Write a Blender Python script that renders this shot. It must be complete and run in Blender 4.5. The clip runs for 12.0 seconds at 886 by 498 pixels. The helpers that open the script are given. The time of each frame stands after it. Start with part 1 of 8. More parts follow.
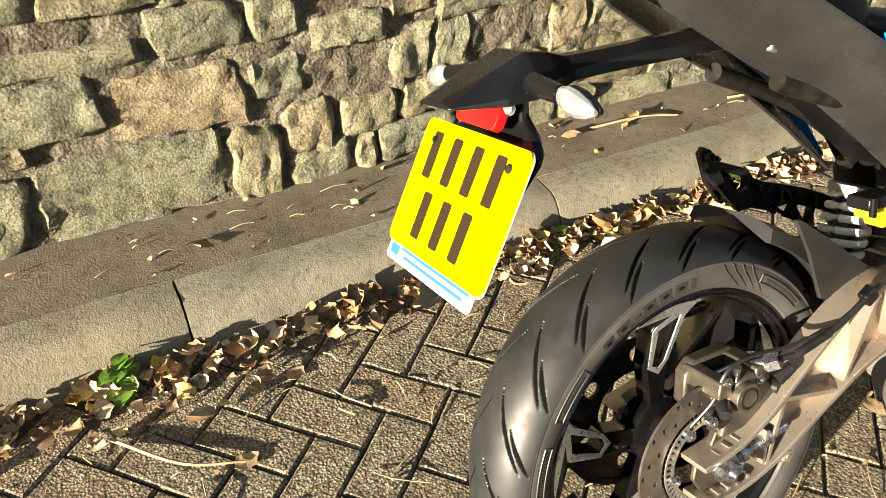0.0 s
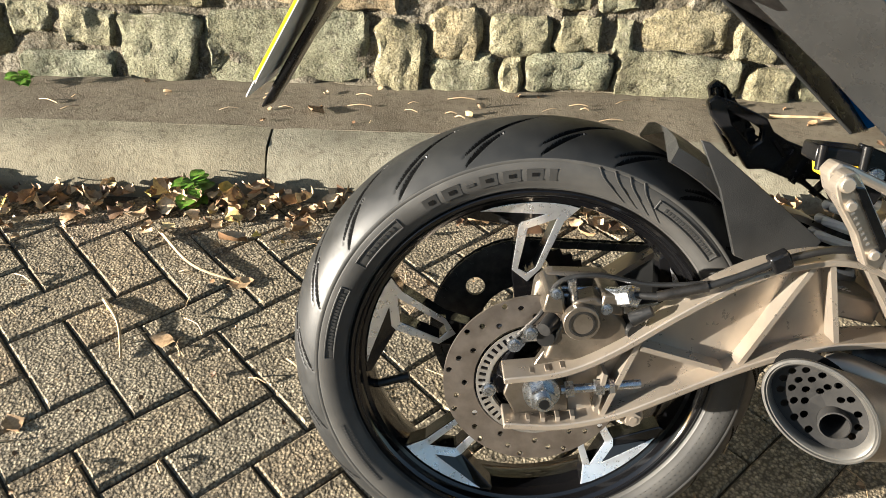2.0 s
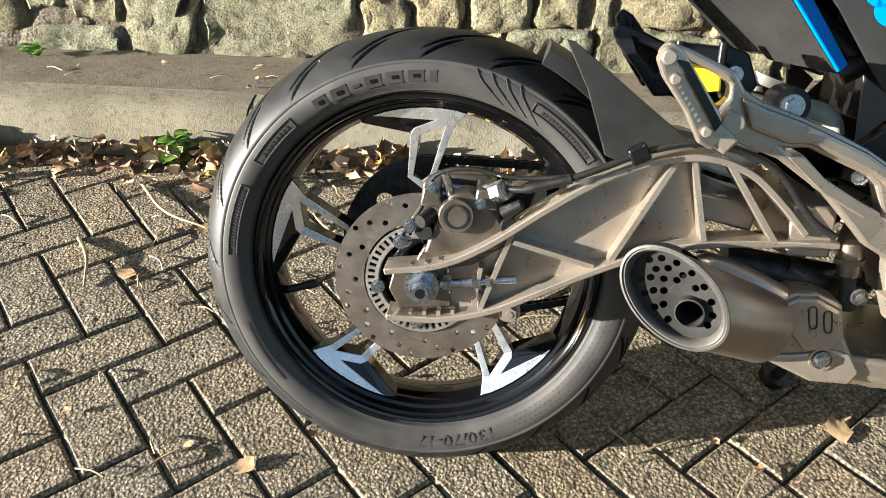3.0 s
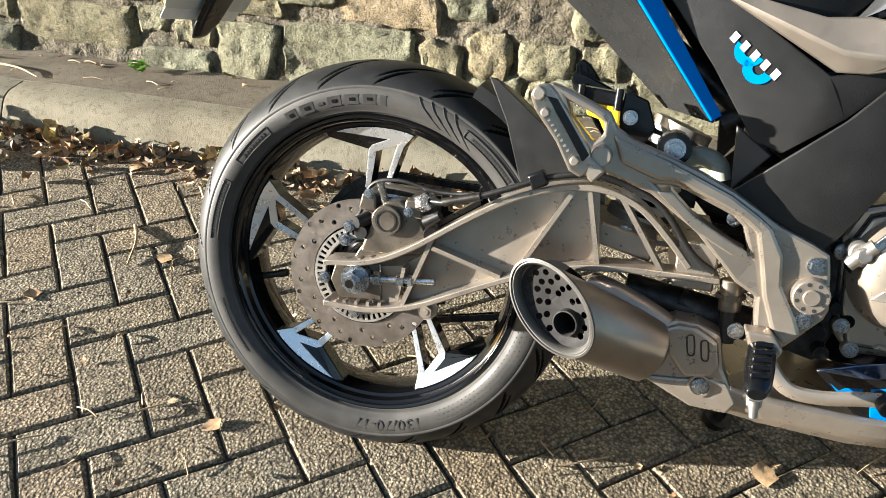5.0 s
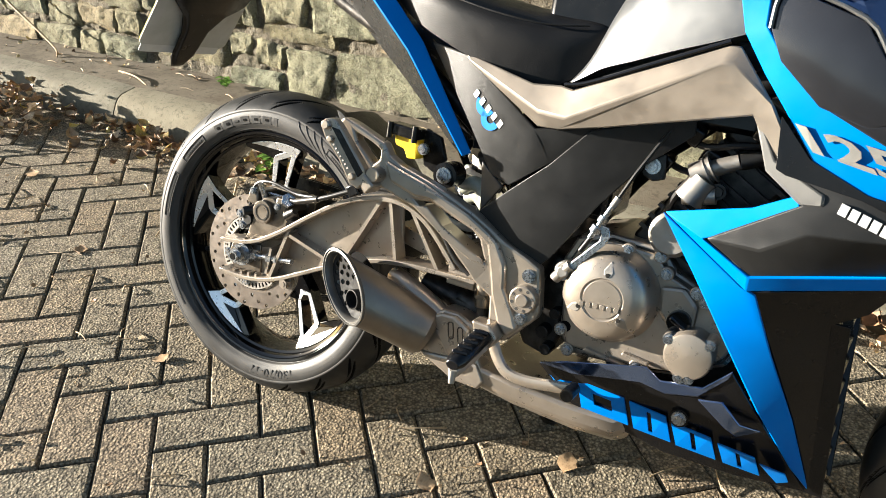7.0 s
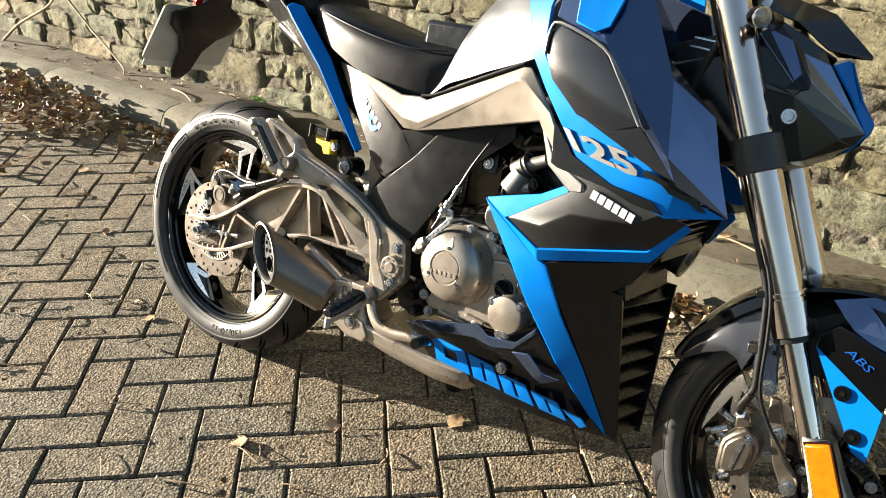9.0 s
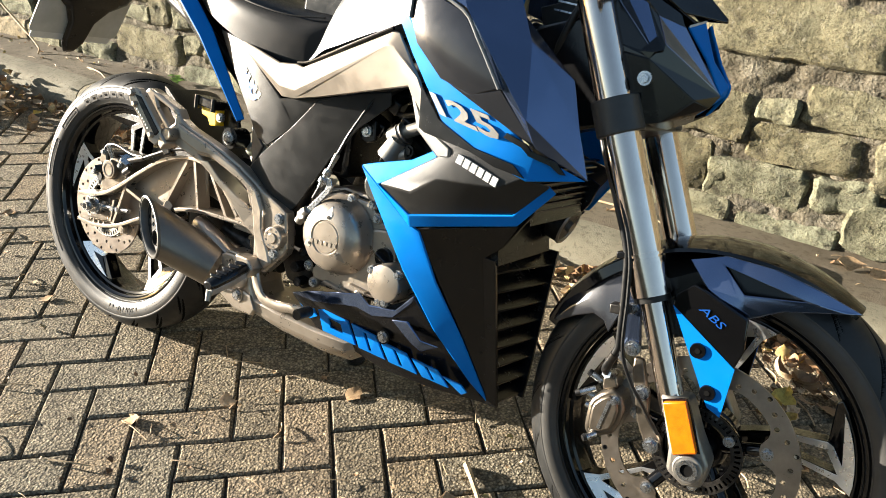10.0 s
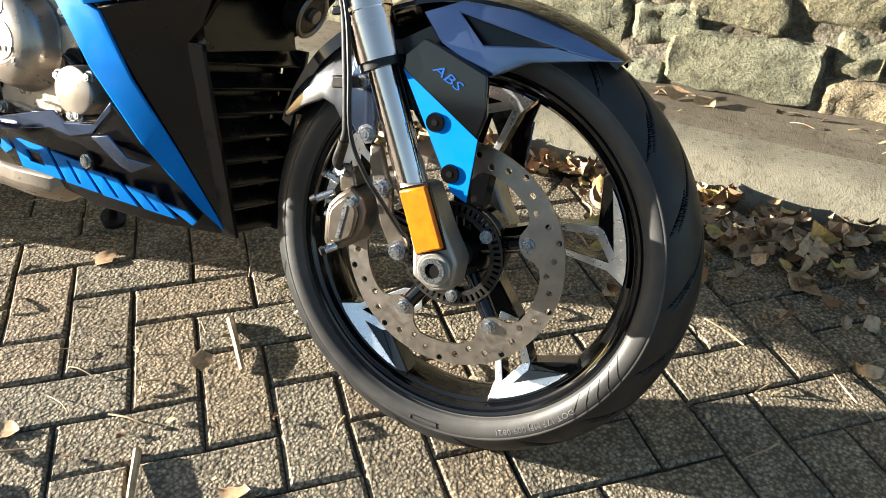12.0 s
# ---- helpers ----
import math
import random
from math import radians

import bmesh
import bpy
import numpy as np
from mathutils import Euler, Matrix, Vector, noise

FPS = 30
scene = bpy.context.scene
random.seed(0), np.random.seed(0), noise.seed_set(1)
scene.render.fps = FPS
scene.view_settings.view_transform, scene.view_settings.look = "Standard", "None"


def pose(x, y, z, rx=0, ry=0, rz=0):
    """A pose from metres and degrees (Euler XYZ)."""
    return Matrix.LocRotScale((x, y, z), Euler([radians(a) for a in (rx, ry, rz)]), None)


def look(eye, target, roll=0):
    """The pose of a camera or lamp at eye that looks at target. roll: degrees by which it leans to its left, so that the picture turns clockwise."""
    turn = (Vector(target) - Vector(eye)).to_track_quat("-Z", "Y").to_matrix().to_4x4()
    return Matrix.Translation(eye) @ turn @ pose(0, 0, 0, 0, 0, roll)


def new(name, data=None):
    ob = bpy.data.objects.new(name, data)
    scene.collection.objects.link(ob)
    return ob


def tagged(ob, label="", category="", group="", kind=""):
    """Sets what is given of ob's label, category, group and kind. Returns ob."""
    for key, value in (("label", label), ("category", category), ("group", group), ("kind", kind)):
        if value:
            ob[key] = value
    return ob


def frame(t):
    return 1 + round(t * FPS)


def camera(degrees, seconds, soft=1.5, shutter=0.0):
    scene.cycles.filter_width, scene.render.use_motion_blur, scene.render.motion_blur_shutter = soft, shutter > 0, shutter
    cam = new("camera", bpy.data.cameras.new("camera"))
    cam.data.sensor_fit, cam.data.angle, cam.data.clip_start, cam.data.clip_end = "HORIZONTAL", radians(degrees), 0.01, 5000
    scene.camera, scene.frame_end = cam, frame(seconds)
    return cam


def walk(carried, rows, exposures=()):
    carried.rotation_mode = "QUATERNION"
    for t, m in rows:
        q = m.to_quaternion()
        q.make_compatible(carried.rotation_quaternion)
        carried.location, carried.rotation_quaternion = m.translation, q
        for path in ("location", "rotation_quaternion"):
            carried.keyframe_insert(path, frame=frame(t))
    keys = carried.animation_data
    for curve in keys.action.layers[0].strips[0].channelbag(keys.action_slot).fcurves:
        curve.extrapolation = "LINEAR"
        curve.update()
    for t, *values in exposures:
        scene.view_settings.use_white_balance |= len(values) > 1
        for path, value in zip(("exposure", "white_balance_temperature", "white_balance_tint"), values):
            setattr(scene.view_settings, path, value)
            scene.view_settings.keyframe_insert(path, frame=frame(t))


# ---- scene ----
cam = camera(58.7, 12.0, soft=0.5)
PATH = [
    (0, (-0.651, -0.472, 1.154), (0.15, 0.911, -0.048), 1.9),
    (0.5, (-0.6, -0.516, 1.158), (-0.009, 0.971, -0.042), 2.2),
    (1, (-0.391, -0.568, 1.131), (-0.053, 0.991, -0.075), 2.6),
    (1.5, (-0.224, -0.617, 1.082), (-0.068, 0.961, -0.137), 3.1),
    (2, (-0.132, -0.71, 1.0), (-0.1, 0.877, -0.217), 2.5),
    (2.5, (-0.014, -0.812, 0.956), (-0.079, 0.791, -0.238), 1.5),
    (2.7, (0.03, -0.825, 0.93), (-0.056, 0.786, -0.252), 1.2),
    (4.3, (0.18, -0.878, 0.888), (-0.095, 0.784, -0.19), 1.2),
    (4.5, (0.213, -0.893, 0.911), (-0.101, 0.764, -0.163), 1.3),
    (5, (0.34, -0.937, 0.944), (-0.081, 0.703, -0.12), 1.5),
    (5.5, (0.513, -0.99, 1.0), (-0.03, 0.62, -0.055), 1.6),
    (6, (0.674, -0.989, 1.034), (0.009, 0.582, -0.01), 1.3),
    (6.5, (0.827, -0.985, 1.047), (0.067, 0.548, 0.012), 0.8),
    (6.7, (0.865, -0.988, 1.056), (0.077, 0.536, 0.027), 0.7),
    (8.3, (1.199, -1.1, 1.123), (0.206, 0.347, 0.163), 0.8),
    (8.5, (1.251, -1.086, 1.121), (0.236, 0.351, 0.169), 0.8),
    (9, (1.369, -1.071, 1.125), (0.336, 0.363, 0.189), 0.7),
    (9.5, (1.443, -1.047, 1.121), (0.441, 0.405, 0.179), 0.9),
    (10, (1.482, -1.004, 1.099), (0.55, 0.478, 0.133), 1.6),
    (10.5, (1.536, -0.916, 1.076), (0.684, 0.59, 0.074), 2.3),
    (11, (1.597, -0.805, 0.959), (0.824, 0.711, -0.091), 2.5),
    (11.5, (1.629, -0.795, 0.862), (0.923, 0.723, -0.232), 2.4),
    (12, (1.643, -0.802, 0.837), (0.985, 0.72, -0.28), 2.3),
]
EXPOSURES = [(0.0, 2.53, 6900, 10), (1.0, 2.53, 6800, 10), (2.0, 2.63, 6200, 10), (2.7, 2.68, 6000, 10), (4.5, 2.68, 5950, 10), (6.0, 2.63, 6050, 10), (8.5, 2.55, 6400, 10), (9.5, 2.55, 6450, 10), (10.5, 2.71, 6300, 10), (11.5, 2.81, 6250, 10), (12.0, 2.86, 6150, 10)]
walk(cam, [(t, look(eye, target, roll)) for t, eye, target, roll in PATH], EXPOSURES)

# ---- light ----
SUN_AZ, SUN_EL = radians(196.8), radians(8.8)
sun_dir = Vector((math.cos(SUN_AZ) * math.cos(SUN_EL), math.sin(SUN_AZ) * math.cos(SUN_EL), math.sin(SUN_EL)))
world = bpy.data.worlds.new("sky")
scene.world = world
world.use_nodes = True
sky = world.node_tree.nodes.new("ShaderNodeTexSky")
sky.sky_type, sky.sun_disc = "NISHITA", False
sky.sun_elevation, sky.sun_rotation = SUN_EL, math.pi / 2 - SUN_AZ
background = world.node_tree.nodes["Background"]
background.inputs["Strength"].default_value = 0.05
world.node_tree.links.new(sky.outputs[0], background.inputs[0])
sun_lamp = bpy.data.lights.new("sun", "SUN")
sun_lamp.energy, sun_lamp.angle, sun_lamp.color = 5.0, radians(0.5), (1.0, 0.9, 0.75)
sun = new("sun", sun_lamp)
sun.matrix_world = look(sun_dir * 20, (0, 0, 0))


# ---- materials ----
def material(name, base, rough=0.5, metal=0.0, spec=0.5, coat=0.0):
    m = bpy.data.materials.new(name)
    m.use_nodes = True
    b = m.node_tree.nodes["Principled BSDF"]
    b.inputs["Base Color"].default_value = (*base, 1)
    b.inputs["Roughness"].default_value = rough
    b.inputs["Metallic"].default_value = metal
    b.inputs["Specular IOR Level"].default_value = spec
    b.inputs["Coat Weight"].default_value = coat
    b.inputs["Coat Roughness"].default_value = 0.08
    return m


def node(m, kind, **sockets):
    n = m.node_tree.nodes.new(kind)
    for k, v in sockets.items():
        n.inputs[k.replace("_", " ")].default_value = v
    return n


def link(m, a, b):
    m.node_tree.links.new(a, b)


def coords(m, space="Object"):
    return node(m, "ShaderNodeTexCoord").outputs[space]


def noise_tex(m, scale, detail=6.0, rough=0.6, vec=None):
    n = node(m, "ShaderNodeTexNoise", Scale=scale, Detail=detail, Roughness=rough)
    link(m, vec if vec else coords(m), n.inputs["Vector"])
    return n.outputs["Fac"]


def ramp(m, fac, stops):
    r = m.node_tree.nodes.new("ShaderNodeValToRGB")
    el = r.color_ramp.elements
    while len(el) < len(stops):
        el.new(0.5)
    for e, (p, c) in zip(el, stops):
        e.position, e.color = p, (*c, 1) if len(c) == 3 else c
    link(m, fac, r.inputs["Fac"])
    return r.outputs["Color"]


def mix(m, fac, a, b, mode="MIX"):
    n = m.node_tree.nodes.new("ShaderNodeMix")
    n.data_type, n.blend_type = "RGBA", mode
    for v, i in ((fac, 0), (a, 6), (b, 7)):
        if isinstance(v, (int, float)):
            n.inputs[i].default_value = v
        elif isinstance(v, tuple):
            n.inputs[i].default_value = (*v, 1)
        else:
            link(m, v, n.inputs[i])
    return n.outputs[2]


def bump(m, height, strength=0.3, distance=0.002, before=None):
    n = node(m, "ShaderNodeBump", Strength=strength, Distance=distance)
    link(m, height, n.inputs["Height"])
    if before:
        link(m, before, n.inputs["Normal"])
    return n.outputs["Normal"]


def bsdf(m):
    return m.node_tree.nodes["Principled BSDF"].inputs


def worn(name, dark, light, rough, metal=0.0, coat=0.0, grain=900.0, grain_h=0.0002, patches=14.0, spec=0.5, lo=0.35, hi=0.7):
    """Paint, plastic or metal: colour drifts at hand size, fine grain lifts the surface, roughness varies."""
    m = material(name, light, rough, metal, spec, coat)
    big = noise_tex(m, patches, 5.0)
    link(m, ramp(m, big, ((lo, dark), (hi, light))), bsdf(m)["Base Color"])
    fine = noise_tex(m, grain, 3.0)
    if grain_h:
        link(m, bump(m, fine, 0.5, grain_h), bsdf(m)["Normal"])
    r = rough
    link(m, ramp(m, noise_tex(m, patches * 4.3, 6.0), ((0.3, (r * 0.8,) * 3), (0.75, (min(1, r * 1.25),) * 3))), bsdf(m)["Roughness"])
    return m


def stone_like(name, stops, bump_big, bump_small, rough=0.92, scale=9.0, hue=0.10, grit=240.0, island=False, pebbles=None, crag=0.0):
    """Stone, concrete or brick, tinted piece by piece."""
    m = material(name, stops[-1][1], rough, 0, 0.25)
    vec = coords(m)
    big = noise_tex(m, scale, 8.0, 0.62, vec)
    col = ramp(m, big, stops)
    spots = noise_tex(m, scale * 9, 4.0, 0.7, vec)
    col = mix(m, ramp(m, spots, ((0.52, (0, 0, 0)), (0.66, (0.55,) * 3))), col, (stops[0][1][0] * 0.55, stops[0][1][1] * 0.55, stops[0][1][2] * 0.5))
    if hue:
        if island:
            rnd = m.node_tree.nodes.new("ShaderNodeNewGeometry").outputs["Random Per Island"]
        else:
            rnd = m.node_tree.nodes.new("ShaderNodeObjectInfo").outputs["Random"]
        tint = ramp(m, rnd, ((0.0, (1 - hue, 1 - hue * 1.1, 1 - hue * 1.3)), (0.3, (1, 0.98, 0.93)), (0.6, (1 - hue * 0.5, 1 - hue * 0.35, 1 - hue * 0.3)), (0.85, (1.0, 0.93, 0.84)), (1.0, (1 + hue * 0.5, 1.0, 0.95))))
        col = mix(m, 1.0, col, tint, "MULTIPLY")
    n1 = bump(m, big, 0.9, bump_big)
    v = node(m, "ShaderNodeTexVoronoi", Scale=grit)
    link(m, vec, v.inputs["Vector"])
    if pebbles:
        sep = m.node_tree.nodes.new("ShaderNodeSeparateColor")
        link(m, v.outputs["Color"], sep.inputs[0])
        col = mix(m, 1.0, col, ramp(m, sep.outputs[0], pebbles), "MULTIPLY")
        col = mix(m, ramp(m, v.outputs["Distance"], ((0.40, (0, 0, 0)), (0.66, (0.62,) * 3))), col, (0.028, 0.024, 0.018))
    if crag:
        # low spots of both bump noises are darkened: pit shade painted into the colour
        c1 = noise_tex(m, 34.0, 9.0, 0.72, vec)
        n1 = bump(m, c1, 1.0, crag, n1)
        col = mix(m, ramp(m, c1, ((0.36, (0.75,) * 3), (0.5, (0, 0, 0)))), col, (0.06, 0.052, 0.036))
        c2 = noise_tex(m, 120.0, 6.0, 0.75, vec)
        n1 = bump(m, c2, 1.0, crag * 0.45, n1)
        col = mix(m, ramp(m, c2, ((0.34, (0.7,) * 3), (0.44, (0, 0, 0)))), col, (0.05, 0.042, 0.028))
        # lichen, pale crust and reddish grains
        lichen = noise_tex(m, 4.2, 9.0, 0.78, vec)
        col = mix(m, ramp(m, lichen, ((0.54, (0, 0, 0)), (0.66, (0.42,) * 3))), col, (0.16, 0.16, 0.105))
        crust = noise_tex(m, 47.0, 7.0, 0.75, vec)
        col = mix(m, ramp(m, crust, ((0.57, (0, 0, 0)), (0.68, (0.75,) * 3))), col, (0.40, 0.37, 0.29))
        red = noise_tex(m, 11.0, 6.0, 0.7, vec)
        col = mix(m, ramp(m, red, ((0.66, (0, 0, 0)), (0.78, (0.35,) * 3))), col, (0.30, 0.17, 0.13))
    link(m, col, bsdf(m)["Base Color"])
    n2 = bump(m, v.outputs["Distance"], 0.8, bump_small, n1)
    n3 = bump(m, noise_tex(m, grit * 0.33, 5.0, 0.7, vec), 0.9, bump_small * 2, n2)
    link(m, n3, bsdf(m)["Normal"])
    return m


RUBBER = worn("tyre rubber", (0.0065, 0.007, 0.0074), (0.0165, 0.0172, 0.0172), 0.48, spec=0.35, grain=1500, grain_h=0.0001, patches=11)
SIDEWALL = worn("dusty sidewall rubber", (0.019, 0.0188, 0.0182), (0.06, 0.058, 0.054), 0.50, spec=0.30, grain=900, grain_h=0.0002, patches=6)
SIDE_RELIEF = worn("moulded sidewall relief", (0.016, 0.0158, 0.0155), (0.032, 0.0315, 0.030), 0.45, spec=0.4, grain=1200, grain_h=0.0001, patches=9)
# paler than the sidewall: light caught by raised letters, put into the colour
LIT_TEXT_RUBBER = worn("raised rubber with painted light", (0.09, 0.09, 0.088), (0.13, 0.13, 0.127), 0.5, grain=1500, grain_h=0.0001)
# near-black that paints the shade inside tread slits, holes and gaps
RECESS_BLACK = material("recess shade black", (0.003, 0.003, 0.003), 0.95, spec=0.1)
SOOT = worn("sooty black steel", (0.010, 0.010, 0.010), (0.022, 0.021, 0.020), 0.7, spec=0.2, grain=900, grain_h=0.0002, patches=30)
MOUTH = worn("grey mouth steel", (0.075, 0.072, 0.066), (0.12, 0.115, 0.105), 0.42, 0.5, grain=900, grain_h=0.0002, patches=24)
HOSE = worn("hose rubber", (0.006, 0.006, 0.006), (0.014, 0.014, 0.014), 0.4, spec=0.3, patches=40)
GLOSS_BLACK = worn("gloss black enamel", (0.002, 0.002, 0.0024), (0.004, 0.004, 0.0044), 0.09, coat=0.0, spec=0.5, grain_h=0, patches=8)
MATT_BLACK = worn("grained black plastic", (0.011, 0.0112, 0.0112), (0.021, 0.0213, 0.0212), 0.38, spec=0.28, grain=1100, grain_h=0.0005, patches=10)
DARK_PLASTIC = worn("smooth black plastic", (0.003, 0.003, 0.0034), (0.006, 0.006, 0.0065), 0.24, spec=0.35, grain=1300, grain_h=0.0001, patches=12)
TAIL_PLASTIC = worn("satin tail plastic", (0.012, 0.0122, 0.012), (0.022, 0.0222, 0.0218), 0.28, spec=0.4, grain=1300, grain_h=0.0002, patches=9)
EXHAUST = worn("heat dulled exhaust steel", (0.17, 0.15, 0.125), (0.25, 0.22, 0.185), 0.36, 0.85, grain=1200, grain_h=0.0002, patches=9)
CALIPER = worn("bronze caliper alloy", (0.1, 0.085, 0.066), (0.18, 0.153, 0.122), 0.33, 0.8, grain=900, grain_h=0.0004, patches=30)
GREY_PLASTIC = worn("dusty grey plastic", (0.016, 0.0165, 0.017), (0.032, 0.0325, 0.033), 0.45, grain=1200, grain_h=0.0002, patches=15)
BLUE = worn("blue paint", (0.0006, 0.125, 0.45), (0.0008, 0.15, 0.52), 0.40, coat=0.0, spec=0.12, grain_h=0, patches=7)
# blue base paints the sky's reflection into this dark metallic finish
STEEL_BLUE = worn("metallic paint with sky tint", (0.1, 0.138, 0.235), (0.14, 0.185, 0.305), 0.08, 0.9, coat=0.2, grain=2600, grain_h=0.00005, patches=7)
# darker copy for parts painted without the sky's reflection
STEEL_DARK = worn("metallic paint darker copy", (0.03, 0.031, 0.036), (0.048, 0.05, 0.057), 0.2, 0.6, coat=0.2, grain=2600, grain_h=0.00005, patches=7)
BRONZE = worn("champagne bronze paint", (0.3, 0.257, 0.209), (0.4, 0.348, 0.288), 0.31, 0.72, grain=1600, grain_h=0.00015, patches=12)
BRONZE_TANK = worn("satin bronze tank paint", (0.19, 0.165, 0.137), (0.24, 0.212, 0.178), 0.5, 0.8, grain=2600, grain_h=0.00005, patches=6)
SILVER_TANK = worn("satin silver tank paint", (0.115, 0.118, 0.12), (0.145, 0.148, 0.15), 0.42, 0.8, grain=1200, grain_h=0.0003, patches=6)
MACHINED = worn("machined aluminium", (0.74, 0.76, 0.79), (0.84, 0.85, 0.87), 0.3, 0.92, grain=2500, grain_h=0.0001, patches=30)
DISC = worn("ground disc steel", (0.30, 0.268, 0.235), (0.41, 0.362, 0.315), 0.34, 1.0, grain=2000, grain_h=0.0002, patches=35)
DISC_BROWN = worn("heat browned disc steel", (0.184, 0.156, 0.132), (0.288, 0.252, 0.22), 0.36, 0.9, grain=2000, grain_h=0.0002, patches=35)
DULL_ALLOY = worn("dull cast alloy", (0.24, 0.224, 0.2), (0.336, 0.32, 0.296), 0.45, 0.85, grain=900, grain_h=0.0004, patches=20)
ZINC = worn("zinc plated steel", (0.36, 0.38, 0.41), (0.55, 0.56, 0.57), 0.28, 1.0, grain=1500, grain_h=0.0001, patches=60)
DARK_STEEL = worn("oily dark steel", (0.02, 0.019, 0.018), (0.06, 0.055, 0.05), 0.4, 0.8, grain=900, grain_h=0.0003, patches=60)
CHROME = worn("polished fork steel", (0.66, 0.565, 0.495), (0.78, 0.68, 0.6), 0.13, 1.0, grain=700, grain_h=0.00004, patches=9)
SEAT_VINYL = worn("black seat vinyl", (0.004, 0.004, 0.0044), (0.008, 0.008, 0.0084), 0.46, spec=0.25, grain=700, grain_h=0.0005, patches=8)
PLATE_YELLOW = worn("yellow reflective plate", (0.56, 0.462, 0), (0.602, 0.504, 0), 0.32, grain_h=0, patches=30)
PLATE_BACK = worn("grey plate back", (0.40, 0.40, 0.38), (0.5, 0.5, 0.48), 0.5, patches=20)
BLACK_INK = material("black print", (0.018, 0.012, 0.005), 0.7, spec=0.1)
DEEP_BLUE_INK = material("deep blue print", (0.004, 0.055, 0.24), 0.6, spec=0.1)
BLUE_INK = material("blue print", (0.02, 0.10, 0.30), 0.45)
WHITE = worn("white plastic", (0.544, 0.544, 0.536), (0.64, 0.64, 0.632), 0.4, patches=30)
SPRING_WHITE = worn("white enamelled spring", (0.45, 0.45, 0.435), (0.585, 0.5775, 0.5625), 0.35, patches=30)
RED_LENS = worn("red reflector", (0.4125, 0.006, 0.006), (0.54, 0.009, 0.009), 0.18, grain=500, grain_h=0.0008)
AMBER = worn("amber reflector", (0.55, 0.115, 0.002), (0.66, 0.165, 0.003), 0.2, grain=480, grain_h=0.001, patches=60)
CLEAR = worn("clear indicator lens", (0.22, 0.23, 0.24), (0.34, 0.35, 0.36), 0.12, 0.5, coat=0.5, grain=350, grain_h=0.0012, patches=60)
PALE_TUBE = worn("pale tube rubber", (0.20, 0.21, 0.17), (0.34, 0.35, 0.29), 0.35, grain=700, grain_h=0.0002, patches=30)
GREY_STAY = worn("pale grey grained plastic", (0.07, 0.07, 0.068), (0.11, 0.11, 0.105), 0.45, grain=1100, grain_h=0.0003, patches=14)
YELLOW_TAG = worn("yellow plastic tag", (0.65, 0.42, 0.01), (0.8, 0.55, 0.02), 0.35, patches=60)
GREY_INK = worn("grey print", (0.17, 0.165, 0.15), (0.22, 0.215, 0.20), 0.4, 0.2, patches=50)
SILVER_INK = worn("silver print", (0.45, 0.44, 0.42), (0.6, 0.59, 0.57), 0.35, 0.4, patches=50)

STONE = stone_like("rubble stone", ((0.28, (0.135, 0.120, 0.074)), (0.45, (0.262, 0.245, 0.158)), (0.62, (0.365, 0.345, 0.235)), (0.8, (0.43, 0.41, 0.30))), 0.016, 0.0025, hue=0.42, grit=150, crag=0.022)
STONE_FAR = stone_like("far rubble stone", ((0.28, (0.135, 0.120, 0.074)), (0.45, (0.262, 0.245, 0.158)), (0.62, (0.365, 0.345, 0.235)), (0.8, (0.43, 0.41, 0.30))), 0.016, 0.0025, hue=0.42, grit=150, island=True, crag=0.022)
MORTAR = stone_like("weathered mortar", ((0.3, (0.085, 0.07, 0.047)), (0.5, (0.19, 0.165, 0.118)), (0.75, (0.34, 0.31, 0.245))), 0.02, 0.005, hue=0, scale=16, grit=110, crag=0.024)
PEBBLES = ((0.0, (0.68, 0.65, 0.60)), (0.25, (0.82, 0.79, 0.74)), (0.55, (1.0, 0.97, 0.91)), (0.82, (1.15, 1.1, 1.0)), (1.0, (1.6, 1.55, 1.45)))
PAVER = stone_like("exposed aggregate paver", ((0.3, (0.19, 0.165, 0.125)), (0.55, (0.265, 0.232, 0.178)), (0.8, (0.34, 0.30, 0.235))), 0.002, 0.004, hue=0.16, scale=22, grit=185, pebbles=PEBBLES)
PAVER_FAR = stone_like("far aggregate paver", ((0.3, (0.19, 0.165, 0.125)), (0.55, (0.265, 0.232, 0.178)), (0.8, (0.34, 0.30, 0.235))), 0.002, 0.004, hue=0.16, scale=22, grit=185, island=True, pebbles=PEBBLES)
BED = stone_like("dark joint grit", ((0.3, (0.027, 0.022, 0.015)), (0.6, (0.055, 0.045, 0.031)), (0.8, (0.09, 0.075, 0.05))), 0.006, 0.003, hue=0, scale=30)
KERB = stone_like("old concrete kerb", ((0.28, (0.112, 0.102, 0.076)), (0.5, (0.168, 0.157, 0.119)), (0.8, (0.22, 0.209, 0.164))), 0.003, 0.0007, hue=0.05, scale=7, grit=260)
FOOTWAY = stone_like("stained footway concrete", ((0.28, (0.098, 0.079, 0.055)), (0.5, (0.145, 0.121, 0.086)), (0.8, (0.20, 0.171, 0.127))), 0.003, 0.0009, hue=0, scale=5, grit=230)
ASPHALT = stone_like("asphalt", ((0.3, (0.04, 0.04, 0.04)), (0.6, (0.055, 0.055, 0.055)), (0.8, (0.07, 0.07, 0.068))), 0.004, 0.003, hue=0, scale=3)


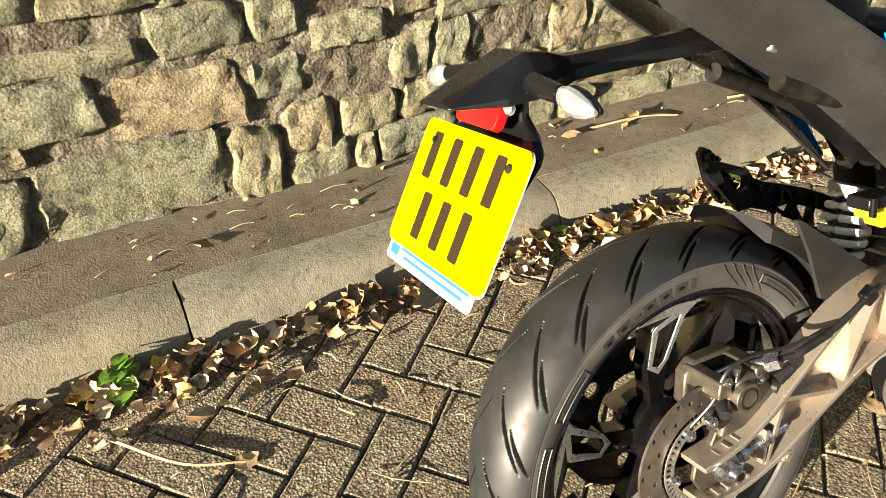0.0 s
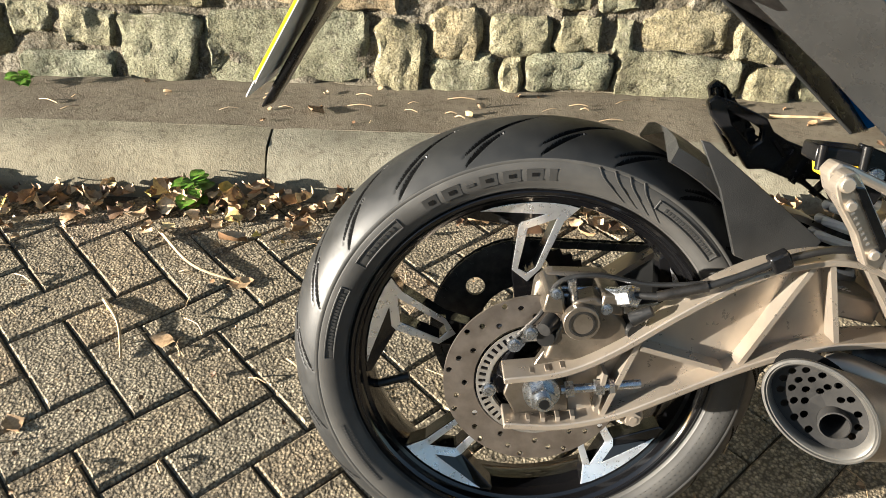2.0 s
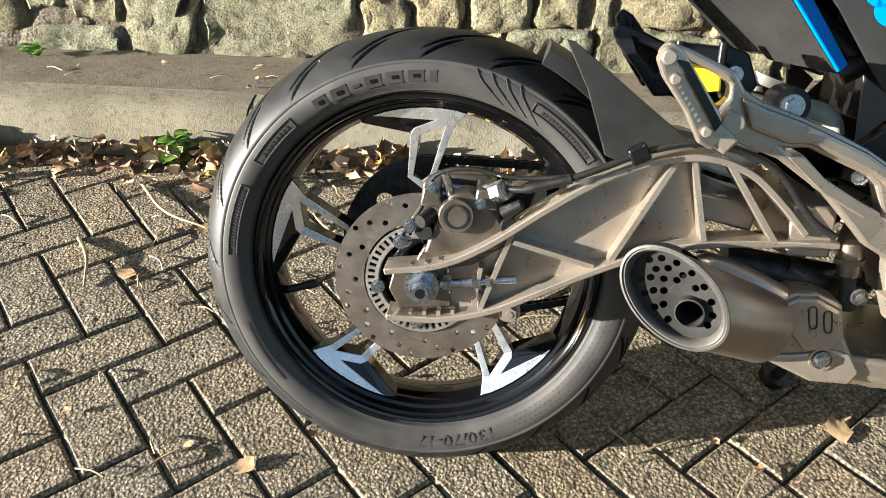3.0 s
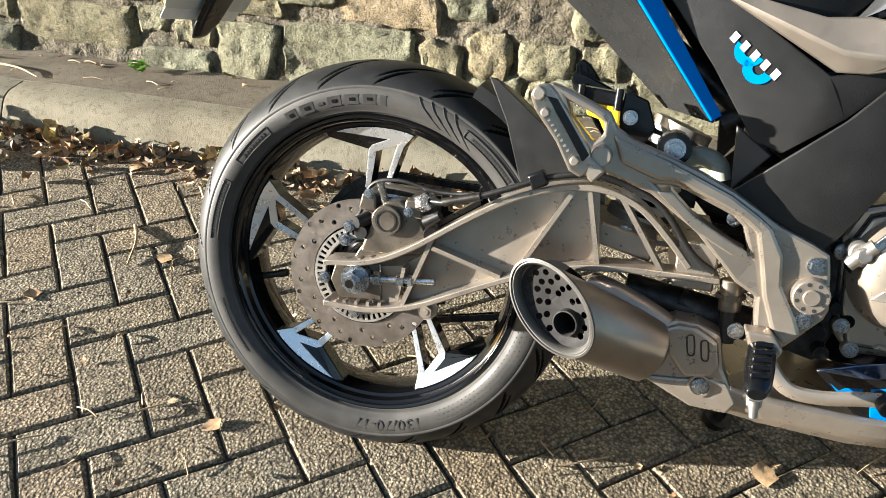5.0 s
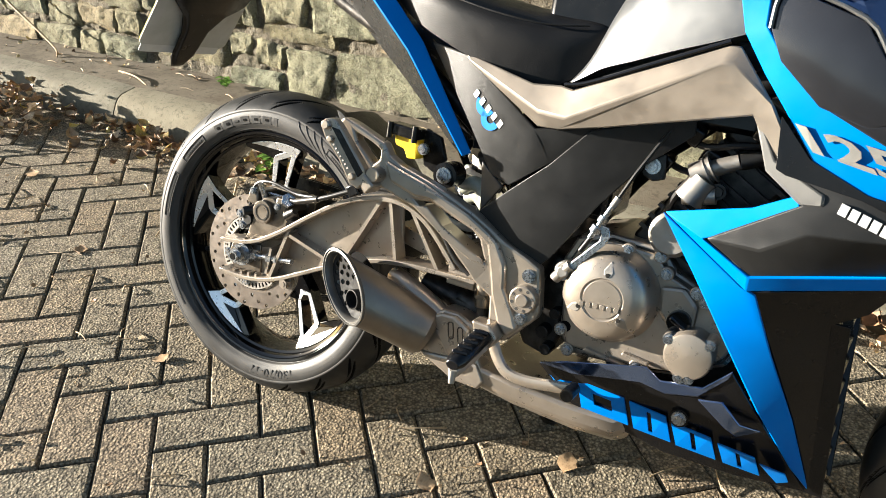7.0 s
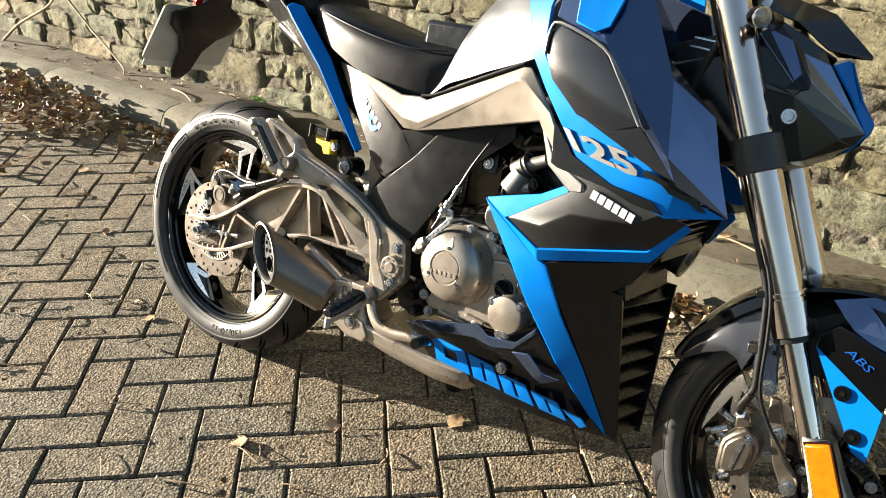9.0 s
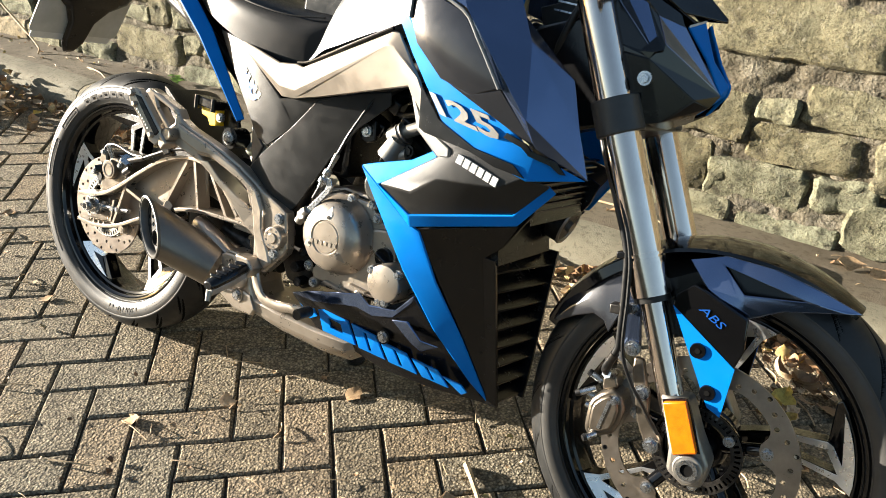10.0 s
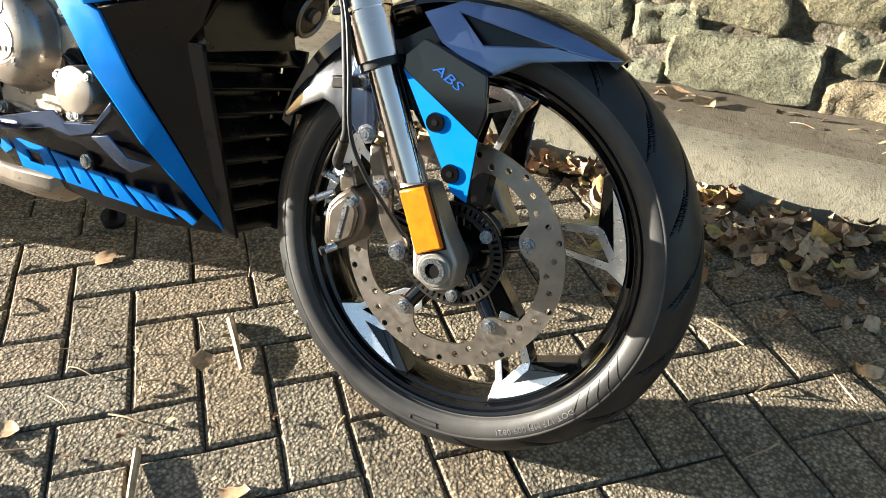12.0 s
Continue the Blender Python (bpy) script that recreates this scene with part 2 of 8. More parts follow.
def leaf_material(name, stops, rough=0.6):
    m = material(name, stops[-1][1], rough, 0, 0.3)
    rnd = m.node_tree.nodes.new("ShaderNodeNewGeometry").outputs["Random Per Island"]
    col = ramp(m, rnd, stops)
    n = noise_tex(m, 130.0, 5.0)
    link(m, mix(m, ramp(m, n, ((0.45, (0, 0, 0)), (0.7, (0.6,) * 3))), col, (0.11, 0.06, 0.025)), bsdf(m)["Base Color"])
    link(m, bump(m, noise_tex(m, 400.0, 4.0), 0.6, 0.001), bsdf(m)["Normal"])
    return m


DEAD_LEAF = leaf_material("dead leaf", ((0.0, (0.06, 0.032, 0.017)), (0.3, (0.21, 0.122, 0.062)), (0.6, (0.39, 0.27, 0.155)), (0.85, (0.53, 0.41, 0.265)), (1.0, (0.46, 0.34, 0.07))))
GREEN_LEAF = leaf_material("weed leaf", ((0.0, (0.04, 0.112, 0.012)), (0.6, (0.08, 0.192, 0.02)), (1.0, (0.16, 0.272, 0.032))), 0.45)
TWIG = worn("dry twig", (0.22, 0.15, 0.08), (0.42, 0.32, 0.19), 0.8, grain=500, grain_h=0.001, patches=40)


# ---- mesh tools ----
def link_mesh(name, bm, mat, parent=None, label="", smooth=True, bevel=0.0, matrix=None):
    me = bpy.data.meshes.new(name)
    bmesh.ops.recalc_face_normals(bm, faces=bm.faces[:])
    bm.to_mesh(me)
    bm.free()
    return link_data(name, me, mat, parent, label, smooth, bevel, matrix)


def link_data(name, me, mat, parent=None, label="", smooth=True, bevel=0.0, matrix=None):
    if mat:
        me.materials.append(mat)
    ob = new(name, me)
    if parent:
        ob.parent = parent
    if matrix:
        ob.matrix_basis = matrix
    if label:
        ob["label"] = label
    if smooth:
        me.polygons.foreach_set("use_smooth", [True] * len(me.polygons))
        me.set_sharp_from_angle(angle=radians(38))
    if bevel:
        mod = ob.modifiers.new("bevel", "BEVEL")
        mod.width, mod.segments, mod.limit_method, mod.angle_limit = bevel, 2, "ANGLE", radians(35)
        mod.harden_normals = False
    return ob


part = link_mesh


def box(bm, c, size, rot=(0, 0, 0)):
    m = Matrix.Translation(c) @ Euler([radians(a) for a in rot]).to_matrix().to_4x4() @ Matrix.Diagonal((*size, 1))
    bmesh.ops.create_cube(bm, size=1.0, matrix=m)
    return bm


def rod(bm, p, q, r, r2=None, seg=16):
    p, q = Vector(p), Vector(q)
    d = q - p
    m = Matrix.Translation((p + q) / 2) @ d.to_track_quat("Z", "Y").to_matrix().to_4x4()
    bmesh.ops.create_cone(bm, cap_ends=True, segments=seg, radius1=r, radius2=r if r2 is None else r2, depth=d.length, matrix=m)
    return bm


def smooth_path(pts, n=6):
    pts = [Vector(p) for p in pts]
    if len(pts) < 3:
        return pts
    ext = [pts[0] * 2 - pts[1]] + pts + [pts[-1] * 2 - pts[-2]]
    out = []
    for i in range(1, len(ext) - 2):
        a, b, c, d = ext[i - 1:i + 3]
        for k in range(n):
            t = k / n
            out.append(0.5 * (2 * b + (c - a) * t + (2 * a - 5 * b + 4 * c - d) * t * t + (3 * b - a - 3 * c + d) * t ** 3))
    return out + [pts[-1]]


def tube(bm, pts, r, seg=10, n=6, r_end=None, flat=1.0):
    path = smooth_path(pts, n)
    rings = []
    up = Vector((0, 1, 0.13)).normalized()
    for i, p in enumerate(path):
        d = (path[min(i + 1, len(path) - 1)] - path[max(i - 1, 0)]).normalized()
        u = d.cross(up)
        u = u.normalized() if u.length > 1e-4 else d.orthogonal().normalized()
        v = d.cross(u)
        rr = r if r_end is None else r + (r_end - r) * i / (len(path) - 1)
        rings.append([bm.verts.new(p + (u * math.cos(a) + v * math.sin(a) * flat) * rr) for a in (2 * math.pi * k / seg for k in range(seg))])
    for a, b in zip(rings, rings[1:]):
        for k in range(seg):
            bm.faces.new((a[k], a[(k + 1) % seg], b[(k + 1) % seg], b[k]))
    bm.faces.new(rings[0][::-1]), bm.faces.new(rings[-1])
    return bm


def loft(bm, rings, closed=True, caps=True):
    vs = [[bm.verts.new(p) for p in r] for r in rings]
    n = len(vs[0])
    for a, b in zip(vs, vs[1:]):
        for k in range(n if closed else n - 1):
            bm.faces.new((a[k], a[(k + 1) % n], b[(k + 1) % n], b[k]))
    if caps and closed:
        bm.faces.new(vs[0][::-1]), bm.faces.new(vs[-1])
    return bm


def lathe(bm, profile, c=(0, 0, 0), seg=64, closed=False):
    """Turns a profile of (radius, y) about the y axis through c."""
    rings = []
    for k in range(seg):
        a = 2 * math.pi * k / seg
        rings.append([bm.verts.new((c[0] + r * math.cos(a), c[1] + y, c[2] + r * math.sin(a))) for r, y in profile])
    n = len(profile)
    for k in range(seg):
        a, b = rings[k], rings[(k + 1) % seg]
        for i in range(n if closed else n - 1):
            bm.faces.new((a[i], a[(i + 1) % n], b[(i + 1) % n], b[i]))
    return bm


def circle(cx, cz, r, n=12, a0=0.0):
    return [(cx + r * math.cos(a0 + 2 * math.pi * k / n), cz + r * math.sin(a0 + 2 * math.pi * k / n)) for k in range(n)]


def plate(bm, outer, y0, y1, holes=(), depth=None):
    """A sheet cut to an outline in x and z, with real holes, between y0 and y1; depth(x, z) shifts it in y."""
    tmp = bmesh.new()
    edges = []
    for loop in (outer, *holes):
        vs = [tmp.verts.new((x, 0, z)) for x, z in loop]
        edges += [tmp.edges.new((vs[i], vs[(i + 1) % len(vs)])) for i in range(len(vs))]
    bmesh.ops.triangle_fill(tmp, use_beauty=True, use_dissolve=False, edges=edges, normal=(0, -1, 0))
    faces = [[tuple(v.co) for v in f.verts] for f in tmp.faces]
    rim = [[tuple(v.co) for v in e.verts] for e in tmp.edges if len(e.link_faces) == 1]
    tmp.free()
    seen = {}

    def at(co, y):
        key = (round(co[0], 5), round(co[2], 5), y)
        if key not in seen:
            seen[key] = bm.verts.new((co[0], y + (depth(co[0], co[2]) if depth else 0), co[2]))
        return seen[key]
    for f in faces:
        bm.faces.new([at(c, y0) for c in f])
        bm.faces.new([at(c, y1) for c in reversed(f)])
    for a, b in rim:
        bm.faces.new((at(a, y0), at(b, y0), at(b, y1), at(a, y1)))
    return bm


def shell(bm, pts, faces, thick=0.004):
    """A folded panel: points, faces, and a wall thickness towards the bike's middle."""
    vs = [bm.verts.new(p) for p in pts]
    for f in faces:
        bm.faces.new([vs[i] for i in f])
    bmesh.ops.recalc_face_normals(bm, faces=bm.faces[:])
    front = bm.faces[:]
    if sum(f.normal.y for f in front) > 0:
        for f in front:
            f.normal_flip()
    bmesh.ops.solidify(bm, geom=bm.faces[:], thickness=thick)
    return bm


def bolt(name, p, r, parent, d=(0, -1, 0), mat=None, depth=0.006):
    """A flanged hexagon bolt."""
    p, d = Vector(p), Vector(d).normalized()
    bm = bmesh.new()
    rod(bm, p - d * 0.004, p + d * depth * 0.35, r * 1.35, seg=18)
    rod(bm, p + d * depth * 0.3, p + d * depth, r, r * 0.92, seg=6)
    rod(bm, p + d * depth * 0.8, p + d * depth * 1.06, r * 0.45, seg=8)
    return part(name, bm, mat or ZINC, parent)


def text_mesh(body, size, depth=0.0, bold=0.0):
    cu = bpy.data.curves.new("lettering", "FONT")
    cu.body, cu.size, cu.align_x, cu.align_y, cu.extrude = body, size, "CENTER", "CENTER", depth
    cu.resolution_u, cu.offset = 2, bold
    ob = new("lettering", cu)
    bpy.context.view_layer.update()
    me = bpy.data.meshes.new_from_object(ob.evaluated_get(bpy.context.evaluated_depsgraph_get()))
    bpy.data.objects.remove(ob)
    return me


def thing(name, label, category, matrix=None, group="", kind=""):
    ob = new(name)
    ob.empty_display_size = 0.05
    if matrix:
        ob.matrix_basis = matrix
    return tagged(ob, label, category, group, kind)


# ---- the setting ----
def hash2(i, j, k=0):
    return noise.noise((i * 12.97 + 3.1, j * 7.31 + 1.7, k * 5.3 + 0.5)) * 0.5 + 0.5


def build_ground():
    bm = bmesh.new()
    box(bm, (0, 0, -0.55), (3000, 3000, 1.0))
    ground = tagged(link_mesh("ground", bm, ASPHALT, smooth=False), "dark asphalt ground running out to the horizon", "ground", kind="structure")
    bm = bmesh.new()
    box(bm, (-0.8, -1.15, -0.036), (9.4, 3.9, 0.058))
    paving = tagged(link_mesh("pavement", bm, BED, smooth=False), "herringbone block paving with gritty dark joints", "paving", kind="structure")
    return paving


PAVING = build_ground()

KERB_JOINT, KERB_LEN = 0.41, 0.915


def kerb_profile(x, seed):
    w = 0.004 * noise.noise((x * 6, seed, 0.3))
    return [(0.752 + w, -0.06), (0.757 + w, 0.004), (0.775 + w, 0.04), (0.792 + w, 0.070), (0.806 + w, 0.086), (0.828, 0.097 + w * 0.5), (0.862, 0.101), (0.900, 0.104), (0.900, -0.06)]


def build_kerb():
    kerb = thing("kerb", "worn pale concrete kerb stones with cracked joints", "kerb", kind="structure")
    for k in range(-6, 5):
        x0, x1 = KERB_JOINT + k * KERB_LEN + 0.0025, KERB_JOINT + (k + 1) * KERB_LEN - 0.0025
        bm = bmesh.new()
        rings = []
        n = 14
        for i in range(n + 1):
            x = x0 + (x1 - x0) * i / n
            dy = (hash2(k, 3) - 0.5) * 0.008
            end = 0.003 if i in (0, n) else 0.0
            rings.append([(x, y + dy + (end if y < 0.89 else 0), z + (hash2(k, 8) - 0.5) * 0.004 - end) for y, z in kerb_profile(x, k)])
        loft(bm, rings)
        link_mesh("kerb_stone", bm, KERB, kerb)
    bm = bmesh.new()
    box(bm, (-0.5, 0.85, -0.01), (10.2, 0.085, 0.13))
    part("joint_filling", bm, BED, kerb, smooth=False)
    return kerb


build_kerb()


def build_footway():
    bm = bmesh.new()
    nx, ny = 150, 10
    vs = [[bm.verts.new((-6.0 + 10.5 * i / nx, 0.897 + 0.45 * j / ny, 0.103 - 0.024 * j / ny + 0.004 * noise.noise((i * 0.35, j * 0.5, 2.0)))) for j in range(ny + 1)] for i in range(nx + 1)]
    for i in range(nx):
        for j in range(ny):
            bm.faces.new((vs[i][j], vs[i + 1][j], vs[i + 1][j + 1], vs[i][j + 1]))
    ret = bmesh.ops.extrude_face_region(bm, geom=bm.faces[:])
    for v in ret["geom"]:
        if isinstance(v, bmesh.types.BMVert):
            v.co.z = -0.06
    return tagged(link_mesh("footway", bm, FOOTWAY), "narrow brown concrete footway stained with dirt", "footway", kind="structure")


build_footway()

WALL_Y, WALL_TOP = 1.195, 1.9


def build_wall_core():
    """The mortar and core behind the stones, with a rough face."""
    bm = bmesh.new()
    nx, nz = 620, 110
    vs = []
    for i in range(nx + 1):
        row = []
        for j in range(nz + 1):
            x, z = -6.0 + 10.4 * i / nx, 0.04 + (WALL_TOP - 0.04) * j / nz
            y = WALL_Y - 0.0115 + 0.010 * noise.noise((x * 9, z * 9, 4.0)) + 0.010 * noise.noise((x * 26, z * 26, 1.0)) + 0.006 * noise.noise((x * 60, z * 60, 5.0))
            y -= 0.018 * max(0.0, 1 - (z - 0.08) / 0.14)
            row.append(bm.verts.new((x, y, z)))
        vs.append(row)
    for i in range(nx):
        for j in range(nz):
            bm.faces.new((vs[i][j], vs[i + 1][j], vs[i + 1][j + 1], vs[i][j + 1]))
    box(bm, (-0.8, WALL_Y + 0.24, WALL_TOP / 2), (10.4, 0.38, WALL_TOP - 0.02))
    return tagged(link_mesh("wall_north", bm, MORTAR), "old rubble stone wall with crumbling pale mortar", "wall", kind="structure")


WALL = build_wall_core()


def build_unseen_wall():
    """A plain unseen wall, added to darken the horizon in reflections."""
    bm = bmesh.new()
    box(bm, (3.0, -8.2, 0.85), (30.0, 0.4, 1.8))
    return tagged(link_mesh("unseen_wall", bm, MORTAR, smooth=False), "unseen plain low wall added to darken reflections", "wall", kind="structure")


build_unseen_wall()


# ---- the motorcycle ----
LEAN = radians(17)
bike = thing("motorcycle", "blue, black and bronze naked motorcycle leaning on its side stand", "motorcycle",
             Matrix.Translation((0, -0.307 * math.sin(LEAN) - 0.004, 0.298 - 0.307 * math.cos(LEAN))) @ Euler((-LEAN, 0, 0)).to_matrix().to_4x4())
REAR, FRONT = (-0.003, 0.027, 0.303), (1.338, 0.009, 0.285)


def tyre_mesh(c, R, half, rim_r, n_slits, lean):
    """A road tyre: rounded crown, bulged sidewalls down to the rim, and slanted slits sunk into the tread."""
    na = 1240
    drop = 0.034
    prof = []
    crown = 96
    for i in range(crown + 1):
        s = -1 + 2 * i / crown
        a = s * 1.12
        prof.append((R - drop * (1 - math.cos(a)) / (1 - math.cos(1.12)), half * math.sin(a) / math.sin(1.12), s))
    lo = prof[0][0]
    dr = lo - rim_r
    side = [(lo - 0.06 * dr, 1.004), (lo - 0.10 * dr, 0.996), (lo - 0.14 * dr, 1.008), (lo - 0.36 * dr, 1.016), (lo - 0.60 * dr, 0.995), (lo - 0.78 * dr, 0.945), (lo - 0.88 * dr, 0.890), (lo - 0.92 * dr, 0.885), (lo - 0.95 * dr, 0.862), (rim_r + 0.001, 0.800), (rim_r - 0.006, 0.74)]
    left = [(r, -half * w, None) for r, w in side][::-1]
    right = [(r, half * w, None) for r, w in side]
    prof = left + prof + right
    r0 = np.array([p[0] for p in prof])
    y0 = np.array([p[1] for p in prof])
    s0 = np.array([9.0 if p[2] is None else p[2] for p in prof])
    th = np.linspace(0, 2 * np.pi, na, endpoint=False)
    TH, S = np.meshgrid(th, s0, indexing="ij")
    depth = np.zeros_like(TH)
    step = 2 * np.pi / n_slits
    for side_sign in (-1, 1):
        for lo_s, hi_s, off, slope in ((0.06, 0.80, 0.0, 0.36), (0.46, 0.96, 0.5, 0.20)):
            q = S * side_sign
            t = np.clip((q - lo_s) / (hi_s - lo_s), 0, 1)
            centre = (off + (0.25 if side_sign > 0 else 0)) * step + lean * slope * (t ** 0.8)
            d = np.abs((TH - centre + step / 2) % step - step / 2) * R
            w = 0.0046 * np.sin(np.pi * np.clip(t, 0.03, 0.97)) ** 0.6
            inside = (q > lo_s) & (q < hi_s)
            depth = np.maximum(depth, np.where(inside, np.clip((w - d) / 0.0022, 0, 1), 0))
    Rr = r0[None, :] - 0.0045 * depth
    Y = np.broadcast_to(y0[None, :], Rr.shape)
    co = np.stack((c[0] + Rr * np.cos(TH), c[1] + Y, c[2] + Rr * np.sin(TH)), -1).reshape(-1, 3)
    m = len(prof)
    i, j = np.meshgrid(np.arange(na), np.arange(m - 1), indexing="ij")
    i2 = (i + 1) % na
    faces = np.stack((i * m + j, i * m + j + 1, i2 * m + j + 1, i2 * m + j), -1).reshape(-1, 4)
    me = bpy.data.meshes.new("tyre")
    me.from_pydata(co.tolist(), [], faces.tolist())
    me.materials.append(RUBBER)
    me.materials.append(RECESS_BLACK)
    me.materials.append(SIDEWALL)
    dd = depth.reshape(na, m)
    # slit faces get the near-black material, so groove shade is in the colour
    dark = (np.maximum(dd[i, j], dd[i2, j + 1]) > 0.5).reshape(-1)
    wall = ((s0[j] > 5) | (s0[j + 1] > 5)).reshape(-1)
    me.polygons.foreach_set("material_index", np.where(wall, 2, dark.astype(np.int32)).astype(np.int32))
    me.update()
    return me


def wheel_text(body, size, c, r, angle, y, mat, parent, name="lettering"):
    """Raised lettering bent round a sidewall; the tops of the letters face outwards."""
    me = text_mesh(body, size, 0.0008)
    for v in me.vertices:
        a = radians(angle) - v.co.x * 1.12 / r
        rr = r + v.co.y
        v.co = Vector((c[0] + rr * math.cos(a), y + 0.10 * max(0.0, r - rr) + 0.04 * abs(rr - r) - v.co.z, c[2] + rr * math.sin(a)))
    return link_data(name, me, mat, parent, smooth=False)


def sector(c, r0, r1, a0, a1, y0, y1, bm=None, n=8):
    bm = bm or bmesh.new()
    out = [(c[0] + r1 * math.cos(radians(a0 + (a1 - a0) * k / n)), c[2] + r1 * math.sin(radians(a0 + (a1 - a0) * k / n))) for k in range(n + 1)]
    out += [(c[0] + r0 * math.cos(radians(a1 + (a0 - a1) * k / n)), c[2] + r0 * math.sin(radians(a1 + (a0 - a1) * k / n))) for k in range(n + 1)]
    return plate(bm, out, y0, y1)


def polar(c, r, a):
    return (c[0] + r * math.cos(radians(a)), c[2] + r * math.sin(radians(a)))


def build_wheel(name, c, R, half, lip, first, disc_r, disc_in, disc_y, front):
    """Cast wheel: stepped rim, five forked spokes that each end in a machined scythe along the rim, tyre and disc."""
    bm = bmesh.new()
    w = 0.052 if not front else 0.044
    near = [(lip - 0.003, -w - 0.001), (lip, -w + 0.001), (lip - 0.001, -w + 0.006), (lip - 0.005, -w + 0.014), (lip - 0.012, -0.014)]
    back = [(lip - 0.0205, w - 0.024), (lip - 0.0190, w - 0.017), (lip - 0.0145, w - 0.015), (lip - 0.0120, w - 0.006), (lip - 0.0085, w - 0.004), (lip - 0.0065, w)]
    prof = near + [(r, -y) for r, y in near[::-1]] + back[::-1] + [(lip - 0.0255, 0.010), (lip - 0.0255, -0.010)] + [(r, -y) for r, y in back]
    lathe(bm, prof, c, 160, True)
    wheel = part(name, bm, GLOSS_BLACK, bike, "gloss black cast rim with machined spoke edges")
    me = tyre_mesh(c, R, half, lip, 20 if not front else 18, 1.0 if not front else -1.0)
    link_data("tyre", me, None, wheel, "black road tyre with slanted grooves and grey dusty sidewalls")
    bm = bmesh.new()
    lathe(bm, [(0.012, -0.055), (0.034, -0.055), (0.040, -0.045), (0.040, -0.02), (0.052, -0.012), (0.052, 0.012), (0.040, 0.02), (0.036, 0.055), (0.012, 0.055)], c, 40)
    part("hub", bm, GLOSS_BLACK, wheel)
    face = c[1] - 0.034
    k = lip / 0.225

    def dish(x, z):
        """The spokes run inwards from the rim to the hub."""
        r = math.hypot(x - c[0], z - c[2])
        return 0.10 * max(0.0, 0.165 - r) + 0.35 * max(0.0, min(0.204 * k - r, 0.039))
    for n in range(5):
        a = first + 72 * n
        q = {key: polar(c, r * k if r > 0.15 else r, a + d) for key, (d, r) in {
            "C": (0, 0.2030), "E": (3.6, 0.181), "T": (33.5, 0.2035), "P1": (11.0, 0.1880), "P2": (19.0, 0.1780), "P3": (30.0, 0.1995),
            "KO": (21.0, 0.171), "KI": (17.2, 0.168), "J": (6.6, 0.183), "H1O": (9.0, 0.115), "H1I": (12.6, 0.115), "H2O": (27.0, 0.115), "H2I": (23.2, 0.115),
            "V": (17.8, 0.096), "VI": (17.8, 0.108), "B1": (6.0, 0.045), "B2": (20.0, 0.045), "B3": (36.0, 0.045)}.items()}
        arc = [polar(c, 0.2040 * k, a + d) for d in (4, 9, 14, 19, 24, 29)]
        bm = bmesh.new()
        bright = [q["C"]] + arc + [q["T"], q["P3"], q["P1"], q["P2"], q["KO"], q["H2O"], q["V"], q["H1O"], q["E"]]
        plate(bm, bright, face, face + 0.0015, [[q["J"], q["KI"], q["H2I"], q["VI"], q["H1I"]]], dish)
        part("machined_edge", bm, MACHINED, wheel, "bright machined spoke face", smooth=False, bevel=0.0005)
        bm = bmesh.new()
        wide = [polar(c, 0.2085 * k, a + d) for d in (-1, 8, 16, 24, 33, 38)]
        body = wide + [polar(c, 0.2000 * k, a + 38), q["KO"], q["H2O"], q["B3"], q["B1"], q["H1O"], q["E"]]
        plate(bm, body, face + 0.0018, face + 0.030, [[q["J"], q["KI"], q["H2I"], q["VI"], q["H1I"]]], dish)
        spoke = part("spoke", bm, GLOSS_BLACK, wheel, smooth=False, bevel=0.0015)
        bm = bmesh.new()
        pocket = [q["P1"], q["P3"], polar(c, 0.196 * k, a + 29.5), q["P2"]]
        plate(bm, pocket, face + 0.0006, face + 0.0024, depth=dish)
        part("pocket", bm, GLOSS_BLACK, spoke)
    bm = bmesh.new()
    x, z = polar(c, 0.188 * k, 197 if not front else 120)
    p, e = Vector((x, c[1] - 0.004, z)), Vector((x - c[0], 0, z - c[2])).normalized()
    rod(bm, p + e * 0.02, p - e * 0.016, 0.0055, seg=12)
    rod(bm, p - e * 0.016, p - e * 0.030, 0.0068, 0.0062, seg=12)
    part("valve", bm, HOSE, wheel, "black tyre valve with a cap")
    build_disc("brake_disc", c, disc_r, disc_in, disc_y, wheel, front)
    return wheel


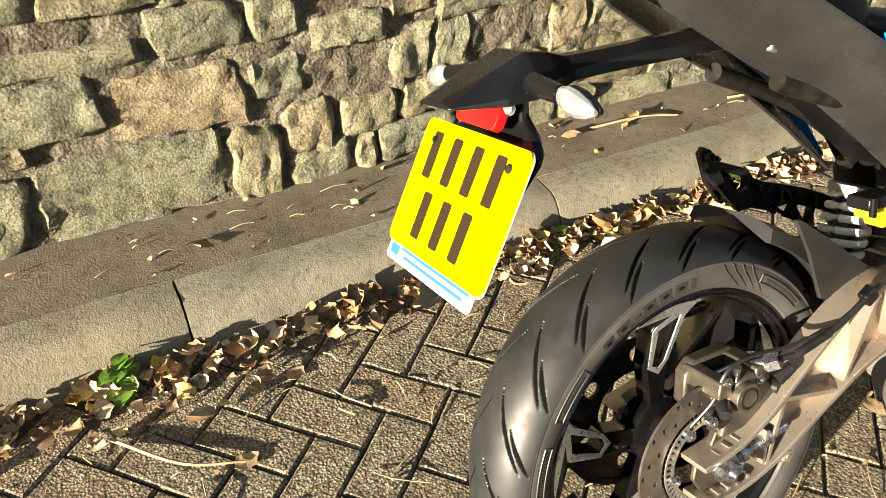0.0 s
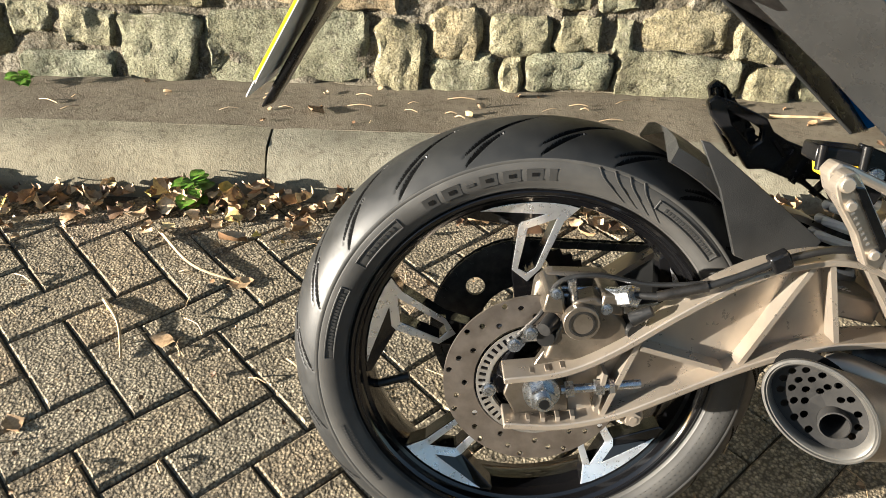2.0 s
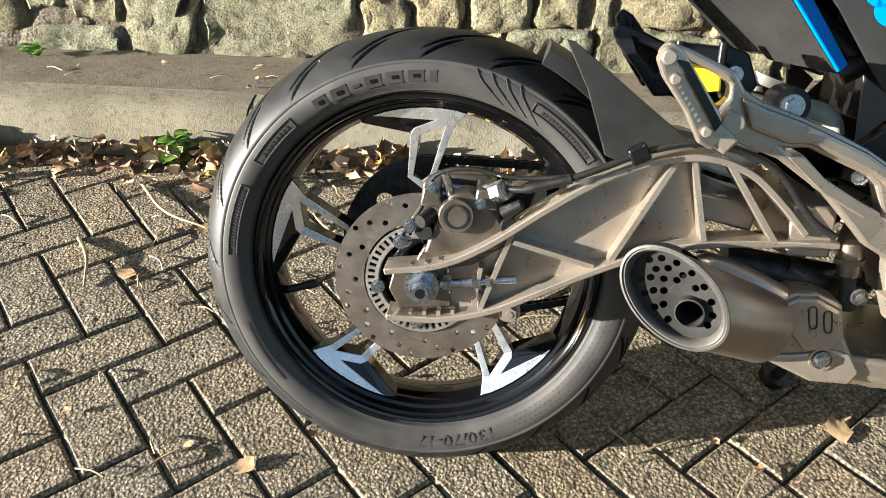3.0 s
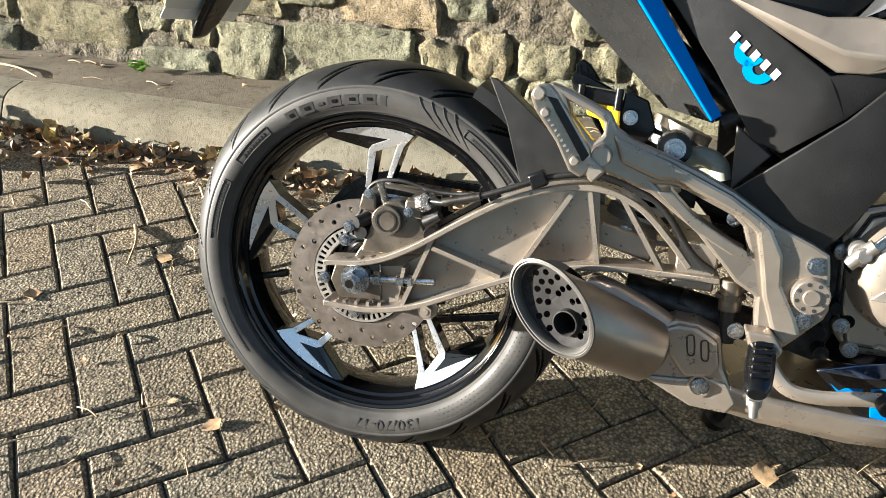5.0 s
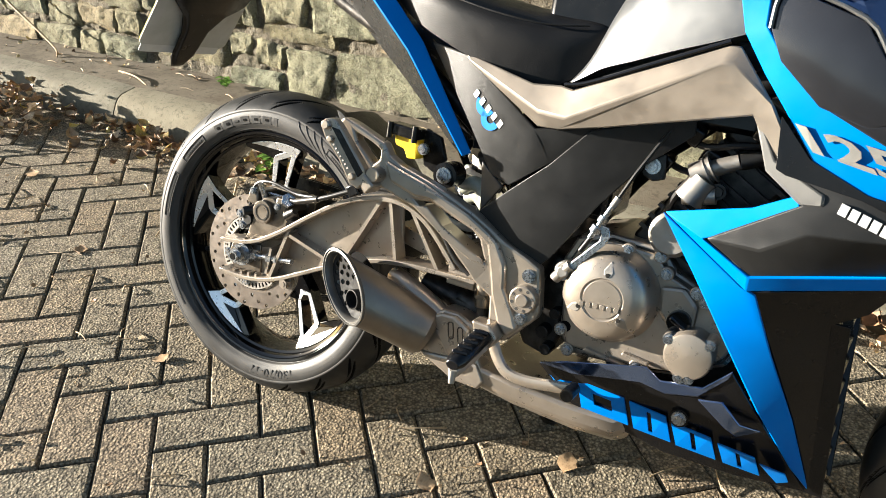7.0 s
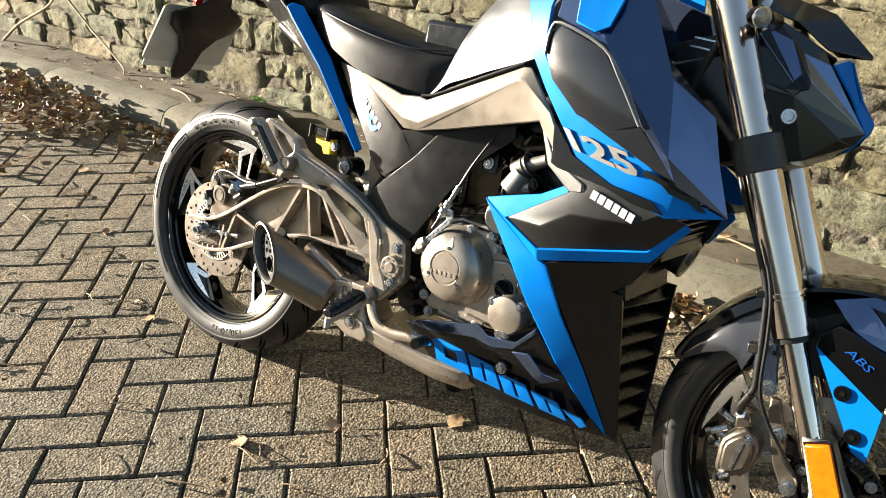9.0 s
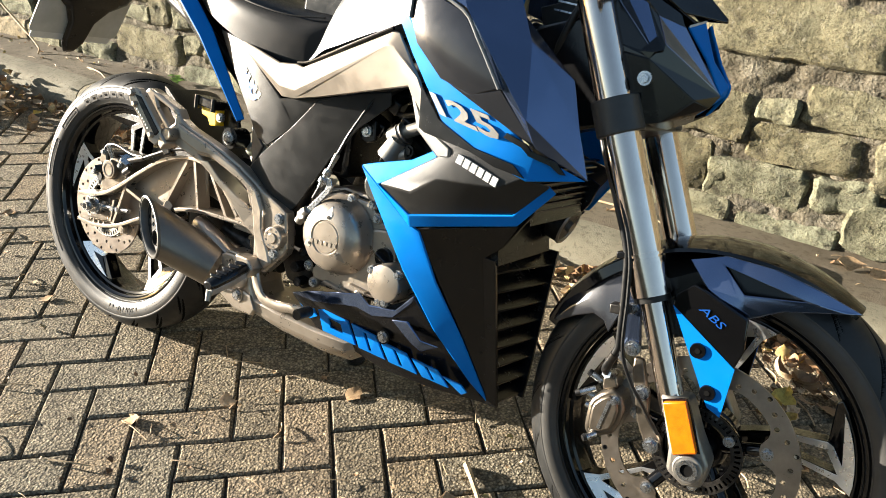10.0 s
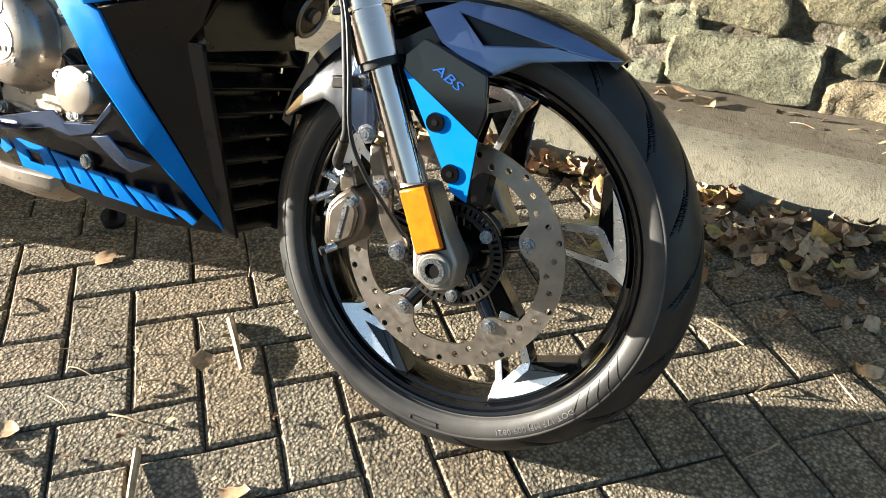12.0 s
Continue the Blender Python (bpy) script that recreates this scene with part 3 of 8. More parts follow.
def build_disc(name, c, r1, r0, y, parent, front):
    if front:
        inner = []
        for k in range(5):
            a = 22 + 72 * k
            inner += [polar(c, r0, a - 52), polar(c, r0, a - 44), polar(c, r0, a - 36), polar(c, r0, a - 28), polar(c, r0 - 0.001, a - 21), polar(c, r0 - 0.004, a - 15.5), polar(c, r0 - 0.010, a - 12), polar(c, r0 - 0.022, a - 8), polar(c, r0 - 0.026, a - 3.5), polar(c, r0 - 0.026, a + 3.5), polar(c, r0 - 0.022, a + 8), polar(c, r0 - 0.010, a + 12), polar(c, r0 - 0.004, a + 15.5)]
    else:
        inner = circle(c[0], c[2], r0, 72)
    holes = [inner]
    if front:
        for k in range(40):
            f = (0.22, 0.50, 0.80, 0.50)[k % 4]
            x, z = polar(c, r0 + (r1 - r0) * f, 9 * k + 3)
            holes.append(circle(x, z, 0.0040, 10))
    else:
        for k in range(36):
            f = (0.30, 0.62, 0.84)[k % 3]
            x, z = polar(c, r0 + (r1 - r0) * f, 10 * k + 4)
            holes.append(circle(x, z, 0.0036, 10))
    bm = bmesh.new()
    plate(bm, circle(c[0], c[2], r1, 160), y - 0.002, y + 0.002, holes)
    part(name, bm, DISC if front else DISC_BROWN, parent, "drilled brake disc of ground steel", smooth=False)
    if front:
        bm = bmesh.new()
        ring = circle(c[0], c[2], r1 - 0.0008, 120)
        plate(bm, ring, y + 0.0022, y + 0.0042, [circle(c[0], c[2], r1 - 0.006, 96)])
        part("disc_edge", bm, DARK_STEEL, parent, smooth=False)
    ring_r = 0.0705 if not front else 0.066
    ry = y - 0.004 if not front else y + 0.002
    slots = []
    for k in range(48):
        a = 360 * k / 48
        slots.append([polar(c, ring_r - 0.0115, a - 1.8), polar(c, ring_r - 0.003, a - 1.8), polar(c, ring_r - 0.003, a + 1.8), polar(c, ring_r - 0.0115, a + 1.8)])
    bm = bmesh.new()
    plate(bm, circle(c[0], c[2], ring_r, 96), ry - 0.0015, ry, [circle(c[0], c[2], ring_r - 0.016, 72)] + slots)
    lathe(bm, [(ring_r - 0.015, ry - 0.001), (ring_r - 0.015, ry + 0.005), (ring_r - 0.017, ry + 0.005), (ring_r - 0.017, ry - 0.001)], (c[0], 0, c[2]), 72, True)
    part("sensor_ring", bm, DULL_ALLOY if not front else DARK_STEEL, parent, "slotted wheel sensor ring", smooth=False)
    bm = bmesh.new()
    lathe(bm, [(0.050, ry + 0.004), (ring_r - 0.001, ry + 0.006), (ring_r - 0.001, ry + 0.012), (0.045, ry + 0.014)], (c[0], 0, c[2]), 64)
    part("carrier_ring", bm, GLOSS_BLACK, parent)
    for k in range(5):
        if front:
            a = 22 + 72 * k
            x, z = polar(c, r0 - 0.016, a)
            bm = bmesh.new()
            p, q = polar(c, 0.035, a), polar(c, r0 - 0.014, a)
            rod(bm, (p[0], y + 0.026, p[1]), (q[0], y + 0.010, q[1]), 0.011, 0.010)
            part("disc_carrier_arm", bm, GLOSS_BLACK, parent)
            bolt("disc_bolt", (x, y - 0.002, z), 0.0066, parent)
            if k % 2 == 0:
                x, z = polar(c, 0.052, 40 + 120 * (k // 2))
                bolt("ring_bolt", (x, ry - 0.002, z), 0.0060, parent)
        else:
            x, z = polar(c, 0.056, 120 + 72 * k)
            bolt("disc_bolt", (x, ry - 0.002, z), 0.0066, parent)


rear_wheel = build_wheel("rear_wheel", REAR, 0.298, 0.0635, 0.225, 77.5, 0.109, 0.073, -0.058, False)
front_wheel = build_wheel("front_wheel", FRONT, 0.287, 0.0545, 0.2255, 2.0, 0.142, 0.115, -0.062, True)
wheel_text("130/70-17", 0.024, REAR, 0.2455, 282, REAR[1] - 0.0642, SIDE_RELIEF, rear_wheel, "size_lettering")
wheel_text("DOT 17F MFJ 009 0821", 0.0105, FRONT, 0.2420, 306, FRONT[1] - 0.0550, LIT_TEXT_RUBBER, front_wheel, "code_lettering")


def sidewall_y(c, half, r, lo, rim_r):
    """Depth of the outer sidewall at a radius."""
    f = (lo - r) / (lo - rim_r)
    return c[1] - half * float(np.interp(f, (0.0, 0.14, 0.36, 0.60, 0.78, 0.90), (1.0, 1.008, 1.016, 0.995, 0.945, 0.885)))


def raised_sector(c, half, lo, rim_r, r0, r1, a0, a1, name, mat, wheel, lift=0.0009, n=8):
    bm = sector(c, r0, r1, a0, a1, -lift, 0.003, n=n)
    for v in bm.verts:
        v.co.y += sidewall_y(c, half, math.hypot(v.co.x - c[0], v.co.z - c[2]), lo, rim_r)
    return part(name, bm, mat, wheel, smooth=False)


def raised_frame(c, half, lo, rim_r, r, h, a0, a1, wheel):
    """A long oval frame moulded on the sidewall."""
    pts = []
    for k in range(13):
        pts.append((r + h, a0 + (a1 - a0) * k / 12))
    for k in range(13):
        pts.append((r - h, a1 + (a0 - a1) * k / 12))
    ring = []
    for rr, a in pts:
        x, z = polar(c, rr, a)
        ring.append((x, sidewall_y(c, half, rr, lo, rim_r) - 0.0004, z))
    bm = tube(bmesh.new(), ring + ring[:1], 0.0011, seg=6, n=1)
    part("sidewall_frame", bm, SIDE_RELIEF, wheel)


def sidewall_marks():
    rear, front = (REAR, 0.0635, 0.264, 0.225), (FRONT, 0.0545, 0.253, 0.2255)
    # blocks where the maker's mark stands, with the gaps of its strokes
    for k, wide in enumerate((4.2, 5.0, 2.2, 4.6, 4.6, 4.4, 2.0)):
        a = 124.0 - sum((4.2, 5.0, 2.2, 4.6, 4.6, 4.4, 2.0)[:k]) - 1.5 * k
        lo_r, hi_r = (0.2385, 0.2525) if k != 2 else (0.2440, 0.2475)
        raised_sector(*rear, lo_r, hi_r, a - wide, a, "sidewall_mark", SIDE_RELIEF, rear_wheel)
        if wide > 4:
            raised_sector(*rear, 0.2435, 0.2478, a - wide * 0.68, a - wide * 0.32, "mark_counter", RECESS_BLACK, rear_wheel, 0.0011)
    raised_frame(*rear, 0.2460, 0.0065, 132, 148, rear_wheel)
    raised_frame(*rear, 0.2470, 0.0055, 156, 178, rear_wheel)
    raised_frame(*rear, 0.2480, 0.0055, 38, 60, rear_wheel)
    for r, a0, a1, n in ((0.2470, 39.5, 58, 16), (0.2470, 157.5, 176, 18), (0.2460, 134, 146, 8)):
        for k in range(n):
            a = a0 + (a1 - a0) * k / n
            raised_sector(*rear, r - 0.0022, r + 0.0022, a, a + 0.55 * (a1 - a0) / n, "small_print", SIDE_RELIEF, rear_wheel, n=1)
    for r, a0, a1, n in ((0.2470, 200, 222, 22), (0.2400, 203, 216, 12)):
        for k in range(n):
            a = a0 + (a1 - a0) * k / n
            raised_sector(*rear, r - 0.0018, r + 0.0018, a, a + 0.5 * (a1 - a0) / n, "small_print", SIDE_RELIEF, rear_wheel, n=1)
    # sweeping ridges next to the mark
    for k in range(4):
        a = 78 - 4.0 * k
        pts = []
        for f in (0, 0.33, 0.66, 1):
            r = 0.232 + 0.030 * f
            x, z = polar(REAR, r, a - 10 * (1 - f) ** 1.6)
            pts.append((x, sidewall_y(*rear[:2], r, *rear[2:]) - 0.0002, z))
        part("sidewall_ridge", tube(bmesh.new(), pts, 0.0009, seg=6, n=3), SIDE_RELIEF, rear_wheel)
    # dimpled band near the road
    for i in range(26):
        for j in range(4):
            a, r = 301 + 1.9 * i + 0.95 * (j % 2), 0.2360 + 0.0062 * j
            x, z = polar(REAR, r, a)
            y = sidewall_y(*rear[:2], r, *rear[2:])
            DIMPLES.append((x, y, z))
    bm = bmesh.new()
    for x, y, z in DIMPLES:
        rod(bm, (x, y + 0.001, z), (x, y - 0.0007, z), 0.0011, 0.0006, seg=5)
    tagged(part("sidewall_dimples", bm, SIDE_RELIEF, rear_wheel, smooth=False), kind="stuff")
    raised_frame(*front, 0.2440, 0.0032, 264, 273, front_wheel)
    for k in range(5):
        a = 318 + 4.5 * k
        pts = []
        for f in (0, 0.33, 0.66, 1):
            r = 0.230 + 0.022 * f
            x, z = polar(FRONT, r, a + 6 * (1 - f) ** 1.6)
            pts.append((x, sidewall_y(*front[:2], r, *front[2:]) - 0.0002, z))
        part("sidewall_ridge", tube(bmesh.new(), pts, 0.0005, seg=6, n=3), SIDE_RELIEF, front_wheel)


DIMPLES = []
sidewall_marks()


# -- rear suspension --
def ribbon(bm, pts, y0, y1, th):
    """A flange: a strip as wide as y0 to y1 that follows a curve in x and z."""
    path = smooth_path([(x, 0, z) for x, z in pts], 5)
    rings = []
    for i, p in enumerate(path):
        d = (path[min(i + 1, len(path) - 1)] - path[max(i - 1, 0)]).normalized()
        nrm = Vector((-d.z, 0, d.x)) * th / 2
        a, b = p + nrm, p - nrm
        rings.append([(a.x, y0, a.z), (a.x, y1, a.z), (b.x, y1, b.z), (b.x, y0, b.z)])
    return loft(bm, rings)


SA_TOP = [(-0.045, 0.326), (0.02, 0.337), (0.075, 0.364), (0.142, 0.412), (0.20, 0.450), (0.25, 0.471), (0.31, 0.480), (0.36, 0.465), (0.40, 0.432), (0.432, 0.398)]
SA_BOT = [(-0.042, 0.268), (0.02, 0.268), (0.083, 0.283), (0.14, 0.310), (0.187, 0.334), (0.25, 0.362), (0.302, 0.377), (0.36, 0.384), (0.421, 0.386), (0.47, 0.388)]


def build_swingarm(sign):
    s = -1 if sign < 0 else 1
    web = bmesh.new()
    plate(web, SA_TOP[1:7] + [(0.322, 0.38)] + SA_BOT[1:6][::-1], *sorted((s * 0.072, s * 0.078)))
    arm = part("swingarm", web, BRONZE, bike, "bronze painted cast swingarm with ribs", bevel=0.001)
    block = plate(bmesh.new(), [(-0.036, 0.321), (0.030, 0.331), (0.036, 0.276), (-0.028, 0.271), (-0.042, 0.296)], *sorted((s * 0.074, s * 0.082)), holes=[circle(0, 0.307, 0.012, 14)])
    part("axle_block", block, CALIPER, arm, bevel=0.002)
    if s > 0:
        part("flange", ribbon(bmesh.new(), SA_TOP, 0.062, 0.100, 0.008), BRONZE, arm)
        part("flange", ribbon(bmesh.new(), SA_BOT, 0.062, 0.100, 0.008), BRONZE, arm)
        # added black plate: stands in for the shade on the far arm's web
        part("web_shade_plate", plate(bmesh.new(), [(x, z - 0.004) for x, z in SA_TOP[2:7]] + [(x, z + 0.006) for x, z in SA_BOT[2:6][::-1]], 0.060, 0.066), MATT_BLACK, arm, "black plate standing in for shade on the far swingarm")
        return arm
    part("upper_flange", ribbon(bmesh.new(), SA_TOP, -0.106, -0.062, 0.008), BRONZE, arm, bevel=0.0015)
    part("lower_flange", ribbon(bmesh.new(), SA_BOT, -0.106, -0.062, 0.008), BRONZE, arm, bevel=0.0015)
    for p, q in (((0.105, 0.370), (0.20, 0.345)), ((0.218, 0.352), (0.280, 0.474)), ((0.322, 0.380), (0.298, 0.478)), ((0.335, 0.478), (0.40, 0.387)), ((0.105, 0.384), (0.07, 0.282))):
        part("rib", ribbon(bmesh.new(), (p, q), -0.101, -0.070, 0.006), BRONZE, arm)
    for k in range(5):
        part("lug", box(bmesh.new(), (-0.03 + 0.017 * k, -0.092, 0.268 + 0.002 * k), (0.0045, 0.014, 0.008)), BRONZE, arm)
        part("lug", box(bmesh.new(), (-0.03 + 0.017 * k, -0.092, 0.327 + 0.004 * k), (0.0045, 0.014, 0.008)), BRONZE, arm)
    bm = bmesh.new()
    rod(bm, (0, -0.086, 0.307), (0, -0.098, 0.307), 0.021, seg=30)
    rod(bm, (0, -0.096, 0.307), (0, -0.113, 0.307), 0.0155, 0.0145, seg=6)
    rod(bm, (0, -0.110, 0.307), (0, -0.121, 0.307), 0.0095, seg=18)
    part("axle_nut", bm, ZINC, arm, "zinc plated axle nut and washer")
    bm = bmesh.new()
    rod(bm, (0, -0.118, 0.307), (0, -0.1215, 0.307), 0.006, seg=14)
    part("axle_bore", bm, RECESS_BLACK, arm)
    bm = bmesh.new()
    rod(bm, (0.022, -0.094, 0.311), (0.112, -0.094, 0.322), 0.0052, seg=14)
    rod(bm, (0.026, -0.094, 0.3115), (0.036, -0.094, 0.3127), 0.0105, seg=6)
    rod(bm, (0.060, -0.094, 0.3157), (0.070, -0.094, 0.3169), 0.0105, seg=6)
    rod(bm, (0.076, -0.094, 0.3176), (0.082, -0.094, 0.3183), 0.0095, seg=6)
    part("chain_adjuster", bm, ZINC, arm, "threaded chain adjuster with lock nuts")
    part("adjuster_web", box(bmesh.new(), (0.066, -0.09, 0.312), (0.005, 0.024, 0.05), (0, 8, 0)), BRONZE, arm)
    bolt("bobbin_boss", (0.106, -0.092, 0.281), 0.010, arm, mat=BRONZE, depth=0.014)
    return arm


swingarm = build_swingarm(-1)
build_swingarm(1)
bm = bmesh.new()
box(bm, (0.44, 0, 0.40), (0.05, 0.19, 0.06))
rod(bm, (0.545, -0.13, 0.398), (0.545, 0.13, 0.398), 0.02)
box(bm, (0.34, 0, 0.41), (0.10, 0.11, 0.03), (0, 12, 0))
part("swingarm_bridge", bm, BRONZE, bike, bevel=0.003)
bolt("linkage_bolt", (0.348, -0.041, 0.413), 0.010, bike)


def build_hugger():
    bm = bmesh.new()
    rings = []
    for k in range(13):
        a = radians(64 - 52 * k / 12)
        r = 0.318
        rings.append([(REAR[0] + r * math.cos(a) * f, y * 0.97 + REAR[1], REAR[2] + r * math.sin(a) * f) for y, f in ((-0.074, 0.93), (-0.070, 0.985), (-0.045, 1.005), (0, 1.012), (0.045, 1.005), (0.070, 0.985), (0.074, 0.93), (0.066, 0.925), (0, 0.995), (-0.066, 0.925))])
    loft(bm, rings)
    hug = part("rear_hugger", bm, MATT_BLACK, bike, "dusty black plastic rear hugger")
    bm = bmesh.new()
    plate(bm, [(0.150, 0.598), (0.160, 0.596), (0.300, 0.490), (0.29, 0.470), (0.235, 0.458), (0.205, 0.470), (0.178, 0.545)], -0.064, -0.058)
    part("side_flange", bm, MATT_BLACK, hug, bevel=0.001)


build_hugger()


def build_chain():
    """Roller chain round the rear sprocket, link by link along its two runs."""
    cy, cr = REAR[1] + 0.062, 0.121
    c = (REAR[0], cy, REAR[2])
    bm = bmesh.new()
    teeth = 46
    out = [polar(c, cr if k % 2 == 0 else cr - 0.007, 360 * k / (teeth * 2)) for k in range(teeth * 2)]
    plate(bm, out, cy - 0.003, cy + 0.003, [circle(c[0], c[2], 0.060, 40)] + [circle(*polar(c, 0.088, 60 * k + 20), 0.013, 14) for k in range(6)])
    part("rear_sprocket", bm, DARK_STEEL, rear_wheel, "black steel rear sprocket", smooth=False)
    pts = []
    for k in range(32):
        a = radians(88 + 190 * k / 31)
        pts.append((c[0] + cr * math.cos(a), c[2] + cr * math.sin(a)))
    x0, z0 = pts[-1]
    pts += [(x0 + 0.0122 * k, z0 + 0.0122 * k * 0.24) for k in range(1, 42)]
    top = [(pts[0][0] + 0.0125 * k, pts[0][1] - 0.0125 * k * 0.02) for k in range(0, 44)]
    bm = bmesh.new()
    for run in (pts, top):
        for i, (a, b) in enumerate(zip(run, run[1:])):
            w = 0.006 if i % 2 else 0.0045
            ang = -math.degrees(math.atan2(b[1] - a[1], b[0] - a[0]))
            for sy in (-w, w):
                box(bm, ((a[0] + b[0]) / 2, cy + sy, (a[1] + b[1]) / 2), (0.0165, 0.0018, 0.0105), (0, ang, 0))
            rod(bm, (a[0], cy - 0.007, a[1]), (a[0], cy + 0.007, a[1]), 0.0042, seg=8)
    part("chain", bm, DARK_STEEL, bike, "dark oily roller chain", smooth=False)
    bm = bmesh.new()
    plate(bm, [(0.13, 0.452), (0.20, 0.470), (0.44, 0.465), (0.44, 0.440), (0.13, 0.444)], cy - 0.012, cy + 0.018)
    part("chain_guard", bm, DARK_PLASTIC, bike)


build_chain()


def build_rear_brake():
    bm = bmesh.new()
    plate(bm, [(0.00, 0.345), (0.012, 0.385), (0.03, 0.42), (0.055, 0.425), (0.085, 0.40), (0.105, 0.365), (0.085, 0.352), (0.04, 0.345)], -0.088, -0.052)
    cal = part("rear_brake_caliper", bm, CALIPER, bike, "dull bronze rear brake caliper", bevel=0.004)
    bm = bmesh.new()
    rod(bm, (0.0375, -0.086, 0.396), (0.0375, -0.097, 0.396), 0.0215, 0.0205, seg=32)
    part("piston_cap", bm, CALIPER, cal, bevel=0.001)
    part("cap_ring", lathe(bmesh.new(), [(0.0125, -0.0008), (0.0150, -0.0008), (0.0150, 0.0008), (0.0125, 0.0008)], (0.0375, -0.0972, 0.396), 32, True), DARK_STEEL, cal)
    for x, z, r in ((0.083, 0.425, 0.006), (0.065, 0.411, 0.005), (0.008, 0.428, 0.005), (-0.017, 0.379, 0.006)):
        bolt("caliper_screw", (x, -0.088, z), r, cal, depth=0.006)
    # bridge over the disc, with the inner half behind it
    for x0, x1 in ((-0.006, 0.020), (0.056, 0.086)):
        part("caliper_bridge", plate(bmesh.new(), [(x0, 0.404), (x0 + 0.004, 0.428), (x1 - 0.003, 0.428), (x1, 0.402)], -0.088, -0.020), CALIPER, cal, bevel=0.003)
    part("inner_half", plate(bmesh.new(), [(-0.012, 0.372), (-0.008, 0.418), (0.008, 0.432), (0.072, 0.432), (0.092, 0.414), (0.094, 0.372)], -0.034, -0.012), CALIPER, cal, bevel=0.004)
    for z in (0.412, 0.421):
        part("pad_pin", rod(bmesh.new(), (0.016, -0.056, z), (0.060, -0.056, z), 0.003, seg=10), ZINC, cal)
    part("pad_spring", box(bmesh.new(), (0.038, -0.055, 0.4085), (0.034, 0.030, 0.002), (8, 0, 0)), DARK_STEEL, cal)
    part("cable_boot", rod(bmesh.new(), (0.092, -0.094, 0.402), (0.112, -0.100, 0.416), 0.009, 0.006, seg=12), HOSE, cal)
    part("cable_boot", rod(bmesh.new(), (0.008, -0.080, 0.392), (-0.004, -0.098, 0.388), 0.010, 0.008, seg=12), HOSE, cal)
    bm = bmesh.new()
    plate(bm, [(0.0, 0.352), (-0.012, 0.33), (-0.005, 0.318), (0.06, 0.332), (0.085, 0.35), (0.06, 0.362)], -0.080, -0.068)
    part("caliper_bracket", bm, CALIPER, cal, bevel=0.002)
    bm = bmesh.new()
    rod(bm, (0.07, -0.07, 0.42), (0.088, -0.09, 0.428), 0.010, seg=12)
    rod(bm, (0.082, -0.083, 0.424), (0.092, -0.095, 0.431), 0.0125, seg=6)
    part("banjo_bolt", bm, ZINC, cal)
    part("bleed_nipple", rod(bmesh.new(), (0.030, -0.080, 0.415), (0.023, -0.090, 0.446), 0.005, seg=10), ZINC, cal)
    bm = bmesh.new()
    rod(bm, (0.095, -0.07, 0.385), (0.10, -0.092, 0.385), 0.012, 0.010, seg=14)
    part("slider_boot", bm, HOSE, cal)
    part("slider_boot", rod(bmesh.new(), (0.002, -0.07, 0.375), (0.0, -0.09, 0.373), 0.012, 0.010, seg=14), HOSE, cal)
    bolt("caliper_bolt", (-0.028, -0.052, 0.352), 0.008, cal, depth=0.012)
    bm = bmesh.new()
    tube(bm, [(0.09, -0.09, 0.430), (0.13, -0.105, 0.437), (0.19, -0.112, 0.462), (0.25, -0.112, 0.488), (0.31, -0.110, 0.497), (0.38, -0.108, 0.475), (0.43, -0.11, 0.42), (0.46, -0.11, 0.40)], 0.0042)
    hose = part("brake_hose", bm, HOSE, bike, "black rubber rear brake hose")
    for p, q in (((0.115, -0.102, 0.434), (0.165, -0.110, 0.451)),):
        part("ferrule", rod(bmesh.new(), p, q, 0.0058), DARK_STEEL, hose)
    part("hose_clip", box(bmesh.new(), (0.235, -0.112, 0.483), (0.022, 0.016, 0.02), (0, -28, 0)), DARK_PLASTIC, hose, bevel=0.003)
    bm = bmesh.new()
    tube(bm, [(-0.028, -0.062, 0.362), (-0.005, -0.078, 0.40), (0.01, -0.085, 0.44), (0.05, -0.09, 0.452), (0.11, -0.095, 0.445), (0.18, -0.108, 0.455)], 0.0028, seg=8)
    part("sensor_cable", bm, HOSE, bike)


build_rear_brake()


def build_shock():
    top, low = Vector((0.405, 0.035, 0.558)), Vector((0.355, 0.035, 0.41))
    bm = rod(bmesh.new(), top, low, 0.018, seg=24)
    shock = part("shock_absorber", bm, DARK_STEEL, bike, "rear shock absorber with a white coil spring")
    axis = (low - top).normalized()
    u = axis.orthogonal().normalized()
    v = axis.cross(u)
    pts = []
    for k in range(7 * 12 + 1):
        a = 2 * math.pi * k / 12
        pts.append(top + axis * (0.012 + 0.13 * k / 84) + (u * math.cos(a) + v * math.sin(a)) * 0.032)
    bm = bmesh.new()
    tube(bm, pts, 0.0062, seg=8, n=1)
    part("spring", bm, SPRING_WHITE, shock, "white enamelled coil spring")
    part("spring_seat", rod(bmesh.new(), low - axis * 0.02, low - axis * 0.006, 0.040, seg=28), DULL_ALLOY, shock)
    part("spring_seat", rod(bmesh.new(), top, top + axis * 0.012, 0.040, seg=28), DULL_ALLOY, shock)


build_shock()


# -- frame side: foot peg hanger, exhaust, pedal --
def hanger_y(x, z):
    return -0.16 * max(0.0, 0.50 - x) - 0.02 * max(0.0, (0.40 - z))


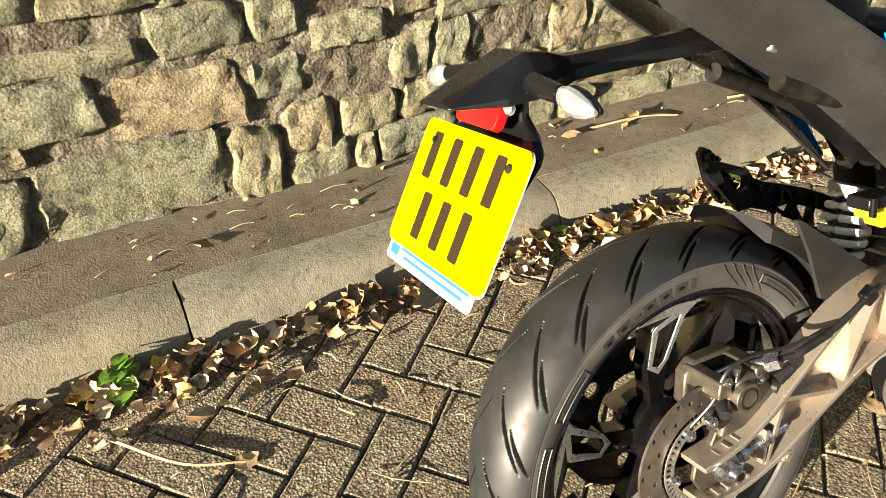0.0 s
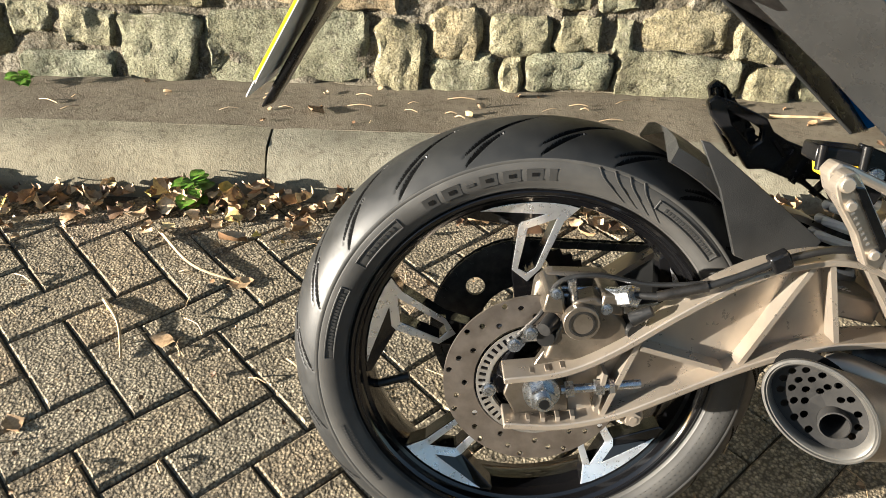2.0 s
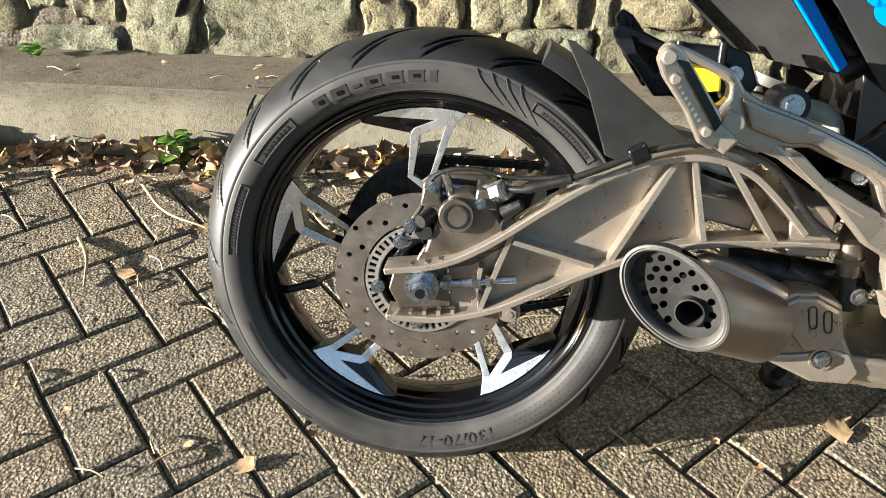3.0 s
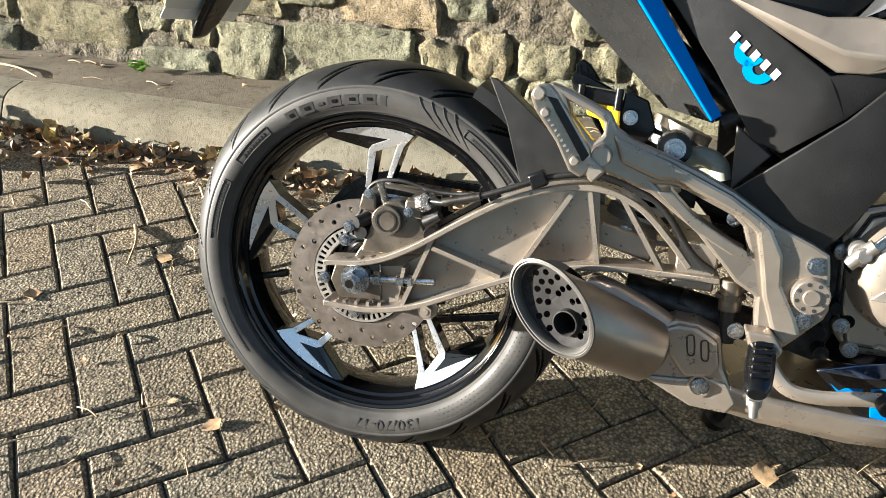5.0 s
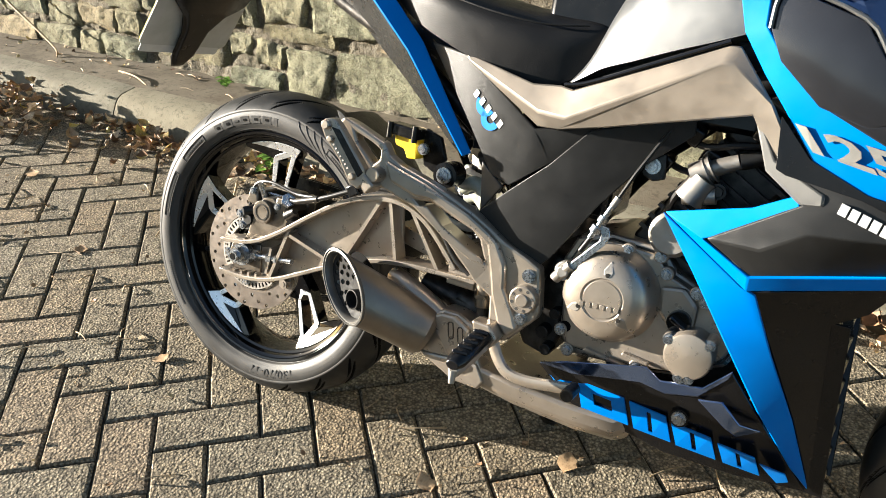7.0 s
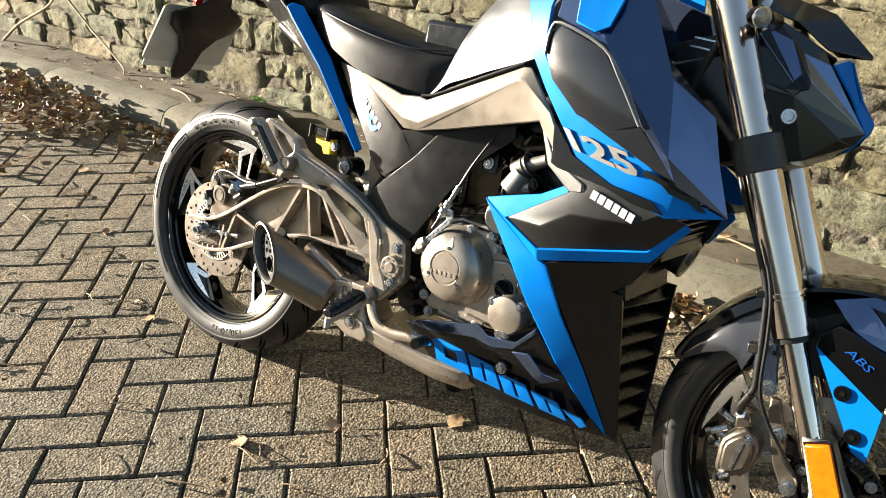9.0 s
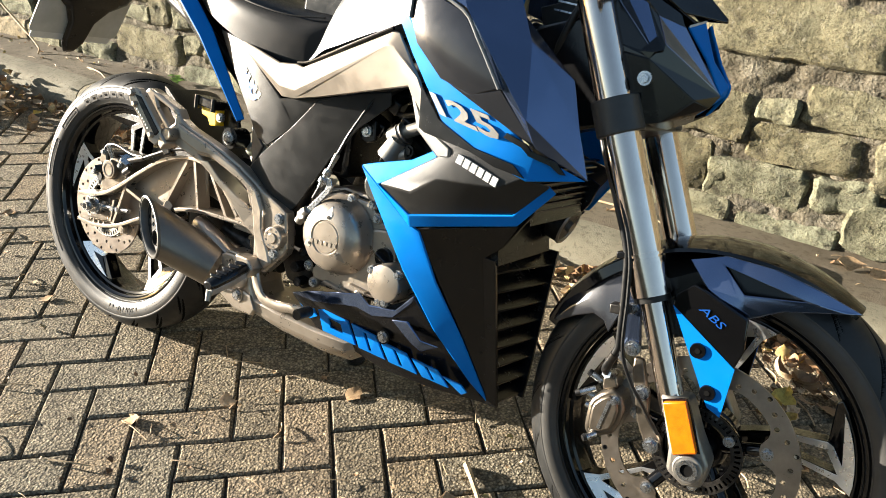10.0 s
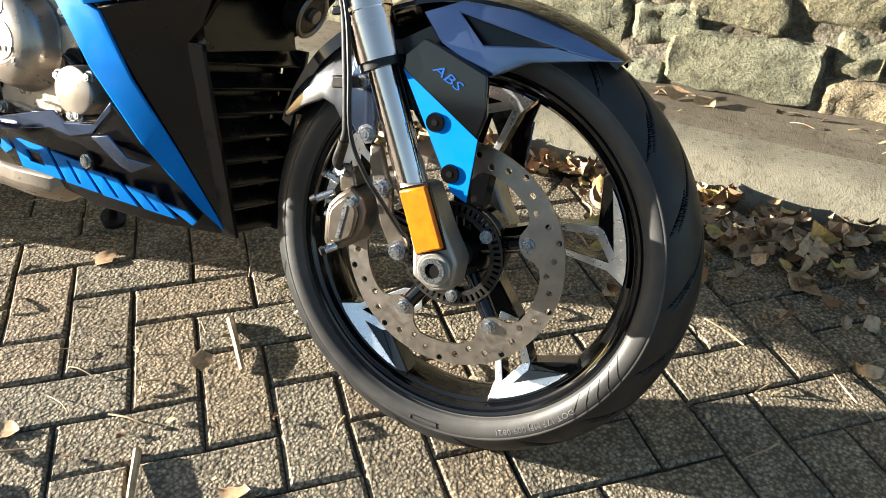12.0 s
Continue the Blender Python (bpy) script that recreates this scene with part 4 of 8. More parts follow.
def build_hanger():
    out = [(0.232, 0.596), (0.241, 0.606), (0.264, 0.599), (0.311, 0.579), (0.322, 0.562), (0.341, 0.551), (0.384, 0.537), (0.422, 0.523), (0.462, 0.505), (0.495, 0.486), (0.519, 0.472), (0.558, 0.457), (0.578, 0.447), (0.583, 0.425), (0.590, 0.383), (0.586, 0.370), (0.564, 0.344), (0.546, 0.324), (0.516, 0.328), (0.514, 0.344), (0.509, 0.384), (0.482, 0.399), (0.470, 0.412), (0.427, 0.454), (0.370, 0.492), (0.318, 0.510), (0.296, 0.508), (0.281, 0.528), (0.259, 0.556), (0.239, 0.578)]
    window = [(0.372, 0.504), (0.397, 0.505), (0.466, 0.477), (0.479, 0.466), (0.492, 0.434), (0.471, 0.440), (0.421, 0.467)]
    notch = [(0.262, 0.588), (0.292, 0.576), (0.307, 0.567), (0.307, 0.553), (0.297, 0.544), (0.268, 0.574)]
    holes = [notch, window]
    bm = bmesh.new()
    plate(bm, out, -0.136, -0.112, holes, hanger_y)
    h = part("foot_peg_hanger", bm, BRONZE, bike, "bronze cast foot peg hanger plate", smooth=False, bevel=0.004)
    # proud beam along the top and the knee that runs down to the peg
    bm = bmesh.new()
    beam = [(0.318, 0.556), (0.343, 0.546), (0.384, 0.533), (0.460, 0.502), (0.493, 0.482), (0.510, 0.470), (0.528, 0.440), (0.533, 0.405), (0.556, 0.368), (0.564, 0.350), (0.549, 0.334), (0.530, 0.352), (0.514, 0.390), (0.505, 0.425), (0.494, 0.462), (0.478, 0.474), (0.466, 0.481), (0.397, 0.510), (0.372, 0.510), (0.332, 0.524)]
    plate(bm, beam, -0.144, -0.134, depth=hanger_y)
    part("raised_rib", bm, BRONZE, h, smooth=False, bevel=0.0045)
    bm = bmesh.new()
    plate(bm, [(0.376, 0.496), (0.392, 0.499), (0.420, 0.474), (0.470, 0.446), (0.488, 0.438), (0.491, 0.430), (0.470, 0.432), (0.424, 0.456)], -0.138, -0.100, depth=hanger_y)
    part("window_wall", bm, BRONZE, h, smooth=False, bevel=0.002)
    bm = bmesh.new()
    rod(bm, (0.565, -0.134, 0.398), (0.565, -0.149, 0.398), 0.0222, 0.0205, seg=40)
    part("pivot_cap", bm, BRONZE, h, "cast swingarm pivot cap", bevel=0.0015)
    part("pivot_button", rod(bmesh.new(), (0.565, -0.146, 0.398), (0.565, -0.1515, 0.398), 0.0105, 0.0095, seg=28), BRONZE, h, bevel=0.001)
    for k in range(8):
        x, z = polar((0.565, 0, 0.398), 0.0158, 45 * k + 20)
        part("cap_pit", rod(bmesh.new(), (x, -0.1465, z), (x, -0.1494, z), 0.0024, seg=10), GREY_PLASTIC, h)
    bolt("hanger_bolt", (0.565, -0.137, 0.433), 0.0075, h)
    bolt("hanger_bolt", (0.564, -0.138, 0.367), 0.0075, h)
    # folded pillion peg: a flat bar with a knob at its head, pinned at its foot
    def bar(pts, y0, y1, name, mat, parent, label="", bevel=0.003):
        return part(name, plate(bmesh.new(), pts, y0, y1, depth=lambda x, z: 0.30 * (x - 0.25)), mat, parent, label, smooth=False, bevel=bevel)
    peg = bar([(0.224, 0.592), (0.230, 0.603), (0.243, 0.605), (0.252, 0.596), (0.296, 0.538), (0.300, 0.518), (0.290, 0.505), (0.276, 0.512), (0.258, 0.543), (0.232, 0.575)], -0.204, -0.186, "pillion_foot_peg", BRONZE, bike, "folded pillion foot peg of cast alloy")
    bar([(0.243, 0.592), (0.254, 0.590), (0.296, 0.532), (0.290, 0.524)], -0.2065, -0.203, "peg_channel", DARK_PLASTIC, peg, bevel=0.001)
    for x, z, r in ((0.234, 0.594, 0.0085), (0.243, 0.574, 0.0062), (0.281, 0.524, 0.0062)):
        y = -0.204 + 0.30 * (x - 0.25)
        part("peg_knob", rod(bmesh.new(), (x, y + 0.004, z), (x, y - 0.006, z), r, r * 0.8, seg=20), BRONZE, peg, bevel=0.0012)
    for k in range(7):
        x, z = 0.248 + 0.0040 * k, 0.566 - 0.0052 * k
        part("peg_mark", box(bmesh.new(), (x, -0.2042 + 0.30 * (x - 0.25), z), (0.0022, 0.0012, 0.0034), (0, 52, 0)), DULL_ALLOY, peg)
    bm = bmesh.new()
    rod(bm, (0.309, -0.150, 0.531), (0.309, -0.186, 0.531), 0.0125, 0.0115, seg=28)
    part("peg_pin", bm, BRONZE, peg, bevel=0.0015)
    box(bm2 := bmesh.new(), (0.300, -0.172, 0.516), (0.026, 0.036, 0.020), (0, 40, 0))
    part("peg_clevis", bm2, BRONZE, peg, bevel=0.003)
    # the far hanger, black from this side, with its cast webs
    far_out = [(x, z + 0.004) for x, z in out]
    bm = plate(bmesh.new(), far_out, 0.128, 0.142, holes, lambda x, z: -hanger_y(x, z))
    far = part("far_foot_peg_hanger", bm, DARK_PLASTIC, bike, "black ribbed back of the far foot peg hanger", bevel=0.003)
    fp = [(0.236, 0.618), (0.246, 0.628), (0.260, 0.620), (0.310, 0.560), (0.306, 0.530), (0.284, 0.522), (0.252, 0.566)]
    part("far_pillion_peg", plate(bmesh.new(), fp, 0.186, 0.200), DARK_PLASTIC, far, smooth=False, bevel=0.003)
    for p, q in (((0.242, 0.618), (0.256, 0.568)), ((0.252, 0.618), (0.282, 0.530)), ((0.262, 0.612), (0.262, 0.560)), ((0.300, 0.566), (0.262, 0.556)), ((0.308, 0.556), (0.286, 0.528)), ((0.276, 0.594), (0.300, 0.534)), ((0.245, 0.600), (0.268, 0.606))):
        part("hanger_rib", ribbon(bmesh.new(), (p, q), 0.174, 0.190, 0.0035), DARK_PLASTIC, far)
    for p, q in (((0.320, 0.556), (0.350, 0.520)), ((0.350, 0.545), (0.330, 0.512)), ((0.372, 0.540), (0.352, 0.500)), ((0.410, 0.524), (0.380, 0.486)), ((0.380, 0.532), (0.420, 0.466)), ((0.440, 0.512), (0.425, 0.462))):
        part("hanger_rib", ribbon(bmesh.new(), (p, q), 0.118 + 0.16 * max(0, 0.5 - p[0]), 0.134 + 0.16 * max(0, 0.5 - p[0]), 0.004), DARK_PLASTIC, far)
    part("far_boss", rod(bmesh.new(), (0.276, 0.172, 0.566), (0.276, 0.192, 0.566), 0.010, seg=18), DARK_PLASTIC, far)
    # rider's peg: rubber pad with raised bars on an alloy arm that points out and down
    d0, d1 = Vector((0.524, -0.150, 0.340)), Vector((0.512, -0.238, 0.306))
    bm = bmesh.new()
    rings = []
    for f, w, hgt in ((0.0, 0.010, 0.008), (0.12, 0.0155, 0.0105), (0.5, 0.0165, 0.011), (0.9, 0.015, 0.010), (1.0, 0.010, 0.007)):
        c = d0.lerp(d1, f)
        rings.append([c + Vector((w * math.cos(a), 0, hgt * math.sin(a))) for a in (2 * math.pi * k / 16 for k in range(16))])
    loft(bm, rings)
    peg = part("rider_foot_peg", bm, DARK_PLASTIC, bike, "ribbed black rubber foot peg on an alloy stub", bevel=0.0012)
    for k in range(5):
        c = d0.lerp(d1, 0.25 + 0.14 * k) + Vector((0, -0.002, 0.010))
        part("peg_rib", box(bmesh.new(), c, (0.022, 0.0050, 0.006), (-20, 0, 12)), DARK_PLASTIC, peg, bevel=0.0014)
    bm = bmesh.new()
    plate(bm, [(0.500, 0.352), (0.530, 0.352), (0.545, 0.335), (0.535, 0.316), (0.512, 0.322)], -0.168, -0.138)
    part("peg_clevis", bm, BRONZE, peg, smooth=False, bevel=0.003)
    bm = bmesh.new()
    loft(bm, [[d0.lerp(d1, f) + Vector((w * sx, 0, dz + 0.006 * sz)) for sx, sz in ((-1, -1), (1, -1), (1, 1), (-1, 1))] for f, w, dz in ((0.05, 0.012, -0.012), (0.5, 0.011, -0.015), (0.95, 0.008, -0.014))])
    part("peg_arm", bm, DULL_ALLOY, peg, bevel=0.002)
    part("peg_feeler", rod(bmesh.new(), d1 + Vector((0, 0.006, -0.010)), d1 + Vector((0.002, 0.002, -0.028)), 0.0062, 0.0045, seg=12), DULL_ALLOY, peg)
    # brake pedal
    bm = bmesh.new()
    tube(bm, [(0.530, -0.142, 0.322), (0.543, -0.146, 0.300), (0.565, -0.150, 0.283), (0.600, -0.150, 0.281), (0.640, -0.150, 0.288), (0.662, -0.150, 0.291)], 0.0095, flat=0.7)
    pedal = part("brake_pedal", bm, BRONZE, bike, "cast alloy rear brake pedal")
    part("pedal_tip", rod(bmesh.new(), (0.664, -0.138, 0.290), (0.664, -0.174, 0.290), 0.0098, seg=18), DARK_STEEL, pedal, bevel=0.0015)
    # brake light switch and master cylinder between the plates
    bm = rod(bmesh.new(), (0.484, -0.098, 0.392), (0.488, -0.100, 0.352), 0.0135, seg=20)
    mc = part("rear_master_cylinder", bm, CALIPER, bike, "small alloy master cylinder with a black boot", bevel=0.002)
    part("cylinder_collar", rod(bmesh.new(), (0.486, -0.099, 0.374), (0.4865, -0.099, 0.368), 0.018, seg=6), CALIPER, mc)
    part("boot", rod(bmesh.new(), (0.488, -0.100, 0.352), (0.492, -0.102, 0.312), 0.0105, 0.0085, seg=16), HOSE, mc)
    bolt("push_rod_bolt", (0.498, -0.112, 0.332), 0.0075, mc)
    bolt("switch_bolt", (0.470, -0.118, 0.470), 0.0065, mc, (-0.6, -0.7, 0.4))


build_hanger()


def build_exhaust():
    n_tip = Vector((-0.36, -0.933, -0.02)).normalized()
    long_ax = Vector((0.721, -0.262, -0.641))
    long_ax = (long_ax - n_tip * long_ax.dot(n_tip)).normalized()
    short_ax = n_tip.cross(long_ax).normalized()
    c0, c1 = Vector((0.278, -0.174, 0.342)), Vector((0.396, -0.108, 0.287))
    axis = (c1 - c0).normalized()
    u1 = axis.cross(Vector((0, 0, 1))).normalized()
    v1 = axis.cross(u1)
    if u1.dot(long_ax) < 0:
        u1 = -u1
    seg = 64

    def mouth(a, b, lift=0.0, n=seg, at=None):
        base = (at or c0) + n_tip * lift
        return [base + long_ax * a * math.cos(2 * math.pi * k / n) + short_ax * b * math.sin(2 * math.pi * k / n) for k in range(n)]

    def round_end(c, r):
        out = []
        for k in range(seg):
            d = long_ax * math.cos(2 * math.pi * k / seg) + short_ax * math.sin(2 * math.pi * k / seg)
            d = d - axis * d.dot(axis)
            out.append(c + d.normalized() * r)
        return out
    tip, end = mouth(0.0665, 0.0445), round_end(c1, 0.043)
    rings = []
    for k in range(11):
        f = k / 10
        rings.append([p.lerp(q, f) for p, q in zip(tip, end)])
    rings.append([c1 + axis * 0.010 + (q - c1) * 0.80 for q in end])
    bm = loft(bmesh.new(), rings, caps=False)
    mf = part("exhaust_silencer", bm, EXHAUST, bike, "stubby bronze grey silencer with a slash cut mouth")
    bm = bmesh.new()
    loft(bm, [mouth(0.0668, 0.0448, -0.002), mouth(0.0685, 0.0462, 0.0015), mouth(0.0680, 0.0458, 0.0045), mouth(0.0655, 0.0434, 0.0052), mouth(0.0645, 0.0425, 0.0034), mouth(0.0625, 0.0408, 0.0036), mouth(0.0600, 0.0385, 0.0014), mouth(0.0580, 0.0370, -0.006), mouth(0.0575, 0.0365, -0.012)], caps=False)
    part("mouth_ring", bm, MOUTH, mf, "grey satin mouth ring")
    # perforated plate, dished inwards
    holes = [circle(0.024, -0.002, 0.0165, 24)]
    for ra, rb, n, off in ((0.047, 0.029, 15, 0.1), (0.034, 0.020, 11, 0.3), (0.020, 0.011, 6, 0.0)):
        for k in range(n):
            a = 2 * math.pi * (k + off) / n
            x, z = ra * math.cos(a), rb * math.sin(a)
            if math.hypot(x - 0.024, z + 0.002) > 0.0225:
                holes.append(circle(x, z, 0.0042, 10))
    outline = [(0.0580 * math.cos(2 * math.pi * k / 56), 0.0368 * math.sin(2 * math.pi * k / 56)) for k in range(56)]
    bm = plate(bmesh.new(), outline, -0.0008, 0.0008, holes)
    for w in bm.verts:
        r = math.hypot(w.co.x / 0.058, w.co.z / 0.0368)
        w.co = c0 - n_tip * (0.020 - 0.010 * r) + long_ax * w.co.x + short_ax * w.co.z - n_tip * w.co.y
    part("perforated_plate", bm, SOOT, mf, "perforated grey end plate", smooth=False)
    p = c0 + long_ax * 0.024 - short_ax * 0.002
    ring = [(0.0162, -0.045), (0.0162, -0.004), (0.0146, -0.0035), (0.0140, -0.010), (0.0140, -0.045)]
    bm = loft(bmesh.new(), [mouth(r, r, l, 28, p) for r, l in ring], caps=False)
    part("outlet_pipe", bm, SOOT, mf)
    bm = loft(bmesh.new(), [mouth(0.0573, 0.0363, -0.040, 28), mouth(0.001, 0.001, -0.040, 28)], caps=False)
    part("baffle", bm, RECESS_BLACK, mf)
    # collector box: pressed shell with a raised panel and a lower flange
    bm = bmesh.new()
    plate(bm, [(0.372, 0.300), (0.408, 0.322), (0.428, 0.333), (0.455, 0.333), (0.484, 0.322), (0.494, 0.280), (0.517, 0.240), (0.512, 0.226), (0.466, 0.226), (0.402, 0.250), (0.385, 0.262)], -0.112, -0.02)
    col = part("exhaust_box", bm, BRONZE, bike, "pressed bronze exhaust box", smooth=False, bevel=0.010)
    bm = bmesh.new()
    plate(bm, [(0.410, 0.318), (0.430, 0.329), (0.453, 0.330), (0.480, 0.316), (0.488, 0.284), (0.480, 0.268), (0.448, 0.262), (0.424, 0.290)], -0.120, -0.108)
    part("raised_panel", bm, BRONZE, col, smooth=False, bevel=0.005)
    for dx, dz in ((0.0, 0.0), (0.0175, -0.004)):
        ring = [(0.446 + dx, -0.1205, 0.319 + dz), (0.451 + dx, -0.1205, 0.318 + dz), (0.455 + dx, -0.1205, 0.296 + dz), (0.451 + dx, -0.1205, 0.293 + dz), (0.447 + dx, -0.1205, 0.296 + dz), (0.443 + dx, -0.1205, 0.316 + dz)]
        part("shield_slot", tube(bmesh.new(), ring + ring[:1], 0.0010, seg=6, n=2), DARK_STEEL, col)
    bm = bmesh.new()
    plate(bm, [(0.392, 0.254), (0.440, 0.258), (0.484, 0.266), (0.500, 0.262), (0.516, 0.236), (0.508, 0.222), (0.462, 0.223)], -0.116, -0.104)
    part("lower_flange", bm, BRONZE, col, smooth=False, bevel=0.004)
    bolt("box_bolt", (0.469, -0.117, 0.254), 0.0075, col)
    part("bolt_cup", lathe(bmesh.new(), [(0.012, -0.1185), (0.0145, -0.1185), (0.0145, -0.114), (0.012, -0.114)], (0.469, 0, 0.254), 28, True), BRONZE, col)
    bm = bmesh.new()
    tube(bm, [(0.318, -0.085, 0.352), (0.345, -0.095, 0.348), (0.385, -0.098, 0.333), (0.430, -0.095, 0.310)], 0.0175, seg=20)
    part("link_pipe", bm, BRONZE, col)
    for p, q, r in (((0.36, -0.05, 0.345), (0.52, -0.055, 0.325), 0.022), ((0.43, -0.06, 0.345), (0.51, -0.06, 0.315), 0.014)):
        part("inner_pipe", rod(bmesh.new(), p, q, r, seg=16), DARK_STEEL, col)
    bm = bmesh.new()
    loft(bm, [[(x, y, z) for y, z in ((-0.112 + i, a), (-0.075, b), (0.05, b), (0.09, a), (0.09, a + 0.03), (-0.112 + i, a + 0.028))] for x, a, b, i in ((0.49, 0.232, 0.210, 0.0), (0.56, 0.222, 0.200, 0.004), (0.66, 0.217, 0.195, 0.008), (0.722, 0.218, 0.200, 0.012), (0.744, 0.230, 0.215, 0.024))])
    part("exhaust_under_shield", bm, BRONZE, bike, "long bronze shield under the engine", bevel=0.006)
    bm = bmesh.new()
    tube(bm, [(0.70, -0.02, 0.23), (0.80, -0.03, 0.25), (0.90, -0.04, 0.32), (0.93, -0.04, 0.42), (0.88, -0.03, 0.50)], 0.019, seg=16)
    part("exhaust_header", bm, DARK_STEEL, bike)


build_exhaust()


# -- engine --
def build_engine():
    bm = bmesh.new()
    plate(bm, [(0.596, 0.460), (0.606, 0.400), (0.612, 0.345), (0.632, 0.320), (0.735, 0.326), (0.800, 0.338), (0.852, 0.372), (0.868, 0.412), (0.850, 0.438), (0.808, 0.466), (0.760, 0.484), (0.736, 0.512), (0.66, 0.514), (0.612, 0.500)], -0.090, 0.085)
    eng = part("engine", bm, BRONZE, bike, "bronze grey engine with round clutch cover", smooth=False, bevel=0.006)
    # rim of the side cover, with its gasket line
    bm = bmesh.new()
    plate(bm, [(0.606, 0.452), (0.612, 0.380), (0.628, 0.334), (0.735, 0.334), (0.795, 0.346), (0.844, 0.378), (0.858, 0.410), (0.846, 0.430), (0.806, 0.458), (0.752, 0.478), (0.730, 0.502), (0.664, 0.506), (0.622, 0.490)], -0.098, -0.088)
    part("side_cover", bm, BRONZE, eng, smooth=False, bevel=0.004)
    part("gasket", plate(bmesh.new(), [(0.604, 0.455), (0.610, 0.378), (0.627, 0.331), (0.736, 0.331), (0.797, 0.343), (0.847, 0.376), (0.861, 0.411), (0.848, 0.433), (0.807, 0.461), (0.754, 0.481), (0.731, 0.505), (0.663, 0.509), (0.620, 0.493)], -0.0905, -0.0885), DARK_STEEL, eng, smooth=False)
    cc = (0.677, 0.431)
    prof = [(0.0715, -0.094), (0.0715, -0.102), (0.0670, -0.107), (0.0640, -0.122), (0.0600, -0.131), (0.0520, -0.138), (0.0400, -0.1425), (0.0310, -0.1440), (0.0295, -0.1425), (0.0275, -0.1425), (0.0265, -0.1435), (0.0005, -0.1440)]
    part("clutch_cover", lathe(bmesh.new(), prof, (cc[0], 0, cc[1]), 80), BRONZE, eng, "domed cast clutch cover")
    # three spear shaped dimples and their lips
    for a in (88, 210, 322):
        bm = bmesh.new()
        pts = []
        for d, r in ((-9, 0.036), (0, 0.033), (9, 0.036), (10, 0.042), (2, 0.054), (0, 0.056), (-2, 0.054), (-10, 0.042)):
            pts.append(polar((cc[0], 0, cc[1]), r, a + d))
        plate(bm, pts, -0.0010, 0.004, depth=lambda x, z: float(np.interp(math.hypot(x - cc[0], z - cc[1]), (0.031, 0.040, 0.052, 0.060), (-0.1440, -0.1425, -0.138, -0.131))))
        part("cover_notch", bm, DULL_ALLOY, eng, smooth=False, bevel=0.0012)
        p = polar((cc[0], 0, cc[1]), 0.036, a)
        part("notch_shade", rod(bmesh.new(), (p[0], -0.139, p[1]), (p[0], -0.1445, p[1]), 0.0042, 0.003, seg=10), DARK_STEEL, eng)
    for k in range(6):
        part("cast_mark", box(bmesh.new(), (0.650 + 0.0100 * k, -0.1446, 0.419 + 0.0006 * k), (0.0068, 0.0016, 0.0072)), BRONZE, eng, bevel=0.0004)
    bm = lathe(bmesh.new(), [(0.033, -0.092), (0.033, -0.134), (0.0315, -0.1375), (0.0290, -0.1385), (0.0005, -0.1390)], (0.805, 0, 0.386), 48)
    part("water_pump_cover", bm, BRONZE, eng, "round cast water pump cover")
    for x, z in ((0.7755, 0.401), (0.828, 0.408), (0.800, 0.3525), (0.8115, 0.3545)):
        if x != 0.8115:
            part("cover_lug", rod(bmesh.new(), (x, -0.094, z), (x, -0.131, z), 0.0088, seg=18), BRONZE, eng, bevel=0.001)
        bolt("cover_bolt", (x, -0.131, z), 0.0062, eng, depth=0.008)
    for x, z in ((0.598, 0.446), (0.616, 0.356), (0.632, 0.328), (0.689, 0.499), (0.735, 0.502), (0.748, 0.480), (0.793, 0.464), (0.807, 0.455), (0.852, 0.425), (0.735, 0.336)):
        part("case_lug", rod(bmesh.new(), (x, -0.088, z), (x, -0.101, z), 0.0100, seg=16), BRONZE, eng, bevel=0.001)
        bolt("case_bolt", (x, -0.101, z), 0.0058, eng)
    bm = bmesh.new()
    plate(bm, [(0.744, 0.462), (0.778, 0.468), (0.800, 0.448), (0.800, 0.414), (0.770, 0.402), (0.748, 0.425)], -0.106, -0.095, [])
    part("case_boss", bm, BRONZE, eng, smooth=False, bevel=0.006)
    plug = part("filler_plug", rod(bmesh.new(), (0.780, -0.098, 0.421), (0.780, -0.114, 0.421), 0.0175, 0.0165, seg=28), GLOSS_BLACK, eng, "black oil filler plug", bevel=0.001)
    part("plug_grip", box(bmesh.new(), (0.780, -0.117, 0.421), (0.026, 0.010, 0.007), (0, 25, 0)), GLOSS_BLACK, plug, bevel=0.002)
    for pts in ([(0.655, 0.336), (0.735, 0.328), (0.742, 0.323), (0.742, 0.331), (0.660, 0.342)], [(0.712, 0.348), (0.752, 0.344), (0.752, 0.349), (0.714, 0.353)]):
        part("case_ledge", plate(bmesh.new(), pts, -0.106, -0.095), BRONZE, eng, smooth=False, bevel=0.0015)
    part("case_hole", rod(bmesh.new(), (0.622, -0.092, 0.362), (0.622, -0.0985, 0.362), 0.0085, seg=18), RECESS_BLACK, eng)
    # dark space behind the hanger: sprocket cover, wiring and sensor
    part("gearbox_side", plate(bmesh.new(), [(0.560, 0.462), (0.604, 0.462), (0.614, 0.340), (0.600, 0.300), (0.556, 0.310), (0.540, 0.340)], -0.086, 0.070), DARK_STEEL, eng, bevel=0.006)
    for x, z, r in ((0.604, 0.378, 0.008), (0.590, 0.345, 0.010), (0.600, 0.320, 0.009), (0.612, 0.430, 0.007)):
        part("dark_boss", rod(bmesh.new(), (x, -0.082, z), (x, -0.108, z), r, seg=16), DARK_PLASTIC, eng, bevel=0.001)
